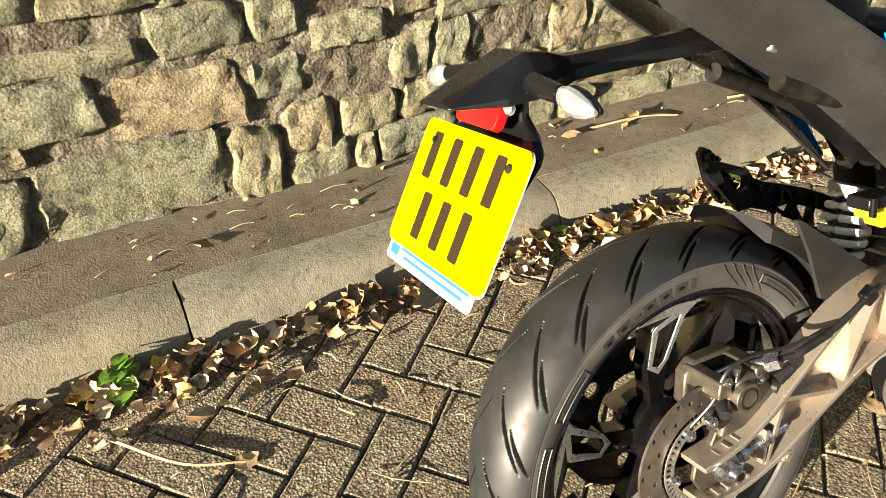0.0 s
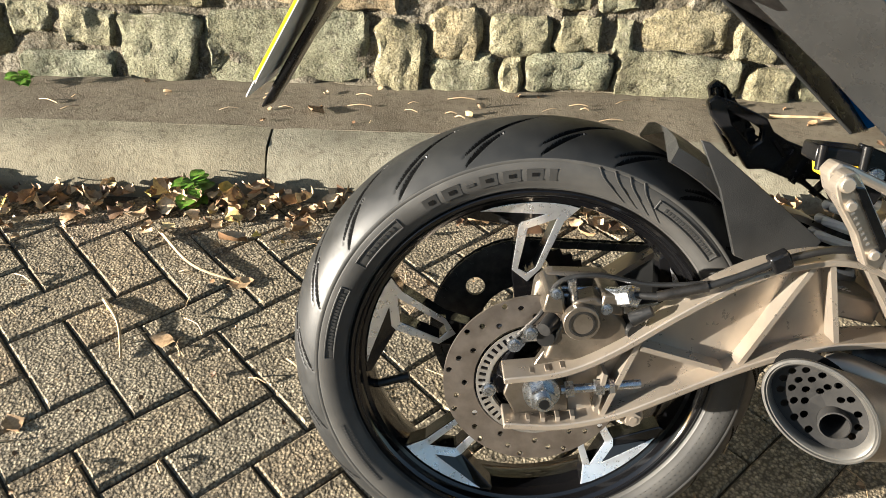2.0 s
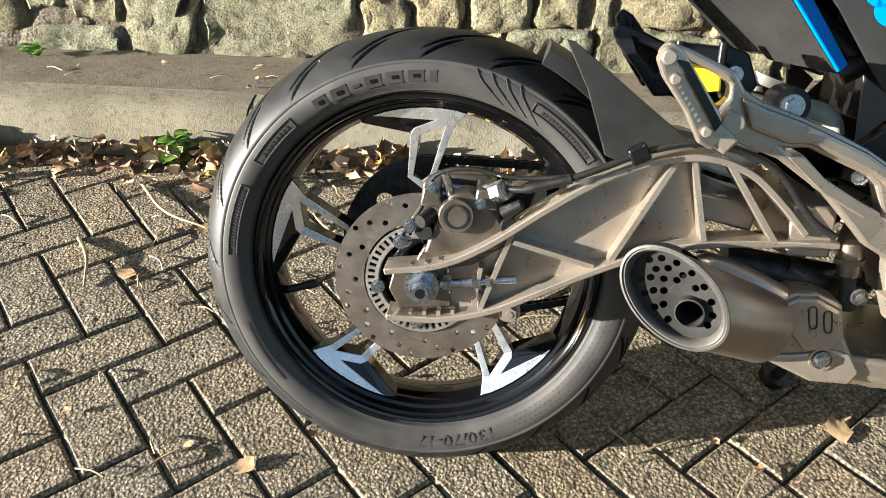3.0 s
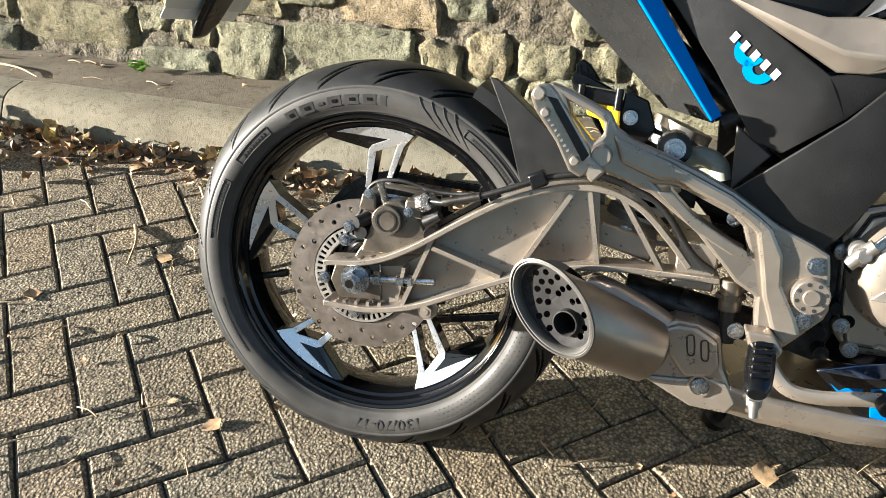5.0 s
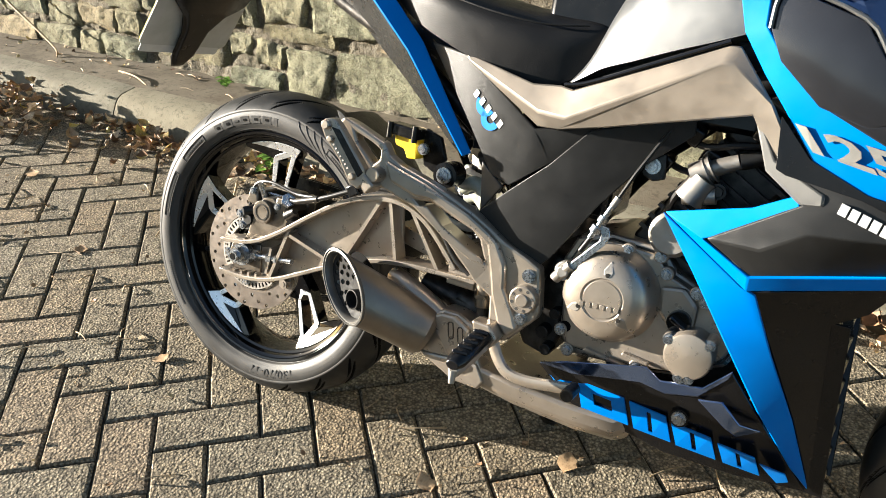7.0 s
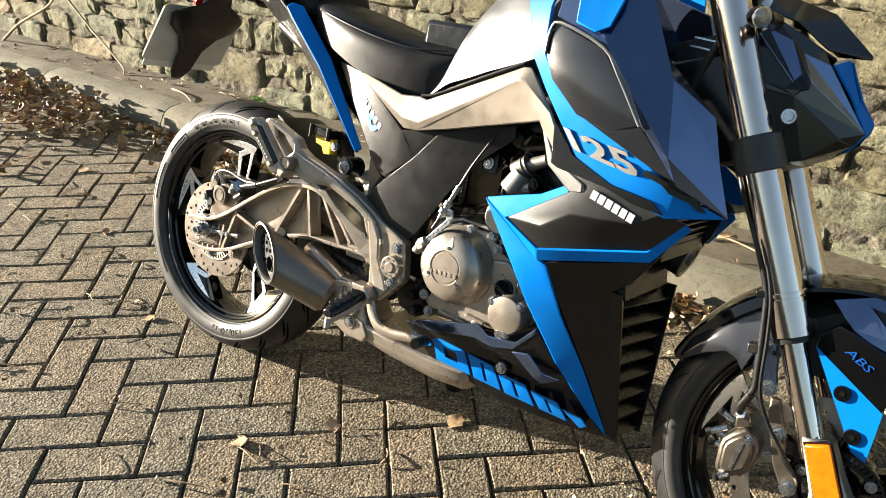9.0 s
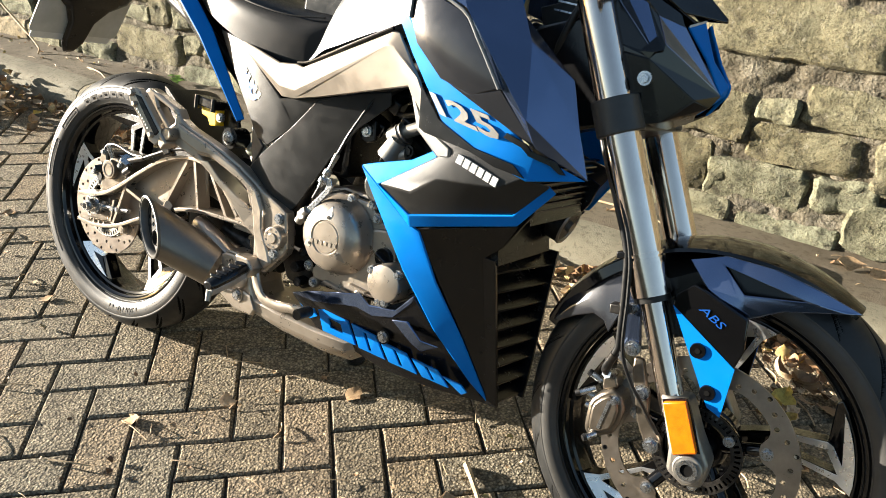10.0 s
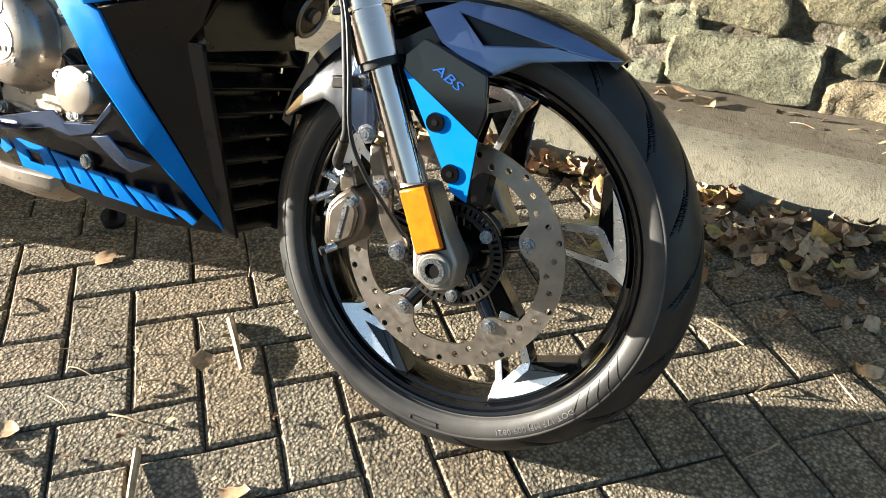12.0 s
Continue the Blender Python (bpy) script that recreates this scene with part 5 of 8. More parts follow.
    # barrel and head lean forward
    for k in range(9):
        x, z = 0.745 + 0.010 * k, 0.505 + 0.0165 * k
        part("cooling_fin", box(bmesh.new(), (x, 0, z), (0.125, 0.150, 0.006), (0, 30, 0)), DARK_STEEL, eng)
    part("barrel", box(bmesh.new(), (0.775, 0, 0.57), (0.105, 0.13, 0.19), (0, 30, 0)), DARK_STEEL, eng, bevel=0.006)
    part("cylinder_head", box(bmesh.new(), (0.845, 0, 0.675), (0.13, 0.15, 0.075), (0, 30, 0)), DARK_STEEL, eng, bevel=0.01)
    # crank breather flange behind the cover
    part("oil_filter_housing", lathe(bmesh.new(), [(0.032, -0.075), (0.032, -0.10), (0.026, -0.106), (0.0005, -0.106)], (0.742, 0, 0.535), 30), DULL_ALLOY, eng)
    # clutch lever arm, cable
    bm = bmesh.new()
    plate(bm, [(0.612, 0.458), (0.620, 0.452), (0.662, 0.504), (0.668, 0.518), (0.664, 0.530), (0.650, 0.532), (0.646, 0.522), (0.655, 0.520), (0.655, 0.510)], -0.134, -0.129)
    lev = part("clutch_arm", bm, ZINC, bike, "zinc plated clutch release arm", bevel=0.0008)
    bm = bmesh.new()
    rod(bm, (0.612, -0.094, 0.448), (0.612, -0.128, 0.452), 0.0165, 0.0145, seg=22)
    rod(bm, (0.612, -0.128, 0.452), (0.612, -0.138, 0.453), 0.0100, seg=6)
    part("arm_boss", bm, DULL_ALLOY, lev, bevel=0.002)
    part("arm_spring", rod(bmesh.new(), (0.600, -0.125, 0.438), (0.622, -0.132, 0.465), 0.0085, seg=14), DULL_ALLOY, lev)
    for p, q, r, m in (((0.640, -0.132, 0.510), (0.662, -0.132, 0.560), 0.0042, ZINC), ((0.644, -0.132, 0.520), (0.648, -0.132, 0.528), 0.0082, ZINC), ((0.651, -0.132, 0.535), (0.655, -0.132, 0.543), 0.0075, ZINC), ((0.662, -0.132, 0.560), (0.668, -0.132, 0.574), 0.0050, DULL_ALLOY), ((0.630, -0.131, 0.488), (0.642, -0.132, 0.512), 0.0038, HOSE)):
        part("cable_adjuster", rod(bmesh.new(), p, q, r, seg=12), m, lev)
    bm = bmesh.new()
    tube(bm, [(0.667, -0.132, 0.572), (0.690, -0.128, 0.625), (0.73, -0.11, 0.70), (0.80, -0.08, 0.76)], 0.0026, seg=8)
    part("clutch_cable", bm, HOSE, bike)
    # intake clutter under the tank
    bm = bmesh.new()
    rod(bm, (0.750, -0.10, 0.620), (0.772, -0.10, 0.634), 0.016, seg=20)
    rod(bm, (0.770, -0.10, 0.632), (0.805, -0.10, 0.650), 0.0115, 0.0105, seg=18)
    rod(bm, (0.752, -0.104, 0.588), (0.768, -0.104, 0.620), 0.021, 0.017, seg=20)
    rod(bm, (0.744, -0.10, 0.590), (0.786, -0.10, 0.600), 0.012, seg=16)
    for f in (0.3, 0.42):
        rod(bm, (0.750 + 0.055 * f, -0.10, 0.620 + 0.030 * f), (0.752 + 0.055 * f, -0.10, 0.6215 + 0.030 * f), 0.0185, seg=18)
    part("coolant_union", bm, DULL_ALLOY, bike, "alloy coolant union with a clipped hose")
    bm = bmesh.new()
    tube(bm, [(0.79, -0.09, 0.58), (0.775, -0.08, 0.54), (0.79, -0.07, 0.49), (0.82, -0.06, 0.45)], 0.013, seg=14)
    part("coolant_hose", bm, HOSE, bike)
    bm = bmesh.new()
    tube(bm, [(0.805, -0.10, 0.650), (0.85, -0.09, 0.662), (0.93, -0.06, 0.64), (1.0, -0.04, 0.60)], 0.0115, seg=14)
    part("coolant_hose", bm, HOSE, bike)
    for p in ((0.70, -0.07, 0.63), (0.735, -0.085, 0.675), (0.77, -0.08, 0.645), (0.83, -0.095, 0.69)):
        part("connector_block", box(bmesh.new(), p, (0.034, 0.03, 0.026), (15, 25, 10)), DARK_PLASTIC, bike, bevel=0.004)
    bm = bmesh.new()
    for p in ([(0.68, -0.05, 0.64), (0.74, -0.07, 0.62), (0.80, -0.08, 0.655), (0.86, -0.08, 0.70)], [(0.69, -0.06, 0.69), (0.75, -0.09, 0.66), (0.80, -0.10, 0.67), (0.87, -0.09, 0.68)], [(0.72, -0.08, 0.55), (0.74, -0.095, 0.60), (0.78, -0.10, 0.635)]):
        tube(bm, p, 0.005, seg=8)
    part("wiring_loom", bm, HOSE, bike)
    bolt("bracket_bolt", (0.697, -0.10, 0.621), 0.008, bike)
    part("bracket_plate", plate(bmesh.new(), [(0.680, 0.645), (0.712, 0.640), (0.716, 0.606), (0.700, 0.600), (0.684, 0.606)], -0.099, -0.092), DARK_PLASTIC, bike, bevel=0.002)
    bolt("head_bolt", (0.787, -0.101, 0.606), 0.008, bike, mat=DARK_STEEL)
    # frame spars, and plain dark boxes added to fill the bike's middle
    bm = bmesh.new()
    for s in (-1, 1):
        tube(bm, [(0.555, s * 0.085, 0.42), (0.60, s * 0.095, 0.56), (0.72, s * 0.10, 0.70), (0.90, s * 0.075, 0.79), (1.0, s * 0.03, 0.83)], 0.019, seg=14)
        tube(bm, [(0.44, s * 0.085, 0.575), (0.55, s * 0.09, 0.64), (0.66, s * 0.09, 0.70)], 0.014, seg=12)
        tube(bm, [(1.0, s * 0.03, 0.80), (0.93, s * 0.07, 0.62), (0.90, s * 0.08, 0.46)], 0.015, seg=12)
        tube(bm, [(0.60, s * 0.08, 0.50), (0.45, s * 0.08, 0.60), (0.30, s * 0.07, 0.70), (0.12, s * 0.05, 0.78)], 0.013, seg=12)
    part("frame", bm, DARK_STEEL, bike, "black tubular steel frame")
    bm = bmesh.new()
    box(bm, (0.66, 0, 0.76), (0.32, 0.16, 0.16))
    box(bm, (0.56, 0, 0.62), (0.16, 0.13, 0.20))
    part("dark_filler", bm, DARK_PLASTIC, bike, bevel=0.01)
    bolt("sub_frame_bolt", (0.390, -0.108, 0.541), 0.0095, bike, mat=ZINC)
    part("bolt_spacer", rod(bmesh.new(), (0.390, -0.07, 0.541), (0.390, -0.106, 0.541), 0.020, seg=24), DARK_PLASTIC, bike)
    bm = bmesh.new()
    box(bm, (0.292, -0.066, 0.590), (0.056, 0.036, 0.018), (0, 4, 0))
    res = part("brake_fluid_reservoir", bm, DARK_PLASTIC, bike, "black capped reservoir with a yellow fluid body", bevel=0.003)
    part("fluid_body", plate(bmesh.new(), [(0.276, 0.582), (0.318, 0.584), (0.322, 0.550), (0.304, 0.548), (0.296, 0.562), (0.280, 0.566)], -0.078, -0.050), YELLOW_TAG, res, smooth=False, bevel=0.002)
    for x in (0.270, 0.316):
        part("cap_ear", rod(bmesh.new(), (x, -0.084, 0.576), (x, -0.084, 0.602), 0.005, seg=12), DARK_PLASTIC, res)
    bolt("reservoir_screw", (0.333, -0.080, 0.569), 0.0068, res)
    part("reservoir_bracket", plate(bmesh.new(), [(0.322, 0.600), (0.352, 0.590), (0.366, 0.556), (0.350, 0.530), (0.326, 0.540), (0.320, 0.566)], -0.060, -0.052), DARK_PLASTIC, res, bevel=0.002)
    bm = bmesh.new()
    tube(bm, [(0.404, -0.058, 0.520), (0.424, -0.066, 0.532), (0.445, -0.070, 0.524), (0.452, -0.072, 0.506)], 0.0125, seg=14)
    tube(bm, [(0.410, -0.050, 0.505), (0.430, -0.056, 0.512), (0.448, -0.058, 0.498)], 0.012, seg=12)
    part("breather_tube", bm, PALE_TUBE, bike, "pale translucent breather tube")


build_engine()


# -- bodywork --
def panel(name, mat, pts, faces, label="", thick=0.005, bevel=0.0018, parent=None, both=True, smooth=True):
    """A folded body panel on the near side, and its twin on the far side."""
    ob = part(name, shell(bmesh.new(), pts, faces, thick), mat, parent or bike, label, smooth, bevel)
    if both:
        bm = shell(bmesh.new(), pts, faces, thick)
        for v in bm.verts:
            v.co.y = -v.co.y
        part(name, bm, mat, parent or bike, label, smooth, bevel)
    return ob


def build_side_panels():
    p = [(0.335, -0.105, 0.735), (0.402, -0.120, 0.727), (0.535, -0.142, 0.643), (0.622, -0.130, 0.660), (0.562, -0.128, 0.598), (0.505, -0.128, 0.553), (0.472, -0.122, 0.562), (0.415, -0.120, 0.640), (0.520, -0.146, 0.630)]
    up = panel("side_panel", MATT_BLACK, p, [(0, 1, 7), (1, 2, 8, 7), (2, 3, 4, 8), (7, 8, 5, 6), (8, 4, 5)], "grained black plastic side panel with a small blue badge")
    p = [(0.458, -0.118, 0.500), (0.505, -0.132, 0.545), (0.562, -0.136, 0.597), (0.612, -0.136, 0.655), (0.690, -0.128, 0.682), (0.742, -0.112, 0.694), (0.744, -0.110, 0.672), (0.690, -0.114, 0.622), (0.640, -0.118, 0.555), (0.585, -0.118, 0.462), (0.570, -0.120, 0.446), (0.530, -0.128, 0.468), (0.612, -0.134, 0.610)]
    panel("lower_side_cover", MATT_BLACK, p, [(0, 1, 11), (1, 2, 12, 11), (2, 3, 12), (3, 4, 7, 12), (4, 5, 6, 7), (12, 7, 8), (12, 8, 9, 11), (11, 9, 10)], "grained black plastic frame cover", both=True)
    panel("frame_fin", GREY_PLASTIC, [(0.452, -0.116, 0.578), (0.494, -0.126, 0.549), (0.460, -0.112, 0.502)], [(0, 1, 2)])
    # badge: blue crescents behind a slanted row of pale strokes
    def badge_y(x, z):
        return -0.1225 - 0.20 * (x - 0.412)
    for cx, cz in ((0.4500, 0.6610), (0.4620, 0.6430)):
        ring = [(cx + 0.017 * math.cos(radians(a)), cz + 0.017 * math.sin(radians(a))) for a in range(150, 331, 15)]
        ring += [(cx + 0.007 * math.cos(radians(a)), cz + 0.007 * math.sin(radians(a))) for a in range(330, 149, -20)]
        part("badge_crescent", plate(bmesh.new(), ring, -0.0006, 0.0006, depth=badge_y), BLUE, up, smooth=False)
    for k in range(5):
        x, z = 0.4320 + 0.0120 * k, 0.6715 - 0.0088 * k
        bar = [(x - 0.0062, z + 0.0005), (x - 0.0005, z - 0.0045), (x + 0.0050, z + 0.0040), (x - 0.0007, z + 0.0090)]
        part("badge_stroke", plate(bmesh.new(), bar, -0.0012, 0.0002, depth=badge_y), SILVER_INK, up, smooth=False)


build_side_panels()


def cushion(name, stations, label, flat=0.5):
    """A padded seat lofted through stations of x, underside, top and half width."""
    path = smooth_path([(x, zb, zt) for x, zb, zt, w in stations], 4)
    wide = smooth_path([(x, w, 0) for x, zb, zt, w in stations], 4)
    rings = []
    for p, q in zip(path, wide):
        x, zb, zt, w = p.x, p.y, p.z, q.y
        r = []
        for a in range(29):
            t = math.pi * a / 28
            c, sn = math.cos(t), math.sin(t)
            r.append((x, -w * (abs(c) ** 0.62) * (1 if c > 0 else -1) * (1 - 0.10 * (1 - sn) ** 3), zb + (zt - zb) * sn ** flat))
        rings.append(r)
    return part(name, loft(bmesh.new(), rings), SEAT_VINYL, bike, label)


def build_seat():
    seat = cushion("seat", ((0.225, 0.812, 0.848, 0.070), (0.250, 0.795, 0.846, 0.100), (0.30, 0.765, 0.838, 0.122), (0.36, 0.740, 0.826, 0.134), (0.42, 0.720, 0.815, 0.136), (0.48, 0.704, 0.808, 0.129), (0.53, 0.700, 0.807, 0.117), (0.565, 0.722, 0.808, 0.105), (0.588, 0.752, 0.805, 0.094), (0.602, 0.778, 0.798, 0.078)), "black vinyl rider seat, slightly creased")
    for s in (-1, 1):
        bm = tube(bmesh.new(), [(0.29, s * 0.112, 0.818), (0.36, s * 0.124, 0.804), (0.44, s * 0.124, 0.790), (0.51, s * 0.112, 0.784), (0.57, s * 0.095, 0.790)], 0.0016, seg=6)
        part("seat_seam", bm, SEAT_VINYL, seat)
    cushion("pillion_seat", ((-0.07, 0.958, 0.984, 0.045), (0.0, 0.925, 0.986, 0.075), (0.08, 0.88, 0.972, 0.088), (0.16, 0.838, 0.945, 0.095), (0.21, 0.815, 0.905, 0.094), (0.235, 0.812, 0.86, 0.085)), "raised black vinyl pillion seat")


build_seat()


def build_tail():
    # long black flank that drops to a point, with a blue blade along it
    p = [(0.426, -0.122, 0.577), (0.372, -0.062, 0.584), (0.268, -0.058, 0.672), (0.170, -0.056, 0.748), (0.070, -0.052, 0.806), (-0.05, -0.045, 0.885), (-0.10, -0.04, 0.955), (-0.02, -0.085, 0.930), (0.090, -0.118, 0.882), (0.200, -0.130, 0.814), (0.308, -0.132, 0.716), (0.420, -0.126, 0.580)]
    tail = panel("tail_flank", TAIL_PLASTIC, p, [(0, 1, 2, 10, 11), (2, 3, 9, 10), (3, 4, 8, 9), (4, 5, 7, 8), (5, 6, 7)], "smooth black tail flank with a blue blade")
    p = [(0.424, -0.1275, 0.580), (0.310, -0.1335, 0.718), (0.222, -0.1325, 0.798), (0.202, -0.131, 0.817), (0.208, -0.122, 0.826), (0.232, -0.115, 0.823), (0.326, -0.118, 0.735), (0.435, -0.120, 0.587)]
    panel("blue_blade", BLUE, p, [(0, 1, 6, 7), (1, 2, 5, 6), (2, 3, 4, 5)], "satin blue tail blade", parent=tail)
    # underside tray of the tail
    bm = bmesh.new()
    loft(bm, [[(x, -w, z), (x, w, z), (x, w * 0.8, z - d), (x, -w * 0.8, z - d)] for x, z, w, d in ((0.40, 0.63, 0.07, 0.03), (0.30, 0.715, 0.066, 0.03), (0.205, 0.79, 0.062, 0.03), (0.095, 0.86, 0.058, 0.025), (-0.03, 0.925, 0.05, 0.02), (-0.09, 0.965, 0.04, 0.01))])
    part("tail_tray", bm, DARK_PLASTIC, bike, bevel=0.003)
    # arm that carries the number plate
    bm = bmesh.new()
    rings = []
    for x, cy, w, low, mid, high in ((0.14, 0.0, 0.024, 0.818, 0.834, 0.847), (0.02, 0.008, 0.022, 0.823, 0.838, 0.850), (-0.09, 0.018, 0.022, 0.823, 0.836, 0.848), (-0.135, 0.024, 0.026, 0.822, 0.834, 0.848),
                                     (-0.162, 0.034, 0.050, 0.820, 0.832, 0.857), (-0.190, 0.040, 0.064, 0.817, 0.828, 0.862), (-0.232, 0.043, 0.062, 0.815, 0.823, 0.846), (-0.284, 0.048, 0.034, 0.817, 0.820, 0.825)):
        rings.append([(x, cy - w, low), (x, cy + w, low), (x, cy + w, mid), (x, cy + w * 0.45, high), (x, cy - w * 0.45, high), (x, cy - w, mid)])
    loft(bm, rings)
    arm = part("number_plate_carrier", bm, DARK_PLASTIC, bike, "angular black plastic number plate carrier", smooth=False, bevel=0.002)
    part("tail_lamp_grey", box(bmesh.new(), (0.10, -0.055, 0.822), (0.05, 0.03, 0.016), (0, 20, 15)), DULL_ALLOY, arm, bevel=0.003)
    bm = bmesh.new()
    flap = ((-0.203, 0.818, 0.036), (-0.208, 0.790, 0.042), (-0.220, 0.775, 0.084), (-0.230, 0.762, 0.108), (-0.248, 0.732, 0.096), (-0.264, 0.708, 0.058), (-0.289, 0.672, 0.034), (-0.320, 0.620, 0.028), (-0.334, 0.598, 0.012))
    loft(bm, [[(x, 0.04 - w, z), (x, 0.04 + w, z), (x + 0.016, 0.04 + w * 0.86, z + 0.006), (x + 0.016, 0.04 - w * 0.86, z + 0.006)] for x, z, w in flap])
    part("mud_flap", bm, DARK_PLASTIC, arm, "black plastic mud flap behind the plate", bevel=0.004)
    # the plate slopes back towards its foot
    top = Vector((-0.2357, 0.0390, 0.7795))
    side = Vector((0.018, 1, 0.016)).normalized()
    down = Vector((-0.079, 0.001, -0.1375))
    down = (down - side * down.dot(side)).normalized()
    out = side.cross(down).normalized()
    if out.x > 0:
        out = -out

    def on_plate(a, b, lift=0.0):
        return top + side * a + down * b + out * lift
    W, H = 0.1145, 0.164

    def sheet(outline, l0, l1, name, mat, parent, label=""):
        bm = plate(bmesh.new(), outline, -l1, -l0)
        for v in bm.verts:
            v.co = on_plate(-v.co.x, v.co.z, -v.co.y)
        return part(name, bm, mat, parent, label, smooth=False)

    def rounded(w0, w1, h0, h1, r=0.012):
        pts = []
        for cx, cz, a0 in ((w1 - r, h1 - r, 0), (w0 + r, h1 - r, 90), (w0 + r, h0 + r, 180), (w1 - r, h0 + r, 270)):
            pts += [(cx + r * math.cos(radians(a0 + 22.5 * k)), cz + r * math.sin(radians(a0 + 22.5 * k))) for k in range(5)]
        return pts
    back = sheet(rounded(-W, W, 0, H - 0.006), 0.0, 0.0012, "number_plate", PLATE_BACK, bike, "yellow rear number plate with dark bars and a white strip")
    sheet(rounded(-W + 0.0005, W - 0.0005, 0.0005, H - 0.008), 0.0012, 0.0042, "yellow_face", PLATE_YELLOW, back)
    sheet(rounded(-W + 0.012, W - 0.010, H - 0.012, H + 0.013, 0.006), 0.0025, 0.0038, "white_strip", WHITE, back)
    for row, n in ((0.042, 4), (0.112, 3)):
        for k in range(n):
            cx = (k - (n - 1) / 2) * 0.047 - 0.006
            sheet(rounded(cx - 0.010, cx + 0.010, row - 0.028, row + 0.028, 0.003), 0.0042, 0.0048, "plate_bar", BLACK_INK, back)
    sheet(rounded(-W + 0.018, -W + 0.040, H - 0.006, H + 0.006, 0.003), 0.0038, 0.0042, "dealer_mark", BLUE_INK, back)
    sheet(rounded(-W + 0.045, W - 0.02, H - 0.007, H - 0.0035, 0.001), 0.0038, 0.0042, "print_bar", BLUE_INK, back)
    sheet(rounded(-W + 0.055, W - 0.03, H + 0.001, H + 0.005, 0.001), 0.0038, 0.0042, "print_bar", BLUE_INK, back)
    for a in (-0.082, 0.082):
        p = on_plate(a, 0.024)
        bolt("plate_screw", p + out * 0.004, 0.004, back, out, DARK_STEEL, 0.004)
    # red reflector above the plate
    bm = bmesh.new()
    pts = rounded(-0.046, 0.040, -0.036, -0.006, 0.010)
    bm = plate(bm, pts, -0.012, 0.0)
    for v in bm.verts:
        v.co = on_plate(-v.co.x, v.co.z, -v.co.y)
    part("rear_reflector", bm, RED_LENS, bike, "red plastic rear reflector", bevel=0.002)
    bolt("carrier_bolt", (-0.221, 0.002, 0.809), 0.006, arm, (-0.6, -0.8, 0), ZINC)
    for s in (-1, 1):
        indicator((-0.200, 0.04 + s * 0.058, 0.833), (-0.206, 0.04 + s * 0.112, 0.829), (-0.206, 0.04 + s * 0.168, 0.819))


def indicator(root, start, tip, way=-1):
    """An indicator: a short stalk and an almond-shaped clear lens in a black shell."""
    root, start, tip = Vector(root), Vector(start), Vector(tip)
    stalk = part("indicator", rod(bmesh.new(), root, start, 0.012, 0.010, seg=18), DARK_PLASTIC, bike, "clear lens indicator on a short black stalk")
    for name, mat, dx, scale in (("lens", CLEAR, 0.002 * way, 1.0), ("shell", DARK_PLASTIC, -0.005 * way, 0.96)):
        rings = []
        for f, r in ((0, 0.005), (0.1, 0.0105), (0.3, 0.0140), (0.55, 0.0136), (0.8, 0.0095), (1.0, 0.003)):
            c = start.lerp(tip, f) + Vector((dx, 0, 0))
            rings.append([c + Vector((math.cos(a) * r * 0.72 * scale, 0, math.sin(a) * r * scale)) for a in (2 * math.pi * k / 12 for k in range(12))])
        part(name, loft(bmesh.new(), rings), mat, stalk, "clear faceted indicator lens" if mat is CLEAR else "", smooth=mat is not CLEAR)


build_tail()


def build_tank():
    # silver upper cover
    st = ((0.558, 0.706, 0.708, 0.120), (0.585, 0.722, 0.76, 0.128), (0.612, 0.738, 0.845, 0.138), (0.650, 0.752, 0.902, 0.148), (0.700, 0.772, 0.940, 0.158), (0.750, 0.790, 0.958, 0.167), (0.805, 0.812, 0.968, 0.172))
    path = smooth_path([(x, zs, zt) for x, zs, zt, w in st], 4)
    wide = smooth_path([(x, w, 0) for x, zs, zt, w in st], 4)
    rings = []
    for p, q in zip(path, wide):
        r = []
        for a in range(33):
            t = math.pi * a / 32
            c, sn = math.cos(t), math.sin(t)
            r.append((p.x, -q.y * (abs(c) ** 0.62) * (1 if c > 0 else -1), p.y + (max(p.z, p.y + 0.003) - p.y) * sn ** 0.85))
        rings.append(r)
    part("fuel_tank", loft(bmesh.new(), rings), SILVER_TANK, bike, "satin silver fuel tank cover")
    # bronze band under it: a pale upper slope over a darker flank
    p = [(0.400, -0.120, 0.729), (0.518, -0.138, 0.704), (0.560, -0.142, 0.708), (0.580, -0.147, 0.705), (0.769, -0.173, 0.790), (0.783, -0.175, 0.790),
         (0.408, -0.124, 0.718), (0.540, -0.156, 0.668), (0.580, -0.160, 0.666), (0.764, -0.184, 0.766), (0.780, -0.185, 0.767),
         (0.538, -0.143, 0.646), (0.568, -0.145, 0.647), (0.633, -0.152, 0.662), (0.815, -0.175, 0.712),
         (0.836, -0.183, 0.727), (0.868, -0.183, 0.678), (0.846, -0.173, 0.660)]
    panel("tank_side_band", BRONZE_TANK, p, [(0, 1, 7, 6), (1, 2, 8, 7), (2, 3, 8), (3, 4, 9, 8), (4, 5, 10, 9), (6, 7, 11), (7, 8, 12, 11), (8, 9, 14, 13, 12), (9, 10, 14), (10, 5, 15), (10, 15, 16, 17, 14)], "satin bronze band along the tank side", thick=0.006, bevel=0.004)
    for s in (-1, 1):
        bm = tube(bmesh.new(), [(0.566, s * 0.143, 0.709), (0.60, s * 0.149, 0.717), (0.69, s * 0.164, 0.757), (0.770, s * 0.175, 0.793)], 0.0032, seg=8)
        part("tank_trim", bm, GLOSS_BLACK, bike, "black trim line round the tank")


build_tank()


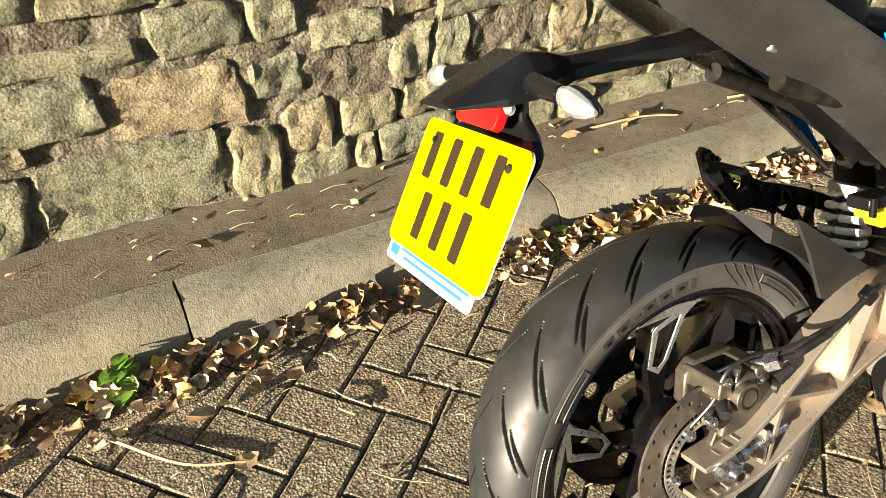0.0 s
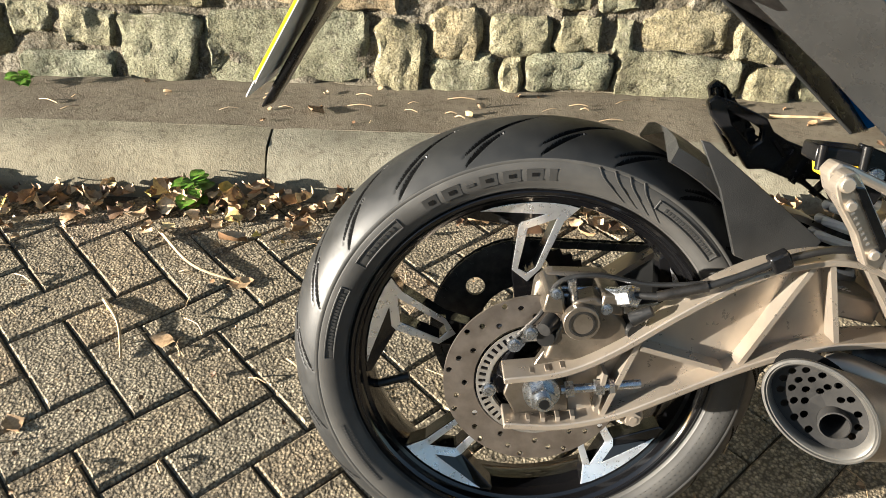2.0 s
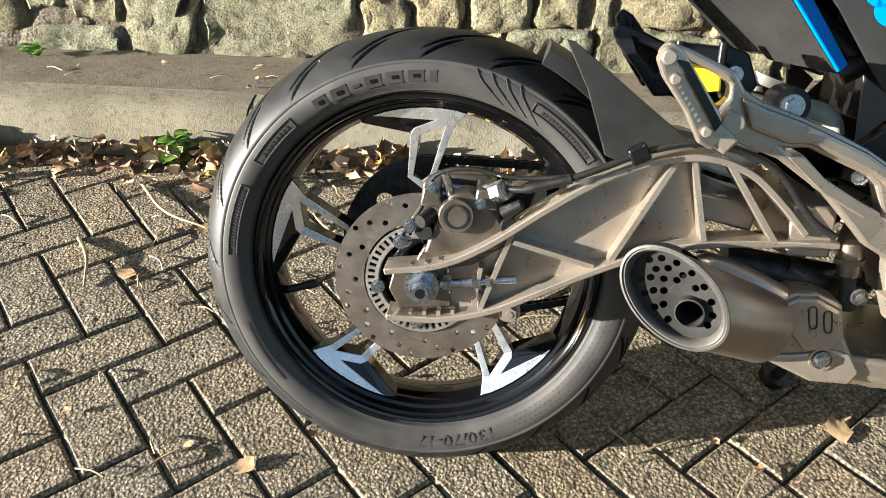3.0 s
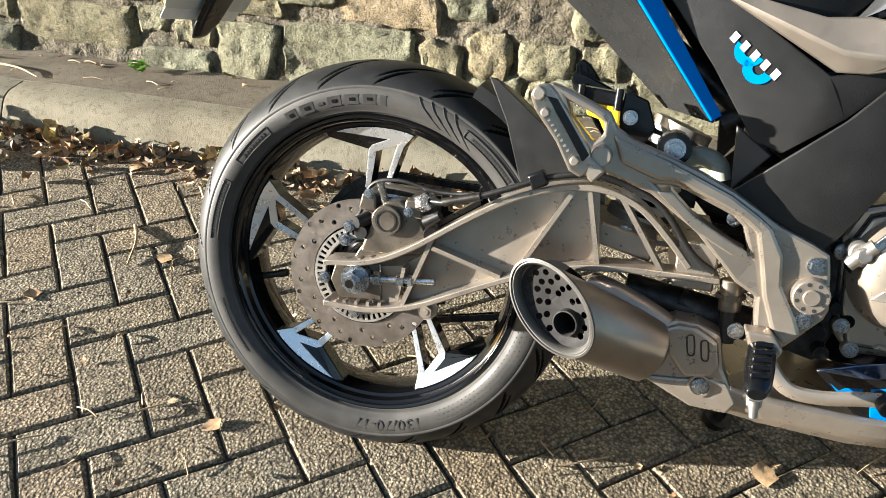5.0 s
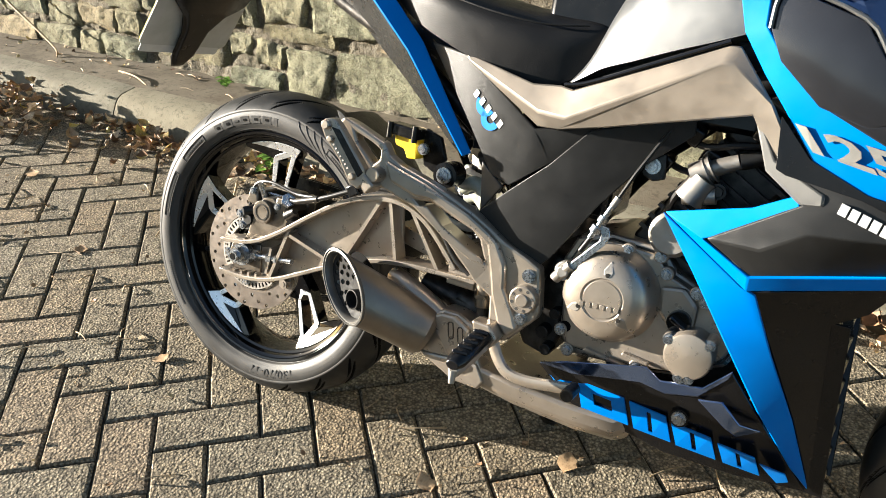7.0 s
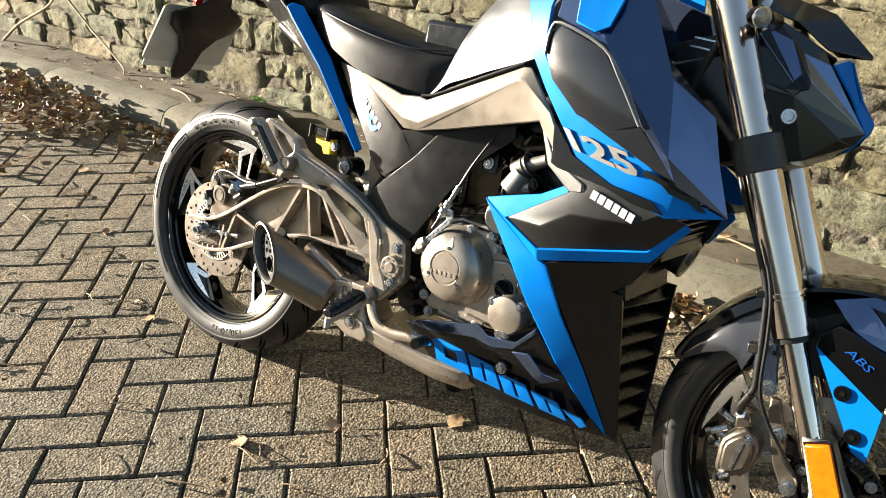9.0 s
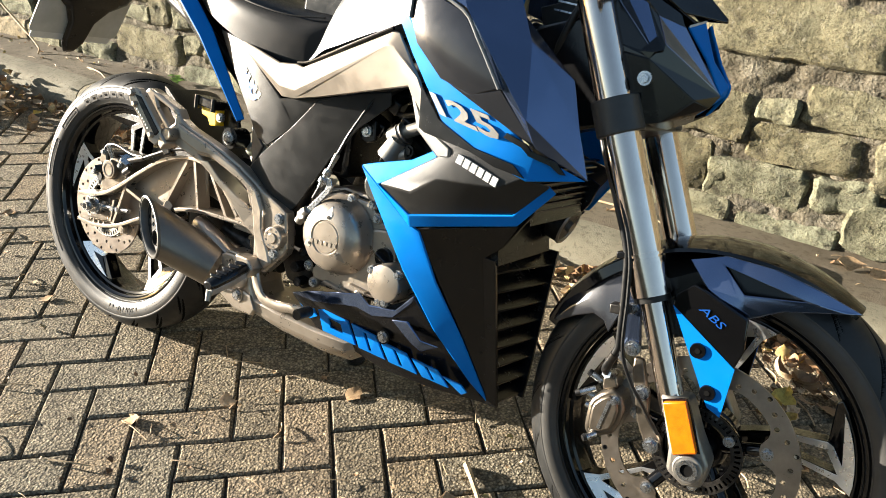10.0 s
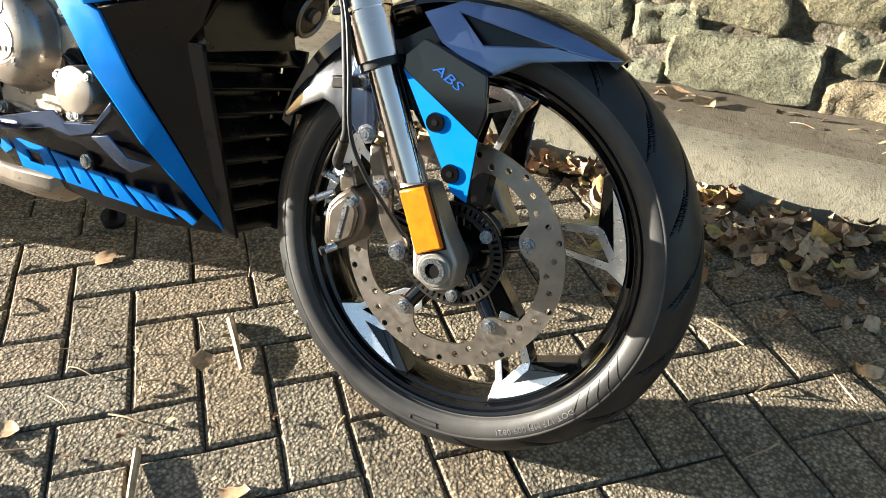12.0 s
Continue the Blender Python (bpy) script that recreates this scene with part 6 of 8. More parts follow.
def build_shrouds():
    # blue flank from the tank edge to the nose of the shroud
    p = [(0.752, -0.174, 0.965), (0.756, -0.176, 0.880), (0.782, -0.178, 0.805), (0.815, -0.182, 0.762), (0.850, -0.186, 0.722), (0.890, -0.190, 0.675), (0.950, -0.193, 0.644), (1.042, -0.192, 0.622), (1.113, -0.148, 0.637),
         (0.815, -0.172, 0.965), (0.800, -0.185, 0.880), (0.806, -0.192, 0.815), (0.838, -0.195, 0.775), (0.885, -0.197, 0.745), (0.930, -0.197, 0.722), (0.985, -0.196, 0.700), (1.045, -0.186, 0.662)]
    blue = panel("tank_shroud", BLUE, p, [(0, 1, 10, 9), (1, 2, 11, 10), (2, 3, 12, 11), (3, 4, 13, 12), (4, 5, 14, 13), (5, 6, 15, 14), (6, 7, 16, 15), (7, 8, 16)], "bright blue tank shroud with grey numerals")
    p = [(0.808, -0.193, 0.844), (0.826, -0.196, 0.856), (0.905, -0.206, 0.832), (0.980, -0.203, 0.737), (0.937, -0.201, 0.721), (0.882, -0.200, 0.735), (0.830, -0.198, 0.778), (0.812, -0.195, 0.810), (0.872, -0.216, 0.792)]
    panel("shroud_insert", STEEL_DARK, p, [(0, 1, 8), (1, 2, 8), (2, 3, 8), (3, 4, 8), (4, 5, 8), (5, 6, 8), (6, 7, 8), (7, 0, 8)], "dark metallic faceted shroud insert")
    p = [(0.815, -0.168, 0.965), (0.812, -0.186, 0.868), (0.905, -0.202, 0.838), (0.983, -0.202, 0.738), (1.045, -0.188, 0.668), (1.115, -0.147, 0.638), (1.086, -0.142, 0.702), (1.062, -0.142, 0.768), (0.965, -0.150, 0.848), (0.93, -0.15, 0.93), (1.0017, -0.175, 0.809), (1.030, -0.2045, 0.704)]
    panel("shroud_wing", STEEL_BLUE, p, [(0, 1, 2, 9), (2, 3, 11), (3, 4, 11), (2, 11, 10), (2, 10, 8, 9), (10, 11, 6, 7), (11, 4, 5, 6), (10, 7, 8)], "dark metallic shroud wing", smooth=False, bevel=0.001)
    p = [(0.882, -0.1995, 0.737), (0.937, -0.2015, 0.723), (0.981, -0.202, 0.738), (1.048, -0.189, 0.668), (0.995, -0.196, 0.690), (0.932, -0.1995, 0.716)]
    panel("shroud_recess", STEEL_DARK, p, [(0, 1, 5), (1, 2, 4, 5), (2, 3, 4)], "black recessed part of the shroud", thick=0.004)
    for s in (-1, 1):
        bm = tube(bmesh.new(), [(0.811, s * 0.1975, 0.812), (0.812, s * 0.197, 0.846), (0.828, s * 0.200, 0.858), (0.904, s * 0.2095, 0.834), (0.935, s * 0.209, 0.800), (0.981, s * 0.206, 0.738)], 0.0028, seg=8, n=3)
        part("shroud_trim", bm, SILVER_TANK, bike, "pale edge line of the shroud insert")
    panel("shroud_ear", BLUE, [(0.838, -0.186, 0.965), (0.850, -0.200, 0.862), (0.885, -0.205, 0.852), (0.905, -0.203, 0.862), (0.912, -0.190, 0.900), (0.905, -0.172, 0.965)], [(0, 1, 2, 5), (2, 3, 4, 5)], "blue upper tip of the shroud", thick=0.004)
    # black edge line under the numerals
    p = [(0.846, -0.1870, 0.719), (0.876, -0.1905, 0.681), (0.955, -0.195, 0.650), (1.020, -0.1955, 0.641), (1.040, -0.1945, 0.626), (0.990, -0.1945, 0.631), (0.950, -0.195, 0.643), (0.888, -0.192, 0.676)]
    panel("shroud_line", DARK_PLASTIC, p, [(0, 1, 7), (1, 2, 6, 7), (2, 3, 5, 6), (3, 4, 5)], thick=0.003)
    # numerals along the blue flank
    me = text_mesh("125", 0.080, 0.0006, 0.0022)
    low_x, low_y, low_z = (0.850, 0.890, 0.950, 1.042), (-0.186, -0.190, -0.193, -0.192), (0.722, 0.675, 0.644, 0.622)
    up_x, up_y, up_z = (0.838, 0.885, 0.930, 0.985, 1.045), (-0.195, -0.197, -0.197, -0.196, -0.186), (0.775, 0.745, 0.722, 0.700, 0.662)
    xs, ys = [v.co.x for v in me.vertices], [v.co.y for v in me.vertices]
    corner = [Vector(q) for q in ((0.888, -0.2005, 0.685), (0.999, -0.2005, 0.667), (0.861, -0.2005, 0.714), (0.971, -0.2005, 0.700))]
    for v in me.vertices:
        s, t = (v.co.x - min(xs)) / (max(xs) - min(xs)), (v.co.y - min(ys)) / (max(ys) - min(ys))
        q = (corner[0] * (1 - s) + corner[1] * s) * (1 - t) + (corner[2] * (1 - s) + corner[3] * s) * t
        f = (q.z - np.interp(q.x, low_x, low_z)) / (np.interp(q.x, up_x, up_z) - np.interp(q.x, low_x, low_z))
        y = np.interp(q.x, low_x, low_y) * (1 - f) + np.interp(q.x, up_x, up_y) * f
        v.co = Vector((q.x, float(y) - 0.0022 - v.co.z, q.z))
    link_data("number_print", me, GREY_INK, blue, "grey printed numerals", smooth=False)
    # dark slanted bars near the shroud's point
    for x, z, y in ((1.022, 0.672, -0.193), (1.062, 0.655, -0.183)):
        bm = plate(bmesh.new(), [(x - 0.020, z + 0.010), (x + 0.012, z + 0.001), (x + 0.026, z - 0.014), (x + 0.018, z - 0.014), (x + 0.006, z - 0.005), (x - 0.024, z + 0.003)], -0.003, 0.001, depth=lambda px, pz: -0.1945 + 0.55 * max(0, px - 1.035))
        part("shroud_mark", bm, DARK_PLASTIC, blue)
    # black air duct below
    p = [(0.796, -0.183, 0.558), (0.892, -0.184, 0.624), (0.880, -0.184, 0.674), (0.945, -0.188, 0.646), (1.035, -0.184, 0.624), (1.060, -0.140, 0.614), (1.022, -0.156, 0.566), (0.857, -0.174, 0.522), (0.905, -0.200, 0.592), (1.000, -0.188, 0.602), (0.860, -0.192, 0.560), (1.010, -0.172, 0.582)]
    duct = panel("air_duct", MATT_BLACK, p, [(0, 1, 8, 10), (1, 2, 3, 8), (3, 4, 9, 8), (4, 5, 6, 11, 9), (8, 9, 11, 10), (10, 11, 6, 7), (0, 10, 7)], "grained black air duct cover with a pale badge", bevel=0.006)
    for k in range(6):
        x, z = 0.9345 + 0.0118 * k, 0.6290 - 0.0036 * k
        bar = [(x - 0.0026, z + 0.0072), (x + 0.0066, z + 0.0046), (x + 0.0040, z - 0.0080), (x - 0.0052, z - 0.0054)]
        part("badge_bar", plate(bmesh.new(), bar, -0.0020, 0.0020, depth=lambda px, pz: -0.1965 + 0.10 * max(0.0, px - 0.93) + 0.10 * max(0.0, pz - 0.60)), WHITE, duct, smooth=False)
    p = [(0.818, -0.174, 0.706), (0.828, -0.176, 0.704), (0.850, -0.180, 0.668), (0.912, -0.190, 0.640), (0.914, -0.190, 0.626), (0.888, -0.184, 0.622), (0.842, -0.176, 0.652)]
    panel("duct_stay", GREY_STAY, p, [(0, 1, 2, 6), (2, 3, 5, 6), (3, 4, 5)], "grey plastic stay above the duct", thick=0.008, bevel=0.003)
    # blue frame round the duct and the long blue blade below
    p = [(0.734, -0.150, 0.573), (0.765, -0.158, 0.584), (0.838, -0.168, 0.606), (0.886, -0.176, 0.634), (0.890, -0.184, 0.620), (0.845, -0.184, 0.580), (0.792, -0.182, 0.556), (0.855, -0.178, 0.522), (1.020, -0.160, 0.564), (1.056, -0.136, 0.616), (1.066, -0.126, 0.606), (1.026, -0.150, 0.548), (0.856, -0.170, 0.502)]
    low = panel("lower_cowl", BLUE, p, [(0, 1, 6), (1, 2, 5, 6), (2, 3, 4, 5), (0, 6, 7, 12), (7, 8, 11, 12), (8, 9, 10, 11)], "bright blue lower cowl that tapers to a point")
    p = [(0.732, -0.150, 0.572), (0.848, -0.164, 0.506), (0.868, -0.158, 0.498), (0.905, -0.140, 0.420), (0.950, -0.100, 0.330), (0.996, -0.046, 0.216), (0.965, -0.070, 0.250), (0.905, -0.120, 0.335), (0.845, -0.150, 0.425), (0.790, -0.154, 0.500)]
    panel("blue_leg", BLUE, p, [(0, 1, 9), (1, 2, 3, 8), (9, 1, 8), (3, 4, 7, 8), (4, 5, 6, 7)], "long tapering blue blade", parent=low)
    panel("cowl_lining", DARK_PLASTIC, [(x, y + 0.0085, z) for x, y, z in p], [(0, 1, 9), (1, 2, 3, 8), (9, 1, 8), (3, 4, 7, 8), (4, 5, 6, 7)], "black inner lining of the cowl", parent=low, thick=0.002)
    p = [(0.862, -0.158, 0.500), (1.024, -0.138, 0.546), (0.995, -0.120, 0.500), (0.962, -0.106, 0.474), (0.980, -0.074, 0.335), (0.999, -0.042, 0.212), (0.950, -0.096, 0.330), (0.905, -0.134, 0.420)]
    panel("cowl_inner", DARK_PLASTIC, p, [(0, 1, 2), (0, 2, 3, 7), (3, 4, 6, 7), (4, 5, 6)], "smooth black lower cowl face")


build_shrouds()


def build_radiator():
    bm = bmesh.new()
    box(bm, (1.000, 0, 0.600), (0.03, 0.21, 0.12), (0, -12, 0))
    rad = part("radiator", bm, DARK_PLASTIC, bike, "black radiator behind louvres")
    for k in range(9):
        part("radiator_fin", box(bmesh.new(), (1.018 + 0.002 * k, 0, 0.552 + 0.0115 * k), (0.010, 0.205, 0.003)), DARK_PLASTIC, rad)
    # louvred guard below, narrowing downwards, its slats closed off by an added sheet
    def edge(s, f):
        return Vector((0.966 + 0.030 * (1 - f), -0.103 * f - 0.043 * (1 - f), 0.214 + 0.262 * f)) if s < 0 else Vector((0.984 + 0.022 * (1 - f), 0.112 * f + 0.041 * (1 - f), 0.212 + 0.256 * f))

    guard = None
    for s in (-1, 1):
        bm = loft(bmesh.new(), [[edge(s, f) + Vector(o) for o in ((-0.019, -0.004, 0), (0.017, -0.004, 0), (0.017, 0.004, 0), (-0.019, 0.004, 0))] for f in (0, 0.5, 1.0)])
        ob = part("louvre_post", bm, DARK_PLASTIC, guard or bike, bevel=0.001)
        if guard is None:
            guard = ob
            guard.name = "radiator_guard"
            guard["label"] = "black louvred guard under the radiator"
    # added black sheet that keeps sun off the slats from behind
    part("guard_light_shield", loft(bmesh.new(), [[edge(-1, f) + Vector((-0.030, 0.004, 0)), edge(1, f) + Vector((-0.030, -0.004, 0)), edge(1, f) + Vector((-0.027, -0.004, 0)), edge(-1, f) + Vector((-0.027, 0.004, 0))] for f in (0.0, 1.0)]), DARK_PLASTIC, guard)
    for k in range(8):
        f = 0.05 + 0.126 * k
        ends = []
        for s in (-1, 1):
            c = edge(s, f)
            ends.append([c + Vector(o) for o in ((-0.014, 0, 0.010), (0.013, 0, -0.008), (0.014, 0, -0.004), (-0.013, 0, 0.014))])
        part("louvre", loft(bmesh.new(), ends), DARK_PLASTIC, guard, bevel=0.0008)
    bm = bmesh.new()
    rod(bm, (0.990, 0.092, 0.530), (1.014, 0.092, 0.522), 0.036, 0.034, seg=36)
    # dark panel added to stand in for the shaded interior above the guard
    part("dark_back_panel", box(bmesh.new(), (0.968, 0, 0.520), (0.012, 0.20, 0.11), (0, -14, 0)), DARK_PLASTIC, rad)
    horn = part("horn", bm, DARK_STEEL, bike, "round black and steel horn")
    part("horn_ring", lathe_x((1.014, 0.092, 0.522), ((0.036, 0), (0.034, 0.003), (0.030, 0.003), (0.028, 0.0))), DULL_ALLOY, horn)
    part("horn_boss", rod(bmesh.new(), (1.010, 0.092, 0.524), (1.022, 0.092, 0.520), 0.010), DULL_ALLOY, horn)
    for s in (-1, 1):
        bm = plate(bmesh.new(), [(1.00, 0.62), (1.045, 0.60), (1.035, 0.565), (0.995, 0.50), (0.985, 0.53)], s * 0.118 - 0.003, s * 0.118 + 0.003)
        part("radiator_side", bm, DARK_PLASTIC, bike, bevel=0.001)


def lathe_x(c, prof, seg=36):
    bm = bmesh.new()
    d = Vector((0.95, 0, -0.30)).normalized()
    u = Vector((0, 1, 0))
    v = d.cross(u)
    loft(bm, [[Vector(c) + d * h + (u * math.cos(2 * math.pi * k / seg) + v * math.sin(2 * math.pi * k / seg)) * r for k in range(seg)] for r, h in prof], caps=False)
    return bm


build_radiator()


def build_belly():
    p = [(0.597, -0.112, 0.299), (0.640, -0.118, 0.316), (0.754, -0.122, 0.347), (0.774, -0.122, 0.335), (0.832, -0.126, 0.346), (0.864, -0.130, 0.382), (0.905, -0.112, 0.330), (0.992, -0.046, 0.214), (0.90, -0.070, 0.212), (0.800, -0.082, 0.214), (0.655, -0.098, 0.246), (0.620, -0.112, 0.288), (0.752, -0.121, 0.312), (0.838, -0.125, 0.326)]
    pan = panel("belly_pan", DARK_PLASTIC, p, [(0, 1, 11), (1, 2, 12, 11), (2, 3, 12), (3, 4, 13, 12), (4, 5, 13), (5, 6, 13), (0, 11, 10), (11, 12, 9, 10), (12, 13, 8, 9), (13, 6, 7, 8)], "black belly pan with a row of large blue blocks", bevel=0.002)
    p = [(0.598, -0.1145, 0.300), (0.640, -0.1205, 0.318), (0.754, -0.1245, 0.350), (0.775, -0.1245, 0.337), (0.833, -0.1285, 0.348), (0.865, -0.1325, 0.384), (0.862, -0.1290, 0.370), (0.829, -0.1290, 0.332), (0.787, -0.1250, 0.320), (0.750, -0.1240, 0.324), (0.650, -0.1165, 0.300)]
    panel("belly_edge", STEEL_BLUE, p, [(0, 1, 10), (1, 2, 9, 10), (2, 3, 8, 9), (3, 4, 7, 8), (4, 5, 6, 7)], "steel blue upper edge", parent=pan, thick=0.003)
    # blue slanted blocks where the maker's lettering stands
    for x0, x1, top, low, slot in ((0.622, 0.664, 0.290, 0.262, 0), (0.672, 0.744, 0.292, 0.246, 1), (0.752, 0.806, 0.286, 0.240, 2), (0.814, 0.870, 0.276, 0.234, 2), (0.880, 0.930, 0.266, 0.229, 2), (0.938, 0.972, 0.252, 0.222, 0)):
        h, w = top - low, x1 - x0
        sl = 0.012

        def q(u, v):
            return (x0 + w * u - sl * v, low + h * v + 0.004 * (0.5 - u))
        hole = ()
        outline = [q(0, 1), q(1, 1), q(1, 0), q(0, 0)]
        if slot == 0:
            outline = [q(0, 1), q(1, 1), q(1, 0.45), q(0.45, 0)]
        elif slot == 1:
            hole = [[q(0.30, 0.70), q(0.70, 0.70), q(0.70, 0.30), q(0.30, 0.30)]]
        elif slot == 2:
            hole = [[q(0.46, 0.88), q(0.58, 0.88), q(0.54, 0.12), q(0.42, 0.12)]]
        bm = plate(bmesh.new(), outline, -0.0022, 0.0015, hole)
        for v in bm.verts:
            v.co.y += belly_y(v.co.x, v.co.z)
        part("blue_block", bm, BLUE, pan, smooth=False)
    p = [(0.830, -0.132, 0.330), (0.862, -0.134, 0.338), (0.890, -0.128, 0.312), (0.917, -0.112, 0.306), (0.889, -0.118, 0.290), (0.872, -0.126, 0.300)]
    panel("belly_facet", STEEL_BLUE, p, [(0, 1, 2, 5), (2, 3, 4, 5)], "steel blue folded vane", parent=pan, thick=0.004)
    bolt("belly_bolt", (0.812, belly_y(0.812, 0.290) - 0.002, 0.290), 0.0075, pan)
    part("bolt_cup", lathe(bmesh.new(), [(0.0105, -0.002), (0.013, -0.002), (0.013, 0.004), (0.0105, 0.004)], (0.812, belly_y(0.812, 0.290), 0.290), 24, True), DARK_PLASTIC, pan)


def belly_y(x, z):
    """The outer face of the belly pan."""
    k = min(1.0, max(0.0, (x - 0.62) / 0.37))
    low = -0.098 + 0.052 * k ** 1.7
    high = -0.114 - 0.018 * min(1, k * 1.6)
    f = min(1.0, max(0.0, (z - (0.250 - 0.04 * k)) / 0.10))
    return low + (high - low) * min(1.0, f * 1.15) - 0.003


build_belly()


# -- front end --
def fork_x(z):
    return 1.222 + 0.47 * (0.514 - z)


def build_fork():
    for s in (-1, 1):
        y = s * 0.100
        bm = bmesh.new()
        rod(bm, (fork_x(0.545), y, 0.545), (fork_x(1.0), y, 1.0), 0.0265, seg=40)
        rod(bm, (fork_x(0.500), y, 0.500), (fork_x(0.548), y, 0.548), 0.0285, seg=40)
        leg = part("fork_leg", bm, CHROME, bike, "polished steel upside down fork leg")
        for z in (0.538, 0.551):
            part("fork_band", rod(bmesh.new(), (fork_x(z), y, z), (fork_x(z + 0.004), y, z + 0.004), 0.0292, seg=40), CHROME, leg)
        part("dust_seal", rod(bmesh.new(), (fork_x(0.492), y, 0.492), (fork_x(0.502), y, 0.502), 0.026, seg=32), HOSE, leg)
        part("stanchion", rod(bmesh.new(), (fork_x(0.345), y, 0.345), (fork_x(0.50), y, 0.50), 0.0185, seg=36), CHROME, leg, "chromed inner fork tube")
        bm = bmesh.new()
        rod(bm, (fork_x(0.708), y, 0.708), (fork_x(0.754), y, 0.754), 0.0345, seg=40)
        part("fork_clamp", bm, GREY_PLASTIC, leg, "dark grey fork clamp", bevel=0.002)
        bm = bmesh.new()
        plate(bm, [(1.280, 0.372), (1.318, 0.378), (1.345, 0.330), (1.368, 0.296), (1.366, 0.262), (1.340, 0.254), (1.314, 0.268), (1.310, 0.30)], y - 0.022, y + 0.022)
        part("fork_foot", bm, DULL_ALLOY, leg, "cast silver grey fork foot", bevel=0.005)
        bm = bmesh.new()
        rod(bm, (1.343, y - s * -0.020, 0.284), (1.343, y + s * 0.030, 0.284), 0.021, seg=32)
        part("axle_boss", bm, DULL_ALLOY, leg, bevel=0.002)
        bm = bmesh.new()
        lathe(bm, [(0.015, -0.002), (0.015, 0.002), (0.009, 0.002), (0.009, -0.002)], (1.343, y + s * 0.031, 0.284), 28, True)
        part("axle_ring", bm, ZINC, leg)
        part("axle_hole", rod(bmesh.new(), (1.343, y + s * 0.020, 0.284), (1.343, y + s * 0.0312, 0.284), 0.0088), RECESS_BLACK, leg)
    bm = bmesh.new()
    box(bm, (fork_x(0.73), 0, 0.73), (0.06, 0.20, 0.05), (0, -25, 0))
    box(bm, (fork_x(0.97), 0, 0.97), (0.06, 0.23, 0.03), (0, -25, 0))
    rod(bm, (fork_x(0.70) - 0.03, 0, 0.70), (fork_x(0.98) - 0.03, 0, 0.98), 0.024)
    part("fork_yoke", bm, DARK_STEEL, bike, bevel=0.004)
    for s in (-1, 1):
        bm = plate(bmesh.new(), [(1.288, 0.366), (1.318, 0.378), (1.350, 0.312), (1.320, 0.298)], s * 0.128 - 0.005, s * 0.128 + 0.005)
        r = part("side_reflector", bm, AMBER, bike, "amber plastic side reflector", bevel=0.002)
        part("reflector_base", plate(bmesh.new(), [(1.285, 0.367), (1.318, 0.381), (1.353, 0.311), (1.319, 0.295)], s * 0.121 - 0.003, s * 0.121 + 0.003), DARK_PLASTIC, r)
    bm = bmesh.new()
    rod(bm, (1.343, -0.085, 0.284), (1.343, 0.085, 0.284), 0.017)
    part("front_axle", bm, DARK_STEEL, bike)


build_fork()


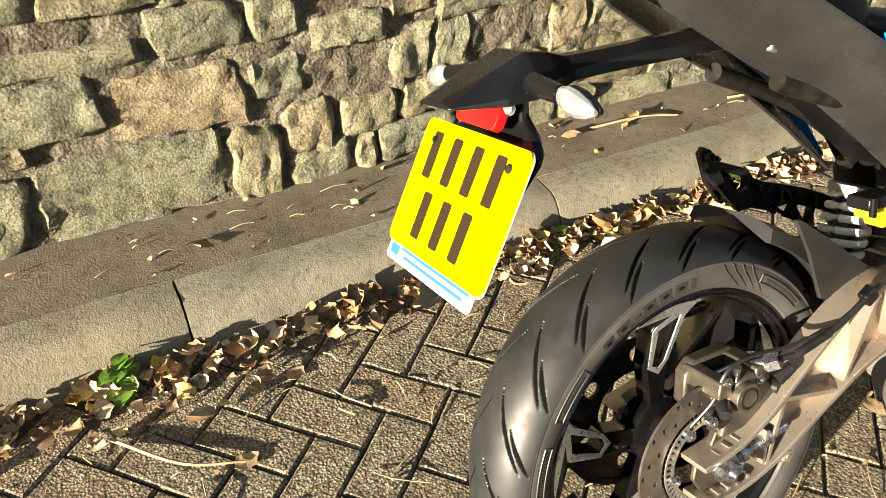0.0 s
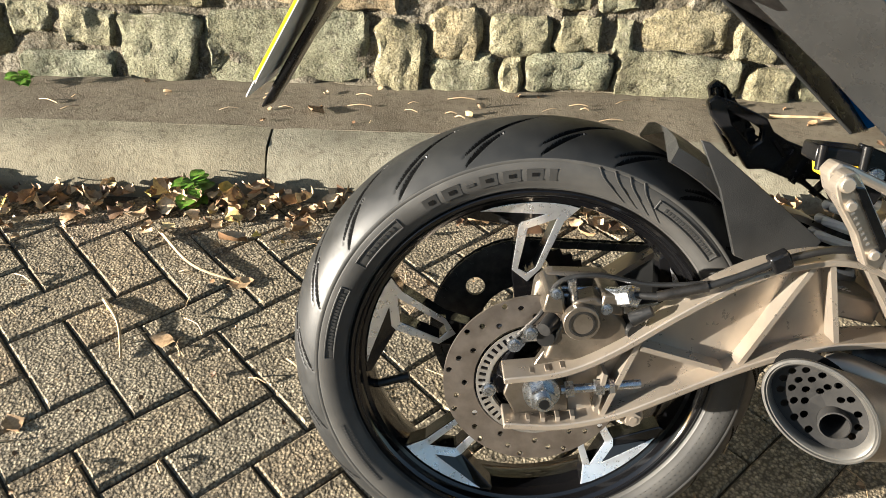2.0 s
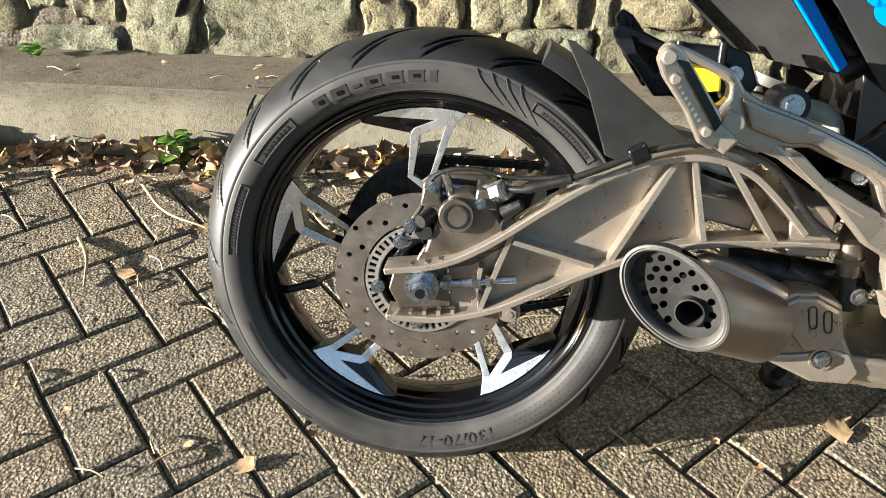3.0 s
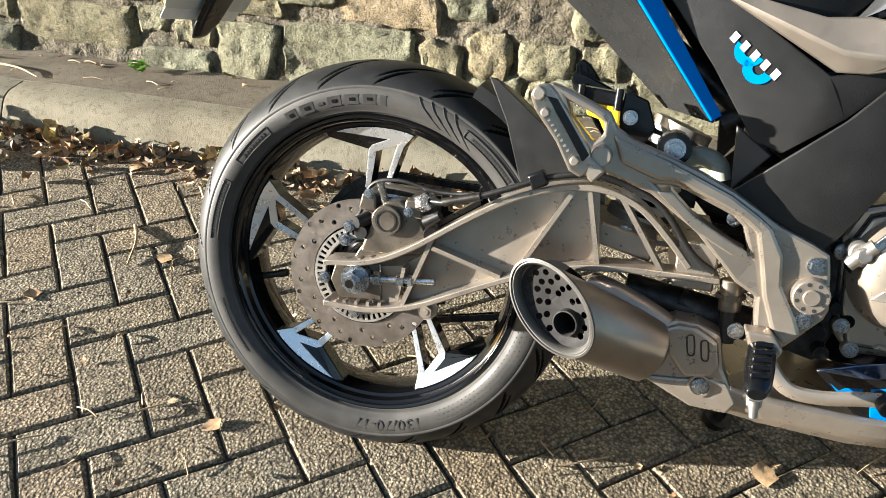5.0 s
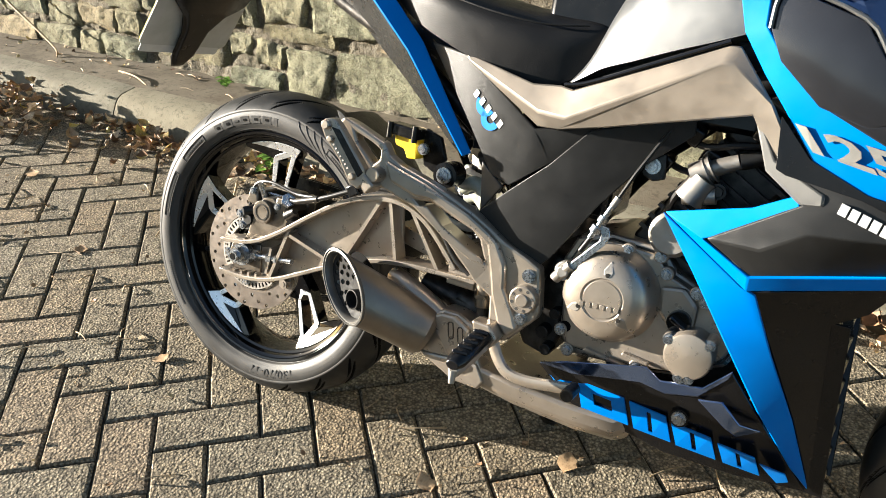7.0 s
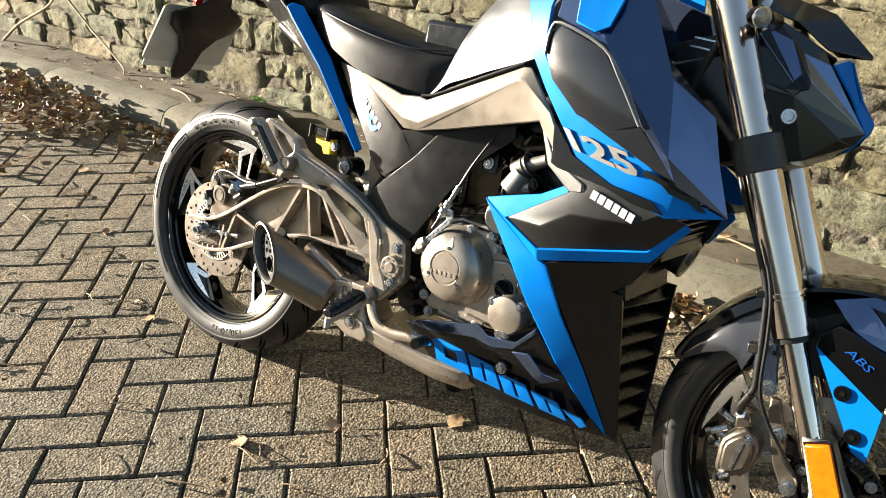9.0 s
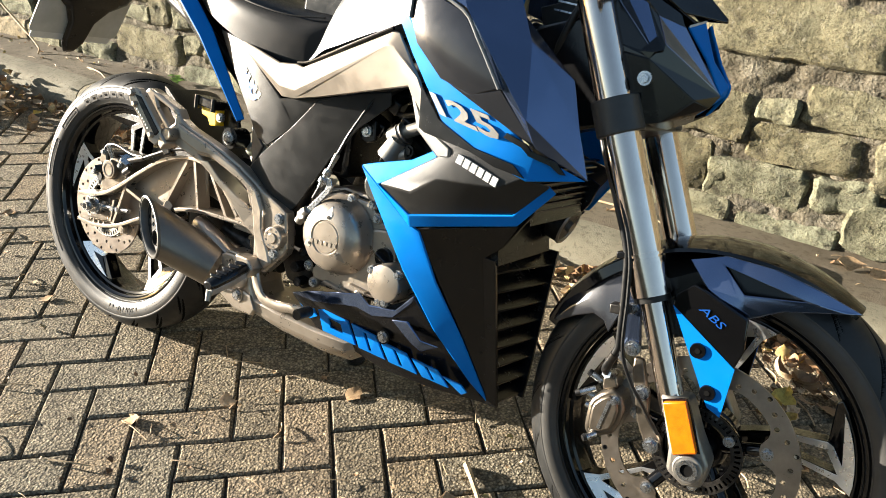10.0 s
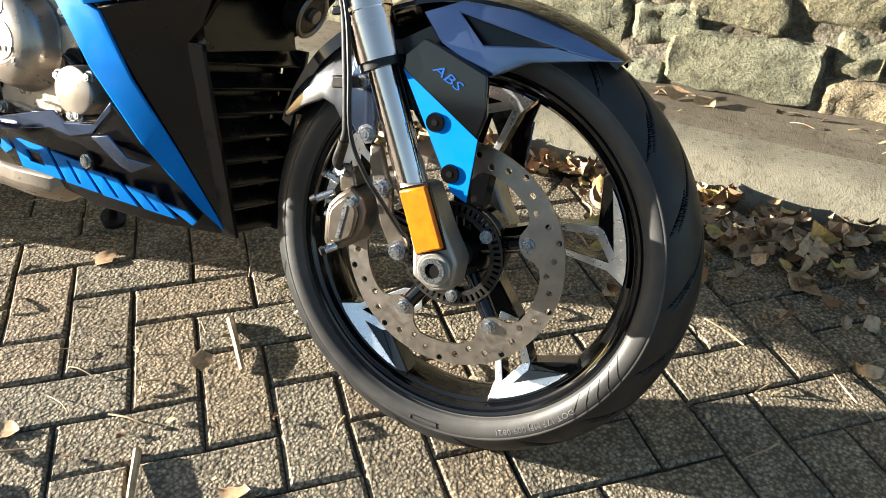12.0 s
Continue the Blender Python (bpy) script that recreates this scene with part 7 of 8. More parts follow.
def build_front_brake():
    bm = bmesh.new()
    outline = [(1.178, 0.305), (1.181, 0.318), (1.192, 0.332), (1.208, 0.345), (1.226, 0.336), (1.233, 0.320), (1.231, 0.298), (1.225, 0.278), (1.206, 0.265), (1.188, 0.261), (1.180, 0.269)]
    plate(bm, outline, -0.100, -0.052)
    cal = part("front_brake_caliper", bm, CALIPER, bike, "cast bronze grey front brake caliper", bevel=0.005)
    mid = (1.206, 0.303)
    bm = plate(bmesh.new(), [(mid[0] + (x - mid[0]) * 0.72, mid[1] + (z - mid[1]) * 0.76) for x, z in outline], -0.105, -0.099)
    part("caliper_face", bm, CALIPER, cal, bevel=0.003)
    for k in range(6):
        part("cast_mark", box(bmesh.new(), (1.203 + 0.0012 * k, -0.1055, 0.284 + 0.0078 * k), (0.0085, 0.0012, 0.0050), (0, -80, 0)), ZINC, cal)
    for z in (0.300, 0.318):
        part("pad_pin", rod(bmesh.new(), (1.170, -0.082, z), (1.186, -0.082, z - 0.003), 0.0048, seg=10), ZINC, cal)
    # lug that reaches up to the fork
    bm = plate(bmesh.new(), [(1.192, 0.334), (1.188, 0.352), (1.196, 0.366), (1.208, 0.362), (1.214, 0.346)], -0.092, -0.064)
    part("caliper_lug", bm, CALIPER, cal, bevel=0.003)
    bm = bmesh.new()
    plate(bm, [(1.226, 0.402), (1.240, 0.402), (1.252, 0.372), (1.262, 0.352), (1.266, 0.322), (1.292, 0.296), (1.294, 0.276), (1.276, 0.272), (1.252, 0.310), (1.240, 0.346), (1.228, 0.380)], -0.096, -0.084)
    part("caliper_bracket", bm, CALIPER, cal, bevel=0.003)
    for x, z, r in ((1.250, 0.355, 0.0085), (1.282, 0.284, 0.0085), (1.216, 0.329, 0.006)):
        bolt("caliper_bolt", (x, -0.098, z), r, cal, depth=0.010)
        part("washer", lathe(bmesh.new(), [(0.004, -0.001), (r + 0.003, -0.001), (r + 0.003, 0.001), (0.004, 0.001)], (x, -0.0975, z), 20, True), ZINC, cal)
    for p, q in (((1.180, -0.085, 0.330), (1.160, -0.092, 0.318)), ((1.186, -0.085, 0.345), (1.170, -0.09, 0.352)), ((1.20, -0.10, 0.268), (1.19, -0.112, 0.262))):
        nip = part("bleed_nipple", rod(bmesh.new(), p, q, 0.0050, seg=10), ZINC, cal)
        p, q = Vector(p), Vector(q)
        part("nipple_cap", rod(bmesh.new(), q, q + (q - p) * 0.3, 0.0062, 0.0050, seg=10), HOSE, nip)
    part("banjo_bolt", rod(bmesh.new(), (1.199, -0.086, 0.362), (1.195, -0.104, 0.366), 0.0085, 0.0080, seg=6), ZINC, cal)
    bm = bmesh.new()
    tube(bm, [(1.196, -0.098, 0.364), (1.192, -0.110, 0.376), (1.204, -0.118, 0.409), (1.204, -0.120, 0.431), (1.192, -0.120, 0.516), (1.182, -0.120, 0.559), (1.150, -0.115, 0.62), (1.10, -0.09, 0.70), (1.05, -0.06, 0.80)], 0.0050)
    hose = part("brake_hose", bm, HOSE, bike, "black rubber front brake hose")
    part("hose_crimp", rod(bmesh.new(), (1.193, -0.108, 0.374), (1.203, -0.117, 0.404), 0.0064, seg=14), DARK_STEEL, hose)
    part("hose_clamp", box(bmesh.new(), (1.194, -0.114, 0.470), (0.026, 0.020, 0.014), (0, -8, 0)), DARK_STEEL, hose, bevel=0.002)
    part("hose_clamp", box(bmesh.new(), (1.183, -0.116, 0.548), (0.022, 0.018, 0.010), (0, -14, 0)), DARK_PLASTIC, hose, bevel=0.002)
    bm = bmesh.new()
    tube(bm, [(1.286, -0.092, 0.300), (1.256, -0.112, 0.345), (1.235, -0.118, 0.372), (1.214, -0.124, 0.415), (1.203, -0.126, 0.494), (1.190, -0.126, 0.556), (1.155, -0.120, 0.63), (1.10, -0.095, 0.71)], 0.0028, seg=8)
    part("sensor_cable", bm, HOSE, bike)


build_front_brake()


def build_fender():
    c = (FRONT[0], 0, FRONT[2])
    bm = bmesh.new()
    rings = []
    n = 30
    for k in range(n + 1):
        t = k / n
        a = 158 - 98 * t
        w = 0.072 * min(1.0, 0.62 + 1.6 * t, 0.42 + 1.9 * (1 - t))
        R = 0.2985 + 0.008 * math.sin(t * math.pi)
        lip = R - (0.022 if t < 0.35 else 0.012)
        ring = []
        for y, r in ((-1.0, lip), (-0.97, R - 0.007), (-0.62, R), (0, R + 0.003), (0.62, R), (0.97, R - 0.007), (1.0, lip), (0.95, lip), (0.92, R - 0.010), (0, R - 0.001), (-0.92, R - 0.010), (-0.95, lip)):
            x, z = polar(c, r, a)
            ring.append((x, y * w, z))
        rings.append(ring)
    loft(bm, rings)
    fen = part("front_mudguard", bm, GLOSS_BLACK, bike, "gloss black front mudguard with blue side plates")
    # rear lobe and faceted sides, with a triangular opening in each
    lobe = [(1.0765, -0.050, 0.400), (1.088, -0.052, 0.436), (1.116, -0.056, 0.476), (1.149, -0.060, 0.503), (1.196, -0.066, 0.530),
            (1.083, -0.064, 0.408), (1.103, -0.069, 0.432), (1.133, -0.075, 0.458), (1.162, -0.079, 0.472), (1.198, -0.081, 0.490),
            (1.090, -0.066, 0.404), (1.117, -0.073, 0.424), (1.147, -0.078, 0.439), (1.164, -0.080, 0.434), (1.176, -0.081, 0.419)]
    panel("guard_lobe", STEEL_DARK, lobe, [(0, 1, 6, 5), (1, 2, 7, 6), (2, 3, 8, 7), (3, 4, 9, 8), (0, 5, 10), (5, 6, 11, 10), (6, 7, 12, 11), (7, 8, 13, 12), (8, 9, 14, 13)], "dark metallic rear skirt", parent=fen, thick=0.004)
    p = [(1.262, -0.078, 0.560), (1.310, -0.080, 0.5795), (1.376, -0.074, 0.578), (1.440, -0.056, 0.562), (1.490, -0.028, 0.543), (1.473, -0.044, 0.541), (1.399, -0.082, 0.527), (1.357, -0.091, 0.503), (1.311, -0.086, 0.566), (1.421, -0.074, 0.547), (1.347, -0.098, 0.537), (1.300, -0.100, 0.530)]
    panel("guard_side", STEEL_BLUE, p, [(0, 1, 8, 11), (1, 2, 8), (2, 3, 9, 8), (3, 4, 9), (4, 5, 9), (5, 6, 10, 9), (6, 7, 10), (7, 11, 8, 10)], "dark metallic side of the mudguard with a triangular opening", parent=fen, thick=0.004)
    panel("opening_backing", DARK_PLASTIC, [(1.305, -0.074, 0.570), (1.425, -0.064, 0.548), (1.346, -0.074, 0.529)], [(0, 1, 2)], parent=fen, thick=0.003)
    for s in (-1, 1):
        bm = bmesh.new()
        plate(bm, [(1.188, 0.500), (1.190, 0.440), (1.197, 0.418), (1.212, 0.401), (1.226, 0.401), (1.231, 0.415), (1.222, 0.450), (1.214, 0.500)], s * 0.088 - 0.004, s * 0.088 + 0.004)
        part("guard_arm", bm, STEEL_BLUE, fen, "metallic grey arm bolted to the fork", bevel=0.002)
        bolt("arm_bolt", (1.220, s * 0.093, 0.413), 0.0085, fen, d=(0, s, 0), depth=0.010)
        bolt("arm_bolt", (1.205, s * 0.093, 0.470), 0.0065, fen, d=(0, s, 0), depth=0.008)
        y = s * 0.106
        bm = plate(bmesh.new(), [(1.262, 0.512), (1.284, 0.534), (1.300, 0.530), (1.362, 0.508), (1.368, 0.465), (1.362, 0.440), (1.362, 0.364), (1.342, 0.372), (1.262, 0.500)], y - 0.004, y + 0.004)
        pl = part("guard_plate", bm, GLOSS_BLACK, fen, bevel=0.002)
        bm = plate(bmesh.new(), [(1.263, 0.498), (1.363, 0.438), (1.362, 0.366), (1.342, 0.374)], y + s * 0.0042 - 0.0008, y + s * 0.0042 + 0.0008)
        part("blue_field", bm, BLUE, fen, "blue lower half of the side plate")
        for x, z in ((1.311, 0.447), (1.338, 0.394)):
            bm = bmesh.new()
            rod(bm, (x, y, z), (x, y + s * 0.008, z), 0.0125, 0.0105, seg=24)
            part("plate_screw", bm, GLOSS_BLACK, fen)
            part("screw_socket", rod(bmesh.new(), (x, y + s * 0.006, z), (x, y + s * 0.0088, z), 0.0040, seg=6), RECESS_BLACK, fen)
        if s < 0:
            me = text_mesh("ABS", 0.019, 0.0004)
            ax, up = Vector((0.062, 0, -0.032)).normalized(), Vector((0.032, 0, 0.062)).normalized()
            for v in me.vertices:
                q = Vector((1.318, y - 0.0048, 0.497)) + ax * (v.co.x * 1.2 + v.co.y * 0.25) + up * v.co.y * 0.8
                v.co = Vector((q.x, q.y - v.co.z, q.z))
            link_data("side_lettering", me, DEEP_BLUE_INK, fen, smooth=False)
        bm = bmesh.new()
        plate(bm, [(1.20, 0.50), (1.30, 0.56), (1.34, 0.51), (1.30, 0.45), (1.25, 0.45)], s * 0.082 - 0.003, s * 0.082 + 0.003)
        part("guard_bracket", bm, DARK_PLASTIC, fen)


build_fender()


def build_headlight():
    u = [(1.077, -0.100, 0.891), (1.0895, -0.104, 0.899), (1.1206, -0.090, 0.889), (1.1435, -0.090, 0.848), (1.1586, -0.092, 0.828), (1.148, -0.096, 0.823)]
    m = [(1.136, -0.080, 0.8755), (1.1707, -0.055, 0.8665), (1.2328, -0.021, 0.7845), (1.158, -0.087, 0.838)]
    low = [(1.085, -0.104, 0.830), (1.103, -0.102, 0.8186), (1.144, -0.101, 0.8154), (1.206, -0.052, 0.772), (1.172, -0.075, 0.7326), (1.1455, -0.090, 0.7244), (1.088, -0.098, 0.732)]
    cowl = panel("headlight_cowl", DARK_PLASTIC, low, [(0, 1, 6), (1, 2, 5, 6), (2, 3, 4, 5)], "faceted gloss black headlight cowl with a blue nose", smooth=False, bevel=0.001)
    # gloss black facets coloured blue metallic, painting in the reflected sky
    panel("cowl_facet", STEEL_BLUE, u, [(0, 1, 2, 3, 4, 5)], "side facet with sky reflection painted in", parent=cowl, smooth=False, bevel=0.001)
    panel("cowl_facet", STEEL_BLUE, m, [(0, 1, 2, 3)], "front facet with sky reflection painted in", parent=cowl, smooth=False, bevel=0.001)
    # gloss black folds between the facets
    panel("cowl_fold", GLOSS_BLACK, [u[0], u[5], low[2], low[1], low[0]], [(0, 1, 2, 3, 4)], parent=cowl, smooth=False)
    panel("cowl_fold", GLOSS_BLACK, [low[2], u[5], u[4], m[3], m[2], (1.224, -0.031, 0.765), low[3]], [(0, 1, 2, 3), (0, 3, 4, 6), (4, 5, 6)], parent=cowl, smooth=False)
    panel("cowl_fold", GLOSS_BLACK, [u[2], m[0], m[3], u[4], u[3]], [(0, 1, 2, 4), (2, 3, 4)], parent=cowl, smooth=False)
    panel("cowl_fold", GLOSS_BLACK, [u[1], (1.081, -0.092, 0.922), (1.159, -0.045, 0.884), m[1], m[0], u[2]], [(0, 1, 5), (1, 2, 4, 5), (2, 3, 4)], parent=cowl, smooth=False)
    panel("cowl_underside", DARK_PLASTIC, [low[4], low[3], (1.224, -0.031, 0.765), (1.2082, -0.030, 0.752), (1.200, 0, 0.742), (1.165, 0, 0.722), low[5]], [(0, 1, 2, 3), (0, 3, 4, 5, 6)], parent=cowl, smooth=False)
    n = [(1.1730, -0.050, 0.8690), (1.1870, -0.020, 0.8805), (1.2385, -0.008, 0.800), (1.2375, -0.008, 0.785), (1.2100, -0.030, 0.751), (1.2330, -0.0225, 0.785), (1.2140, -0.026, 0.829), (1.2060, -0.036, 0.829)]
    panel("blue_nose", BLUE, n, [(0, 1, 6, 7), (7, 6, 2, 5), (5, 2, 3, 4)], "blue nose trim", parent=cowl, smooth=False)
    panel("nose_edge", SILVER_INK, [(1.1745, -0.050, 0.8705), (1.1885, -0.020, 0.8825), (1.188, -0.0200, 0.8785), (1.1745, -0.050, 0.8665)], [(0, 1, 2, 3)], parent=cowl, thick=0.002)
    p = [(1.079, -0.092, 0.9240), (1.161, -0.046, 0.8860), (1.2120, -0.004, 0.8850), (1.2120, 0.0, 0.890), (1.150, 0.0, 0.940), (1.075, -0.050, 0.955), (1.118, -0.072, 0.9150)]
    panel("fly_screen", GLOSS_BLACK, p, [(0, 6, 5), (6, 4, 5), (6, 1, 2, 4), (2, 3, 4)], "dark fly screen", parent=cowl, thick=0.003)
    bm = bmesh.new()
    loft(bm, [[(x, -w, z0), (x, w, z0), (x, w, z1), (x, -w, z1)] for x, w, z0, z1 in ((1.09, 0.080, 0.745, 0.885), (1.14, 0.070, 0.742, 0.860), (1.185, 0.036, 0.755, 0.830), (1.215, 0.010, 0.775, 0.805))])
    part("lamp_body", bm, DARK_PLASTIC, cowl, bevel=0.004)
    bolt("cowl_bolt", (1.1455, -0.1035, 0.789), 0.0075, cowl)
    for s in (-1, 1):
        indicator((1.0921, s * 0.095, 0.9067 + 0.002), (1.0921, s * 0.1740 - s * 0.030, 0.9067), (1.0921 - 0.004, s * 0.1740 + s * 0.026, 0.9067 - 0.006), 1)
    # cables and the ignition lock behind the fork
    bm = bmesh.new()
    box(bm, (1.00, -0.05, 0.83), (0.06, 0.05, 0.09), (0, -20, 0))
    tube(bm, [(1.05, -0.07, 0.92), (1.02, -0.09, 0.86), (1.0, -0.08, 0.78), (1.03, -0.05, 0.72)], 0.006)
    tube(bm, [(1.06, -0.05, 0.93), (1.04, -0.08, 0.87), (1.02, -0.07, 0.80), (0.99, -0.05, 0.75)], 0.007)
    part("head_wiring", bm, HOSE, bike, bevel=0.001)
    for z, w in ((0.873, 0.052), (0.860, 0.060)):
        part("lock_edge", box(bmesh.new(), (1.010, -0.078, z), (w, 0.003, 0.0025), (0, 4, 0)), ZINC, bike)
    part("damper_block", box(bmesh.new(), (1.035, -0.045, 0.775), (0.10, 0.09, 0.16), (0, -20, 0)), DARK_PLASTIC, bike, bevel=0.006)


build_headlight()


def build_stand():
    bm = bmesh.new()
    rod(bm, (0.62, 0.10, 0.29), (0.55, 0.20, 0.075), 0.011, 0.009)
    rod(bm, (0.55, 0.20, 0.078), (0.545, 0.208, 0.064), 0.024, 0.022)
    part("side_stand", bm, DARK_STEEL, bike, "black steel side stand")


build_stand()


# ---- leaves, weeds, twigs ----
def leaf_verts(bm, at, size, rnd, curl=1.0):
    """One curled leaf with a lobed, ragged edge, bent along its midrib."""
    yaw, tip, roll = rnd.uniform(0, 6.28), rnd.gauss(0, 0.38), rnd.gauss(0, 0.42)
    m = Matrix.Translation(at) @ Euler((roll, tip, yaw)).to_matrix().to_4x4()
    c, bend, twist = rnd.uniform(-0.3, 1.0) * curl, rnd.uniform(-0.3, 1.0) * curl, rnd.gauss(0, 0.25)
    wide = rnd.uniform(0.75, 1.1)
    rows = []
    for i, w in enumerate((0.03, 0.30, 0.46, 0.42, 0.40, 0.20, 0.015)):
        x = (i / 6 - 0.5) * size
        mid = rnd.uniform(-0.03, 0.03) * size
        row = []
        for y in (-1, -0.5, 0, 0.5, 1):
            jag = rnd.uniform(0.72, 1.2) if abs(y) == 1 else 1.0
            zz = c * abs(y) ** 1.5 * 0.28 + bend * (x / size) ** 2 * 0.9 + twist * y * x / size + rnd.uniform(-0.025, 0.025) + (0.02 if abs(y) == 0.5 else 0)
            row.append(bm.verts.new(m @ Vector((x + (0.08 * abs(y)) * size, mid + y * w * wide * size * jag, zz * size))))
        rows.append(row)
    for a, b in zip(rows, rows[1:]):
        for k in range(4):
            bm.faces.new((a[k], a[k + 1], b[k + 1], b[k]))


def leaf_drift():
    rnd = random.Random(11)
    bm = bmesh.new()
    spots = []
    for _ in range(3000):
        x = rnd.uniform(-4.6, 3.0)
        thick = 0.55 + 0.6 * noise.noise((x * 1.7, 0.0, 3.0)) + (0.9 if -3.2 < x < -1.55 else 0) + (0.35 if x > 1.3 else 0)
        if rnd.random() > thick:
            continue
        spread = 0.035 + (0.20 if -3.2 < x < -1.5 else 0.035 if x < -0.35 else 0.0) + (0.11 if x > 1.35 else 0.0)
        off = abs(rnd.gauss(0, spread))
        y = 0.752 - off
        h = max(0.0, (1 - off / (spread * 2.2))) * (0.035 + (0.07 if -3.0 < x < -1.6 else 0.0))
        spots.append((x, y, 0.008 + rnd.random() * h))
    for x, y, z in spots:
        leaf_verts(bm, (x, y, z + 0.004), rnd.choice((0.022, 0.028, 0.034, 0.040, 0.048, 0.058)) * rnd.uniform(0.8, 1.15) * (1.0 if x > 1.25 else 0.9), rnd, 1.3)
    for _ in range(110):
        x, y = rnd.uniform(-3.6, 2.6), rnd.choice((1.12, 1.11, 1.09, 1.05, 0.98, 0.93)) + rnd.gauss(0, 0.02)
        leaf_verts(bm, (x, y, 0.1065 - 0.053 * (y - 0.897)), rnd.uniform(0.008, 0.022) * rnd.uniform(0.7, 1.4), rnd, 0.4)
    for _ in range(420):
        x, y = rnd.uniform(-2.0, 2.4), rnd.uniform(-0.9, 0.7)
        leaf_verts(bm, (x, y, 0.006), rnd.uniform(0.006, 0.016), rnd, 0.6)
    return tagged(link_mesh("fallen_leaves", bm, DEAD_LEAF), "drift of curled brown dead leaves along the kerb", "leaves", kind="stuff")


leaf_drift()


def straw_litter():
    rnd = random.Random(23)
    bm = bmesh.new()
    for _ in range(260):
        x, y = rnd.uniform(-1.6, 2.2), rnd.uniform(-0.85, 0.72)
        a, L = rnd.uniform(0, 6.28), rnd.uniform(0.02, 0.09)
        pts = [(x + L * t * math.cos(a + 0.6 * t * rnd.uniform(-1, 1)), y + L * t * math.sin(a), 0.004 + 0.006 * math.sin(3.1 * t)) for t in (0, 0.5, 1)]
        tube(bm, pts, rnd.uniform(0.0008, 0.0022), seg=4, n=2)
    for _ in range(60):
        x, y = rnd.uniform(-2.6, 2.4), rnd.uniform(0.93, 1.13)
        a, L = rnd.gauss(0, 0.6), rnd.uniform(0.015, 0.07)
        z = 0.106 - 0.053 * (y - 0.897)
        tube(bm, [(x + L * t * math.cos(a), y + L * t * math.sin(a) * 0.4, z + 0.005 * math.sin(3.1 * t)) for t in (0, 0.5, 1)], rnd.uniform(0.0008, 0.002), seg=4, n=2)
    return tagged(link_mesh("straw_litter", bm, TWIG), "scattered dry straw and stalks on the paving", "litter", kind="stuff")


straw_litter()


def single_leaf(x, y, z, size, seed, label):
    rnd = random.Random(seed)
    bm = bmesh.new()
    leaf_verts(bm, (0, 0, 0), size, rnd, 0.7)
    low = min(v.co.z for v in bm.verts)
    for v in bm.verts:
        v.co.z = (v.co.z - low) * 0.45
    ob = link_mesh("fallen_leaf", bm, DEAD_LEAF, matrix=pose(x, y, z))
    return tagged(ob, label, "leaf", "loose fallen leaves")


LOOSE = ((-0.60, 0.30, 0.05), (-0.78, 0.10, 0.045), (-0.25, -0.12, 0.04), (-0.50, 0.46, 0.05), (0.42, -0.15, 0.05), (0.62, 0.02, 0.05), (0.30, -0.30, 0.04), (0.95, -0.12, 0.045), (1.15, -0.30, 0.05), (0.80, -0.35, 0.04), (1.50, 0.55, 0.075), (1.66, 0.60, 0.085), (1.78, 0.52, 0.08), (1.60, 0.48, 0.06), (-1.30, 0.35, 0.05), (-0.35, 0.62, 0.05))
for i, (x, y, s) in enumerate(LOOSE):
    single_leaf(x, y, 0.001, s, 40 + i, "large curled brown dead leaf on the paving" if s > 0.055 else "small dry brown leaf on the paving")
for i, (x, y, s) in enumerate(((-0.42, 0.99, 0.05), (1.42, 1.07, 0.075), (1.50, 1.06, 0.06), (0.62, 1.04, 0.06), (0.85, 1.05, 0.055), (-1.72, 1.03, 0.06))):
    single_leaf(x, y, 0.1045 - 0.053 * (y - 0.897), s, 90 + i, "curled dead leaf on the footway")


def weed(x, y, z, h, n, seed):
    rnd = random.Random(seed)
    ob = thing("weed", "small bright green weed growing at the kerb foot", "plant", pose(x, y, z), "weeds")
    bm = bmesh.new()
    tube(bm, [(0, 0, -0.01), (0.004, 0.002, h * 0.4), (0.002, -0.004, h * 0.8)], 0.002, seg=6)
    part("stem", bm, GREEN_LEAF, ob)
    for k in range(n):
        a = rnd.uniform(0, 6.28)
        f = rnd.uniform(0.15, 1.0)
        bm = bmesh.new()
        L = rnd.uniform(0.5, 0.9) * h * (1.2 - 0.5 * f)
        rows = []
        for i, w in enumerate((0.08, 0.30, 0.40, 0.30, 0.03)):
            t = i / 4
            r = L * t
            zz = h * 0.8 * f + L * (0.55 * t - 0.5 * t * t)
            rows.append([bm.verts.new((r * math.cos(a) - s * w * L * math.sin(a), r * math.sin(a) + s * w * L * math.cos(a), zz + abs(s) * 0.06 * L)) for s in (-1, 0, 1)])
        for p, q in zip(rows, rows[1:]):
            bm.faces.new((p[0], p[1], q[1], q[0])), bm.faces.new((p[1], p[2], q[2], q[1]))
        part("leaf", bm, GREEN_LEAF, ob)
    return ob


weed(-0.655, 0.735, 0.0, 0.072, 18, 1)
weed(0.385, 0.745, 0.0, 0.05, 14, 2)
weed(0.98, 0.735, 0.0, 0.06, 14, 3)
weed(-1.16, 1.09, 0.092, 0.05, 14, 4)
weed(0.15, 0.735, 0.0, 0.035, 9, 5)


def twig(pts, r, label="dry pale twig lying on the ground"):
    base = Vector(pts[0])
    bm = bmesh.new()
    tube(bm, [Vector(p) - base for p in pts], r, seg=7, n=5, r_end=r * 0.55)
    return tagged(link_mesh("twig", bm, TWIG, matrix=Matrix.Translation(base)), label, "twig", "twigs")


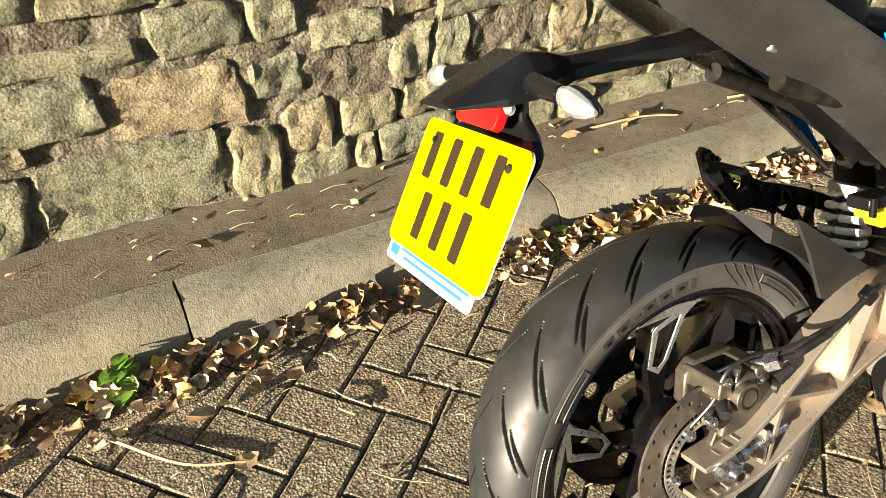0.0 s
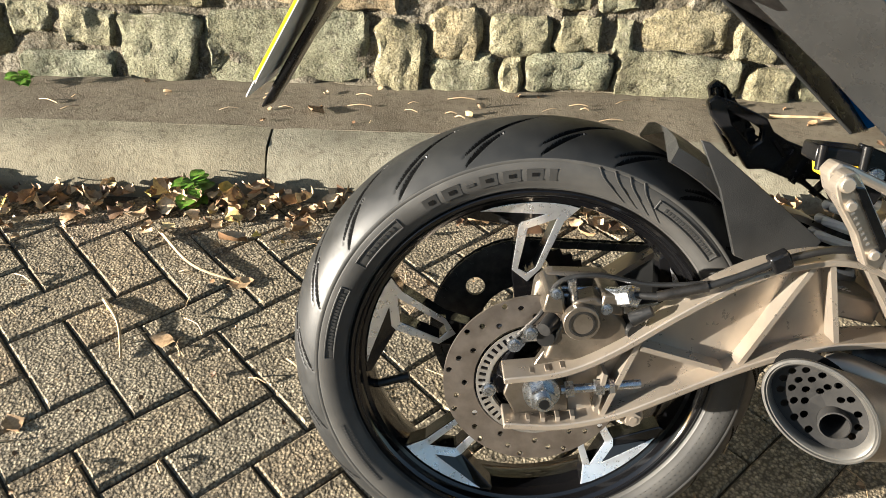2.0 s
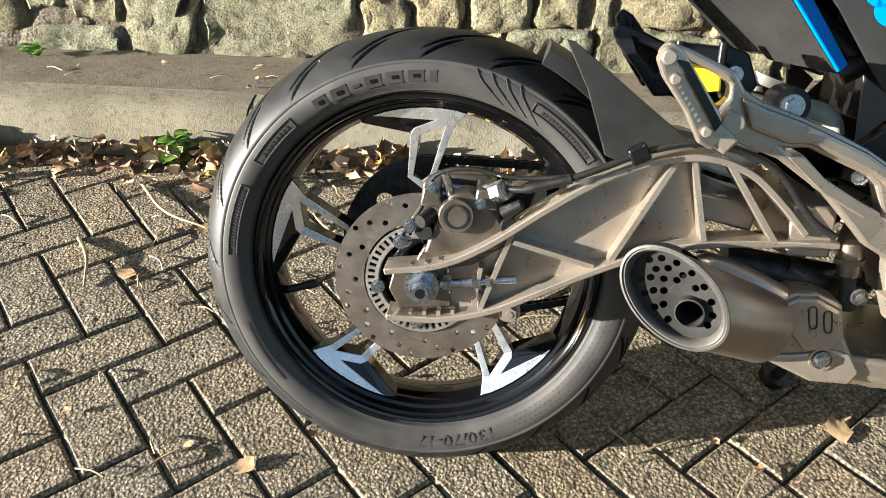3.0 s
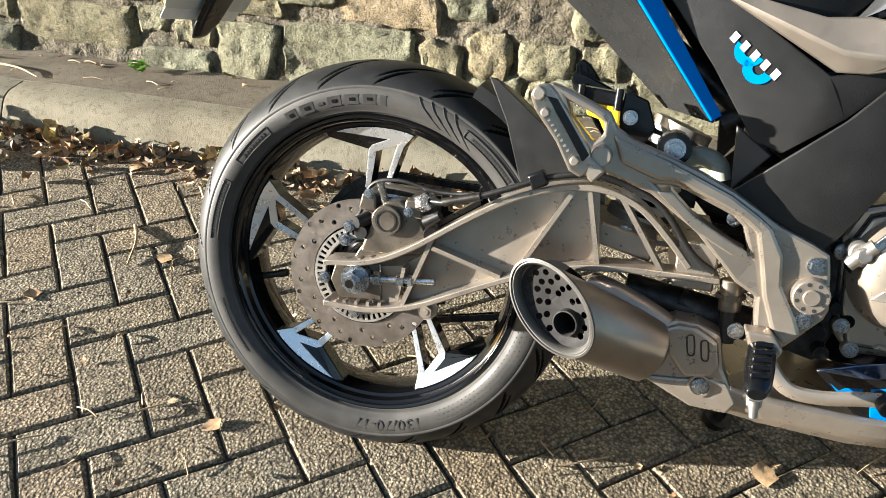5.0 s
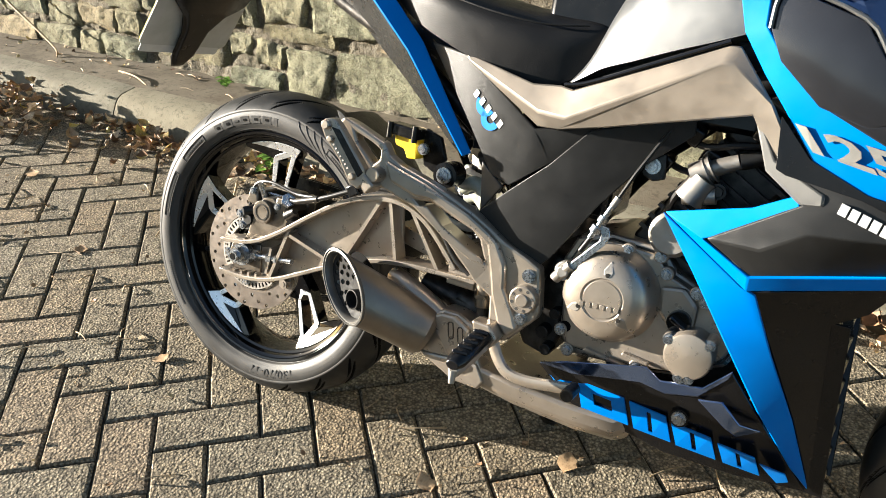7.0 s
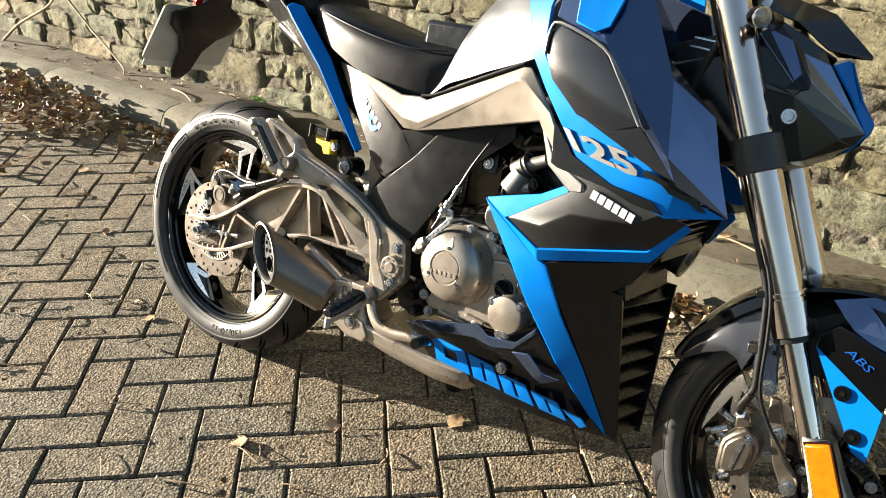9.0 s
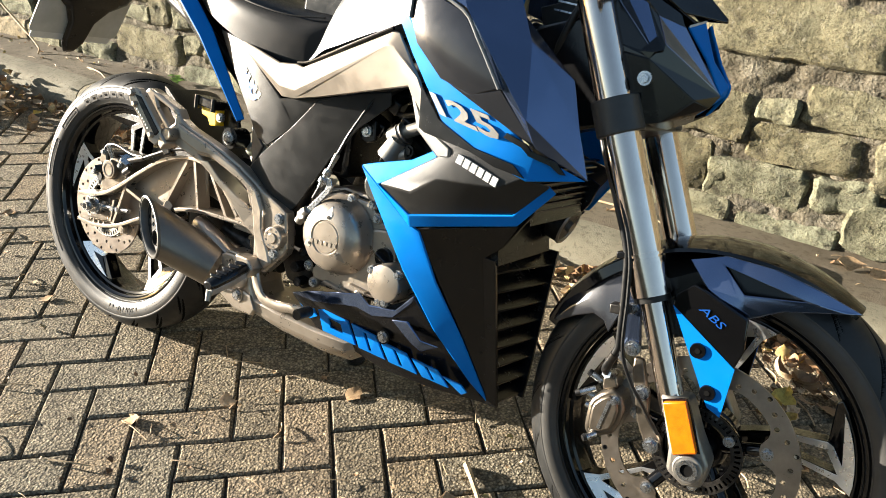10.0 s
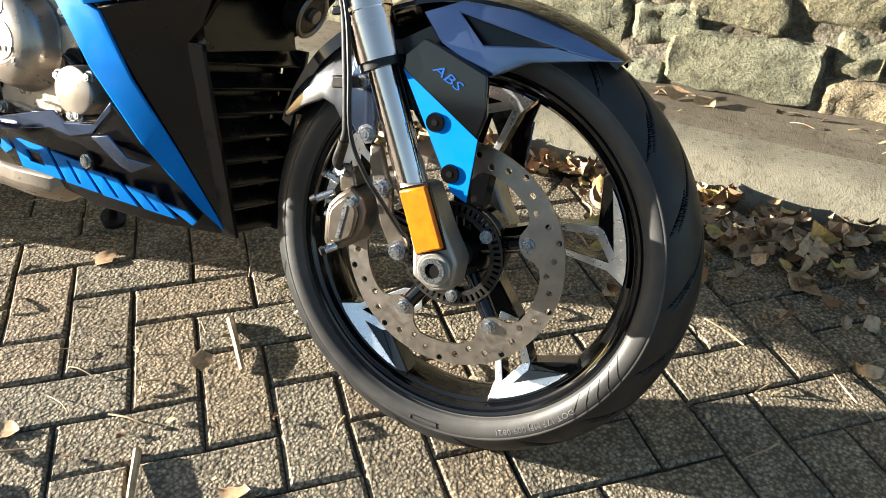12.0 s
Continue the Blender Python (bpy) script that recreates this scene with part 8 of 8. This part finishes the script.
twig([(0.93, -0.02, 0.006), (0.97, -0.06, 0.010), (1.02, -0.11, 0.006)], 0.007, "short flat piece of bark on the paving")
twig([(0.99, -0.30, 0.005), (1.05, -0.38, 0.009), (1.08, -0.40, 0.005)], 0.006)
twig([(0.72, -0.35, 0.004), (0.80, -0.40, 0.012), (0.86, -0.36, 0.004)], 0.003)
twig([(0.86, -0.42, 0.004), (0.92, -0.52, 0.010), (0.96, -0.60, 0.004)], 0.003)
twig([(-0.70, 0.62, 0.006), (-0.60, 0.50, 0.014), (-0.50, 0.46, 0.006)], 0.004)
twig([(-0.74, 0.40, 0.005), (-0.69, 0.33, 0.012), (-0.66, 0.25, 0.005)], 0.004)
twig([(-1.62, 1.00, 0.101), (-1.50, 0.97, 0.109), (-1.40, 0.93, 0.104)], 0.004)
twig([(1.20, 1.02, 0.100), (1.32, 0.99, 0.107), (1.40, 0.94, 0.104)], 0.004)
twig([(0.70, 1.05, 0.099), (0.86, 1.03, 0.108), (0.98, 1.00, 0.101)], 0.004)
twig([(-3.10, 1.02, 0.100), (-2.95, 1.05, 0.20), (-2.70, 1.10, 0.32), (-2.62, 1.12, 0.42)], 0.009, "bent dead branch leaning on the wall")
twig([(-2.62, 1.12, 0.42), (-2.35, 1.09, 0.26), (-2.05, 1.04, 0.13), (-1.98, 1.0, 0.101)], 0.006, "thin dead branch leaning on the wall")


# ---- wall stones ----
def stone_mesh(w, h, seed, d=0.075):
    """A hewn rubble stone: an uneven face with worn corners, centred on its place in the wall."""
    rnd = random.Random(seed)
    nx, nz = 12, 9
    vs, fs = [], []
    cut = [rnd.uniform(0.01, 0.16) * min(w, h) for _ in range(4)]
    skew = [(rnd.uniform(-0.06, 0.06) * min(w, h), rnd.uniform(-0.09, 0.09) * min(w, h)) for _ in range(4)]
    face = rnd.uniform(-0.007, 0.007)
    slx, slz = rnd.gauss(0, 0.025), rnd.gauss(0, 0.05)
    for i in range(nx + 1):
        for j in range(nz + 1):
            u = (0, 0.03, 0.09, 0.18, 0.28, 0.39, 0.5, 0.61, 0.72, 0.82, 0.91, 0.97, 1)[i]
            v = (0, 0.05, 0.14, 0.28, 0.43, 0.57, 0.72, 0.86, 0.95, 1)[j]
            x, z = (u - 0.5) * w, (v - 0.5) * h
            edge = min(u, 1 - u) * w, min(v, 1 - v) * h
            back = 0.014 * max(0, 1 - min(edge) / 0.010) ** 1.4
            k = (0 if u < 0.5 else 1) + (0 if v < 0.5 else 2)
            cd = max(0, 1 - math.hypot(*edge) / (cut[k] + 1e-4))
            x *= 1 - 0.14 * cd
            z *= 1 - 0.20 * cd
            for q, f in enumerate(((1 - u) * (1 - v), u * (1 - v), (1 - u) * v, u * v)):
                x += skew[q][0] * f
                z += skew[q][1] * f
            wob = noise.noise((x * 11 + seed * 3.7, z * 11, seed * 1.3))
            wob2 = noise.noise((x * 27 + seed, z * 27, seed * 2.1))
            wob3 = noise.noise((x * 62 + seed, z * 62, seed * 0.7))
            x += 0.014 * noise.noise((seed * 2.2, z * 19, u * 2.0)) * abs(2 * u - 1) ** 2
            z += 0.013 * noise.noise((x * 17, seed * 1.9, v * 2.0)) * abs(2 * v - 1) ** 2
            y = -d + back + cd * 0.010 + face + slx * x + slz * z + 0.010 * wob + 0.009 * wob2 + 0.006 * wob3
            vs.append((x, y, z))
    m = nz + 1
    for i in range(nx):
        for j in range(nz):
            fs.append((i * m + j, (i + 1) * m + j, (i + 1) * m + j + 1, i * m + j + 1))
    loop = [(0, j) for j in range(nz)] + [(i, nz) for i in range(nx)] + [(nx, j) for j in range(nz, 0, -1)] + [(i, 0) for i in range(nx, 0, -1)]
    base = len(vs)
    for i, j in loop:
        x, y, z = vs[i * m + j]
        vs.append((x * 0.94, 0.0, z * 0.94))
    n = len(loop)
    for k in range(n):
        a, b = loop[k], loop[(k + 1) % n]
        fs.append((a[0] * m + a[1], b[0] * m + b[1], base + (k + 1) % n, base + k))
    return vs, fs


# large stones that stand out in the lower courses: centre along the wall, centre height, width, height
BOLD_WEST = ((-1.42, 0.195, 0.42, 0.134), (-1.07, 0.115, 0.24, 0.08), (-1.002, 0.215, 0.136, 0.10), (-0.827, 0.167, 0.195, 0.189), (-0.51, 0.183, 0.408, 0.207), (-0.226, 0.157, 0.128, 0.20),
             (-0.864, 0.298, 0.341, 0.059), (-0.911, 0.391, 0.197, 0.114), (-0.671, 0.388, 0.265, 0.123), (-0.378, 0.363, 0.30, 0.151), (-0.153, 0.369, 0.135, 0.099), (-0.665, 0.487, 0.467, 0.056),
             (0.027, 0.453, 0.19, 0.082), (-0.083, 0.232, 0.128, 0.139), (0.211, 0.145, 0.217, 0.097), (0.486, 0.135, 0.334, 0.118), (0.488, 0.26, 0.22, 0.12))
BOLD_EAST = ((0.874, 0.242, 0.253, 0.150), (0.821, 0.382, 0.137, 0.089), (0.99, 0.397, 0.195, 0.143), (1.147, 0.428, 0.111, 0.068), (1.238, 0.340, 0.287, 0.120), (1.361, 0.464, 0.30, 0.112), (1.521, 0.336, 0.228, 0.159),
             (1.139, 0.205, 0.265, 0.135), (1.366, 0.231, 0.166, 0.101), (1.24, 0.098, 0.275, 0.076), (1.558, 0.164, 0.355, 0.155), (1.60, 0.503, 0.132, 0.15), (0.946, 0.118, 0.285, 0.077))


def free_spans(x0, x1, z0, z1, placed):
    """The stretches of a course that no large stone takes up."""
    spans = [(x0, x1)]
    for x, z, w, h in placed:
        if min(z1, z + h / 2) - max(z0, z - h / 2) < 0.018:
            continue
        a, b = x - w / 2 - 0.008, x + w / 2 + 0.008
        spans = [p for s0, s1 in spans for p in ((s0, min(s1, a)), (max(s0, b), s1)) if p[1] - p[0] > 0.05]
    return spans


def course_stones():
    """Large stones at their places, and rough courses between and above them, some stones split in two."""
    rnd = random.Random(7)
    bold = list(BOLD_WEST + BOLD_EAST)
    out = []
    z = 0.055
    course = 0
    while z < WALL_TOP - 0.05:
        H = (0.125, 0.11, 0.145, 0.12, 0.16, 0.125, 0.18, 0.15)[course % 8] * rnd.uniform(0.92, 1.08)
        x = -6.0 + rnd.uniform(-0.2, 0.0)
        while x < 4.3:
            w = rnd.choice((0.14, 0.19, 0.24, 0.29, 0.34, 0.42)) * rnd.uniform(0.85, 1.15)
            gap = rnd.uniform(0.006, 0.016)
            dz = rnd.uniform(-0.008, 0.008)
            for s0, s1 in free_spans(x, x + w, z, z + H, bold):
                v, mid = s1 - s0, (s0 + s1) / 2
                if H > 0.14 and v > 0.14 and rnd.random() < 0.3:
                    f = rnd.uniform(0.35, 0.6)
                    out.append((mid, z + H * f / 2, v - gap, H * f - 0.012))
                    out.append((mid, z + H * (1 + f) / 2, v - gap, H * (1 - f) - 0.012))
                else:
                    out.append((mid, z + H / 2 + dz, v - gap, H - rnd.uniform(0.008, 0.020)))
            x += w
        z += H
        course += 1
    return bold + out


def build_stones():
    near, far = [], []
    for k, (x, z, w, h) in enumerate(course_stones()):
        (near if -2.6 < x < 2.3 and z < 0.95 else far).append((k, x, z, w, h))
    extra = near[300:]
    near = near[:300]
    vs_all, fs_all = [], []
    for k, x, z, w, h in near + far + extra:
        y = WALL_Y - (0.018 if z < 0.18 else 0.0) + 0.05
        vs, fs = stone_mesh(w, h, k)
        tilt = Euler((0, radians(2.2) * noise.noise((k * 1.7, 0.3, 0.9)), 0)).to_matrix()
        if (k, x, z, w, h) in near:
            me = bpy.data.meshes.new("stone")
            me.from_pydata([tuple(tilt @ Vector(v)) for v in vs], [], fs)
            ob = link_data("stone", me, STONE, WALL, matrix=Matrix.Translation((x, y, z)))
        else:
            b = len(vs_all)
            vs_all += [tuple(tilt @ Vector(v) + Vector((x, y, z))) for v in vs]
            fs_all += [tuple(i + b for i in f) for f in fs]
    me = bpy.data.meshes.new("far_stones")
    me.from_pydata(vs_all, [], fs_all)
    tagged(link_data("wall_stones", me, STONE_FAR, WALL), kind="stuff")


build_stones()


# ---- paving blocks ----
PITCH, TURN, PHASE = 0.0992, radians(41.6), 3
OFF_A, OFF_B = 0.0320, -0.0033


def block_mesh(seed):
    """A chamfered paving block two pitches long and one wide."""
    rnd = random.Random(seed)
    L, W, top, cham = PITCH * 2 - 0.0035, PITCH - 0.0035, 0.0, 0.005
    vs = []
    for z, ins in ((-0.022, 0.0), (top - cham, 0.0), (top, cham)):
        for x, y in ((-1, -1), (0, -1), (1, -1), (1, 1), (0, 1), (-1, 1)):
            vs.append((x * (L / 2 - ins) + rnd.uniform(-1, 1) * 0.0018, y * (W / 2 - ins) + rnd.uniform(-1, 1) * 0.0018, z + (rnd.uniform(-1, 1) * 0.0008 if z > -0.02 else 0)))
    fs = []
    for r in range(2):
        for k in range(6):
            fs.append((r * 6 + k, r * 6 + (k + 1) % 6, r * 6 + 6 + (k + 1) % 6, r * 6 + 6 + k))
    fs += [(12, 13, 16, 17), (13, 14, 15, 16)]
    return vs, fs


def build_blocks():
    ca, sa = math.cos(TURN), math.sin(TURN)
    kinds = []
    for s in range(5):
        vs, fs = block_mesh(s)
        me = bpy.data.meshes.new("paving_block")
        me.from_pydata(vs, [], fs)
        me.materials.append(PAVER)
        kinds.append((me, vs, fs))
    vs_all, fs_all = [], []
    singles = []
    for i in range(-46, 46):
        for j in range(-46, 46):
            k = (i + j - PHASE) % 4
            if k == 0:
                a, b, along = (i + 1.0) * PITCH, (j + 0.5) * PITCH, 0
            elif k == 2:
                a, b, along = (i + 0.5) * PITCH, (j + 1.0) * PITCH, 1
            else:
                continue
            a, b = a + OFF_A, b + OFF_B
            x, y = a * ca - b * sa, a * sa + b * ca
            if not (-4.2 < x < 3.0 and -2.4 < y < 0.80):
                continue
            singles.append((x, y, along, i, j))
    n = 0
    for x, y, along, i, j in singles:
        h = hash2(i, j)
        m = Matrix.Translation((x, y, (h - 0.5) * 0.004)) @ Euler(((hash2(i, j, 2) - 0.5) * 0.022, (hash2(i, j, 3) - 0.5) * 0.014, TURN + along * math.pi / 2 + (hash2(i, j, 4) - 0.5) * 0.02 + (math.pi if h > 0.5 else 0))).to_matrix().to_4x4()
        me, vs, fs = kinds[int(h * 997) % 5]
        if -0.95 < x < 1.95 and -0.75 < y < 0.74 and n < 300 and (y > -0.55 or x > 0.2):
            ob = new("paving_block", me)
            ob.parent = PAVING
            ob.matrix_basis = m
            n += 1
        else:
            b = len(vs_all)
            vs_all += [tuple(m @ Vector(v)) for v in vs]
            fs_all += [tuple(q + b for q in f) for f in fs]
    me = bpy.data.meshes.new("far_blocks")
    me.from_pydata(vs_all, [], fs_all)
    tagged(link_data("paving_blocks", me, PAVER_FAR, PAVING, smooth=False), kind="stuff")


build_blocks()
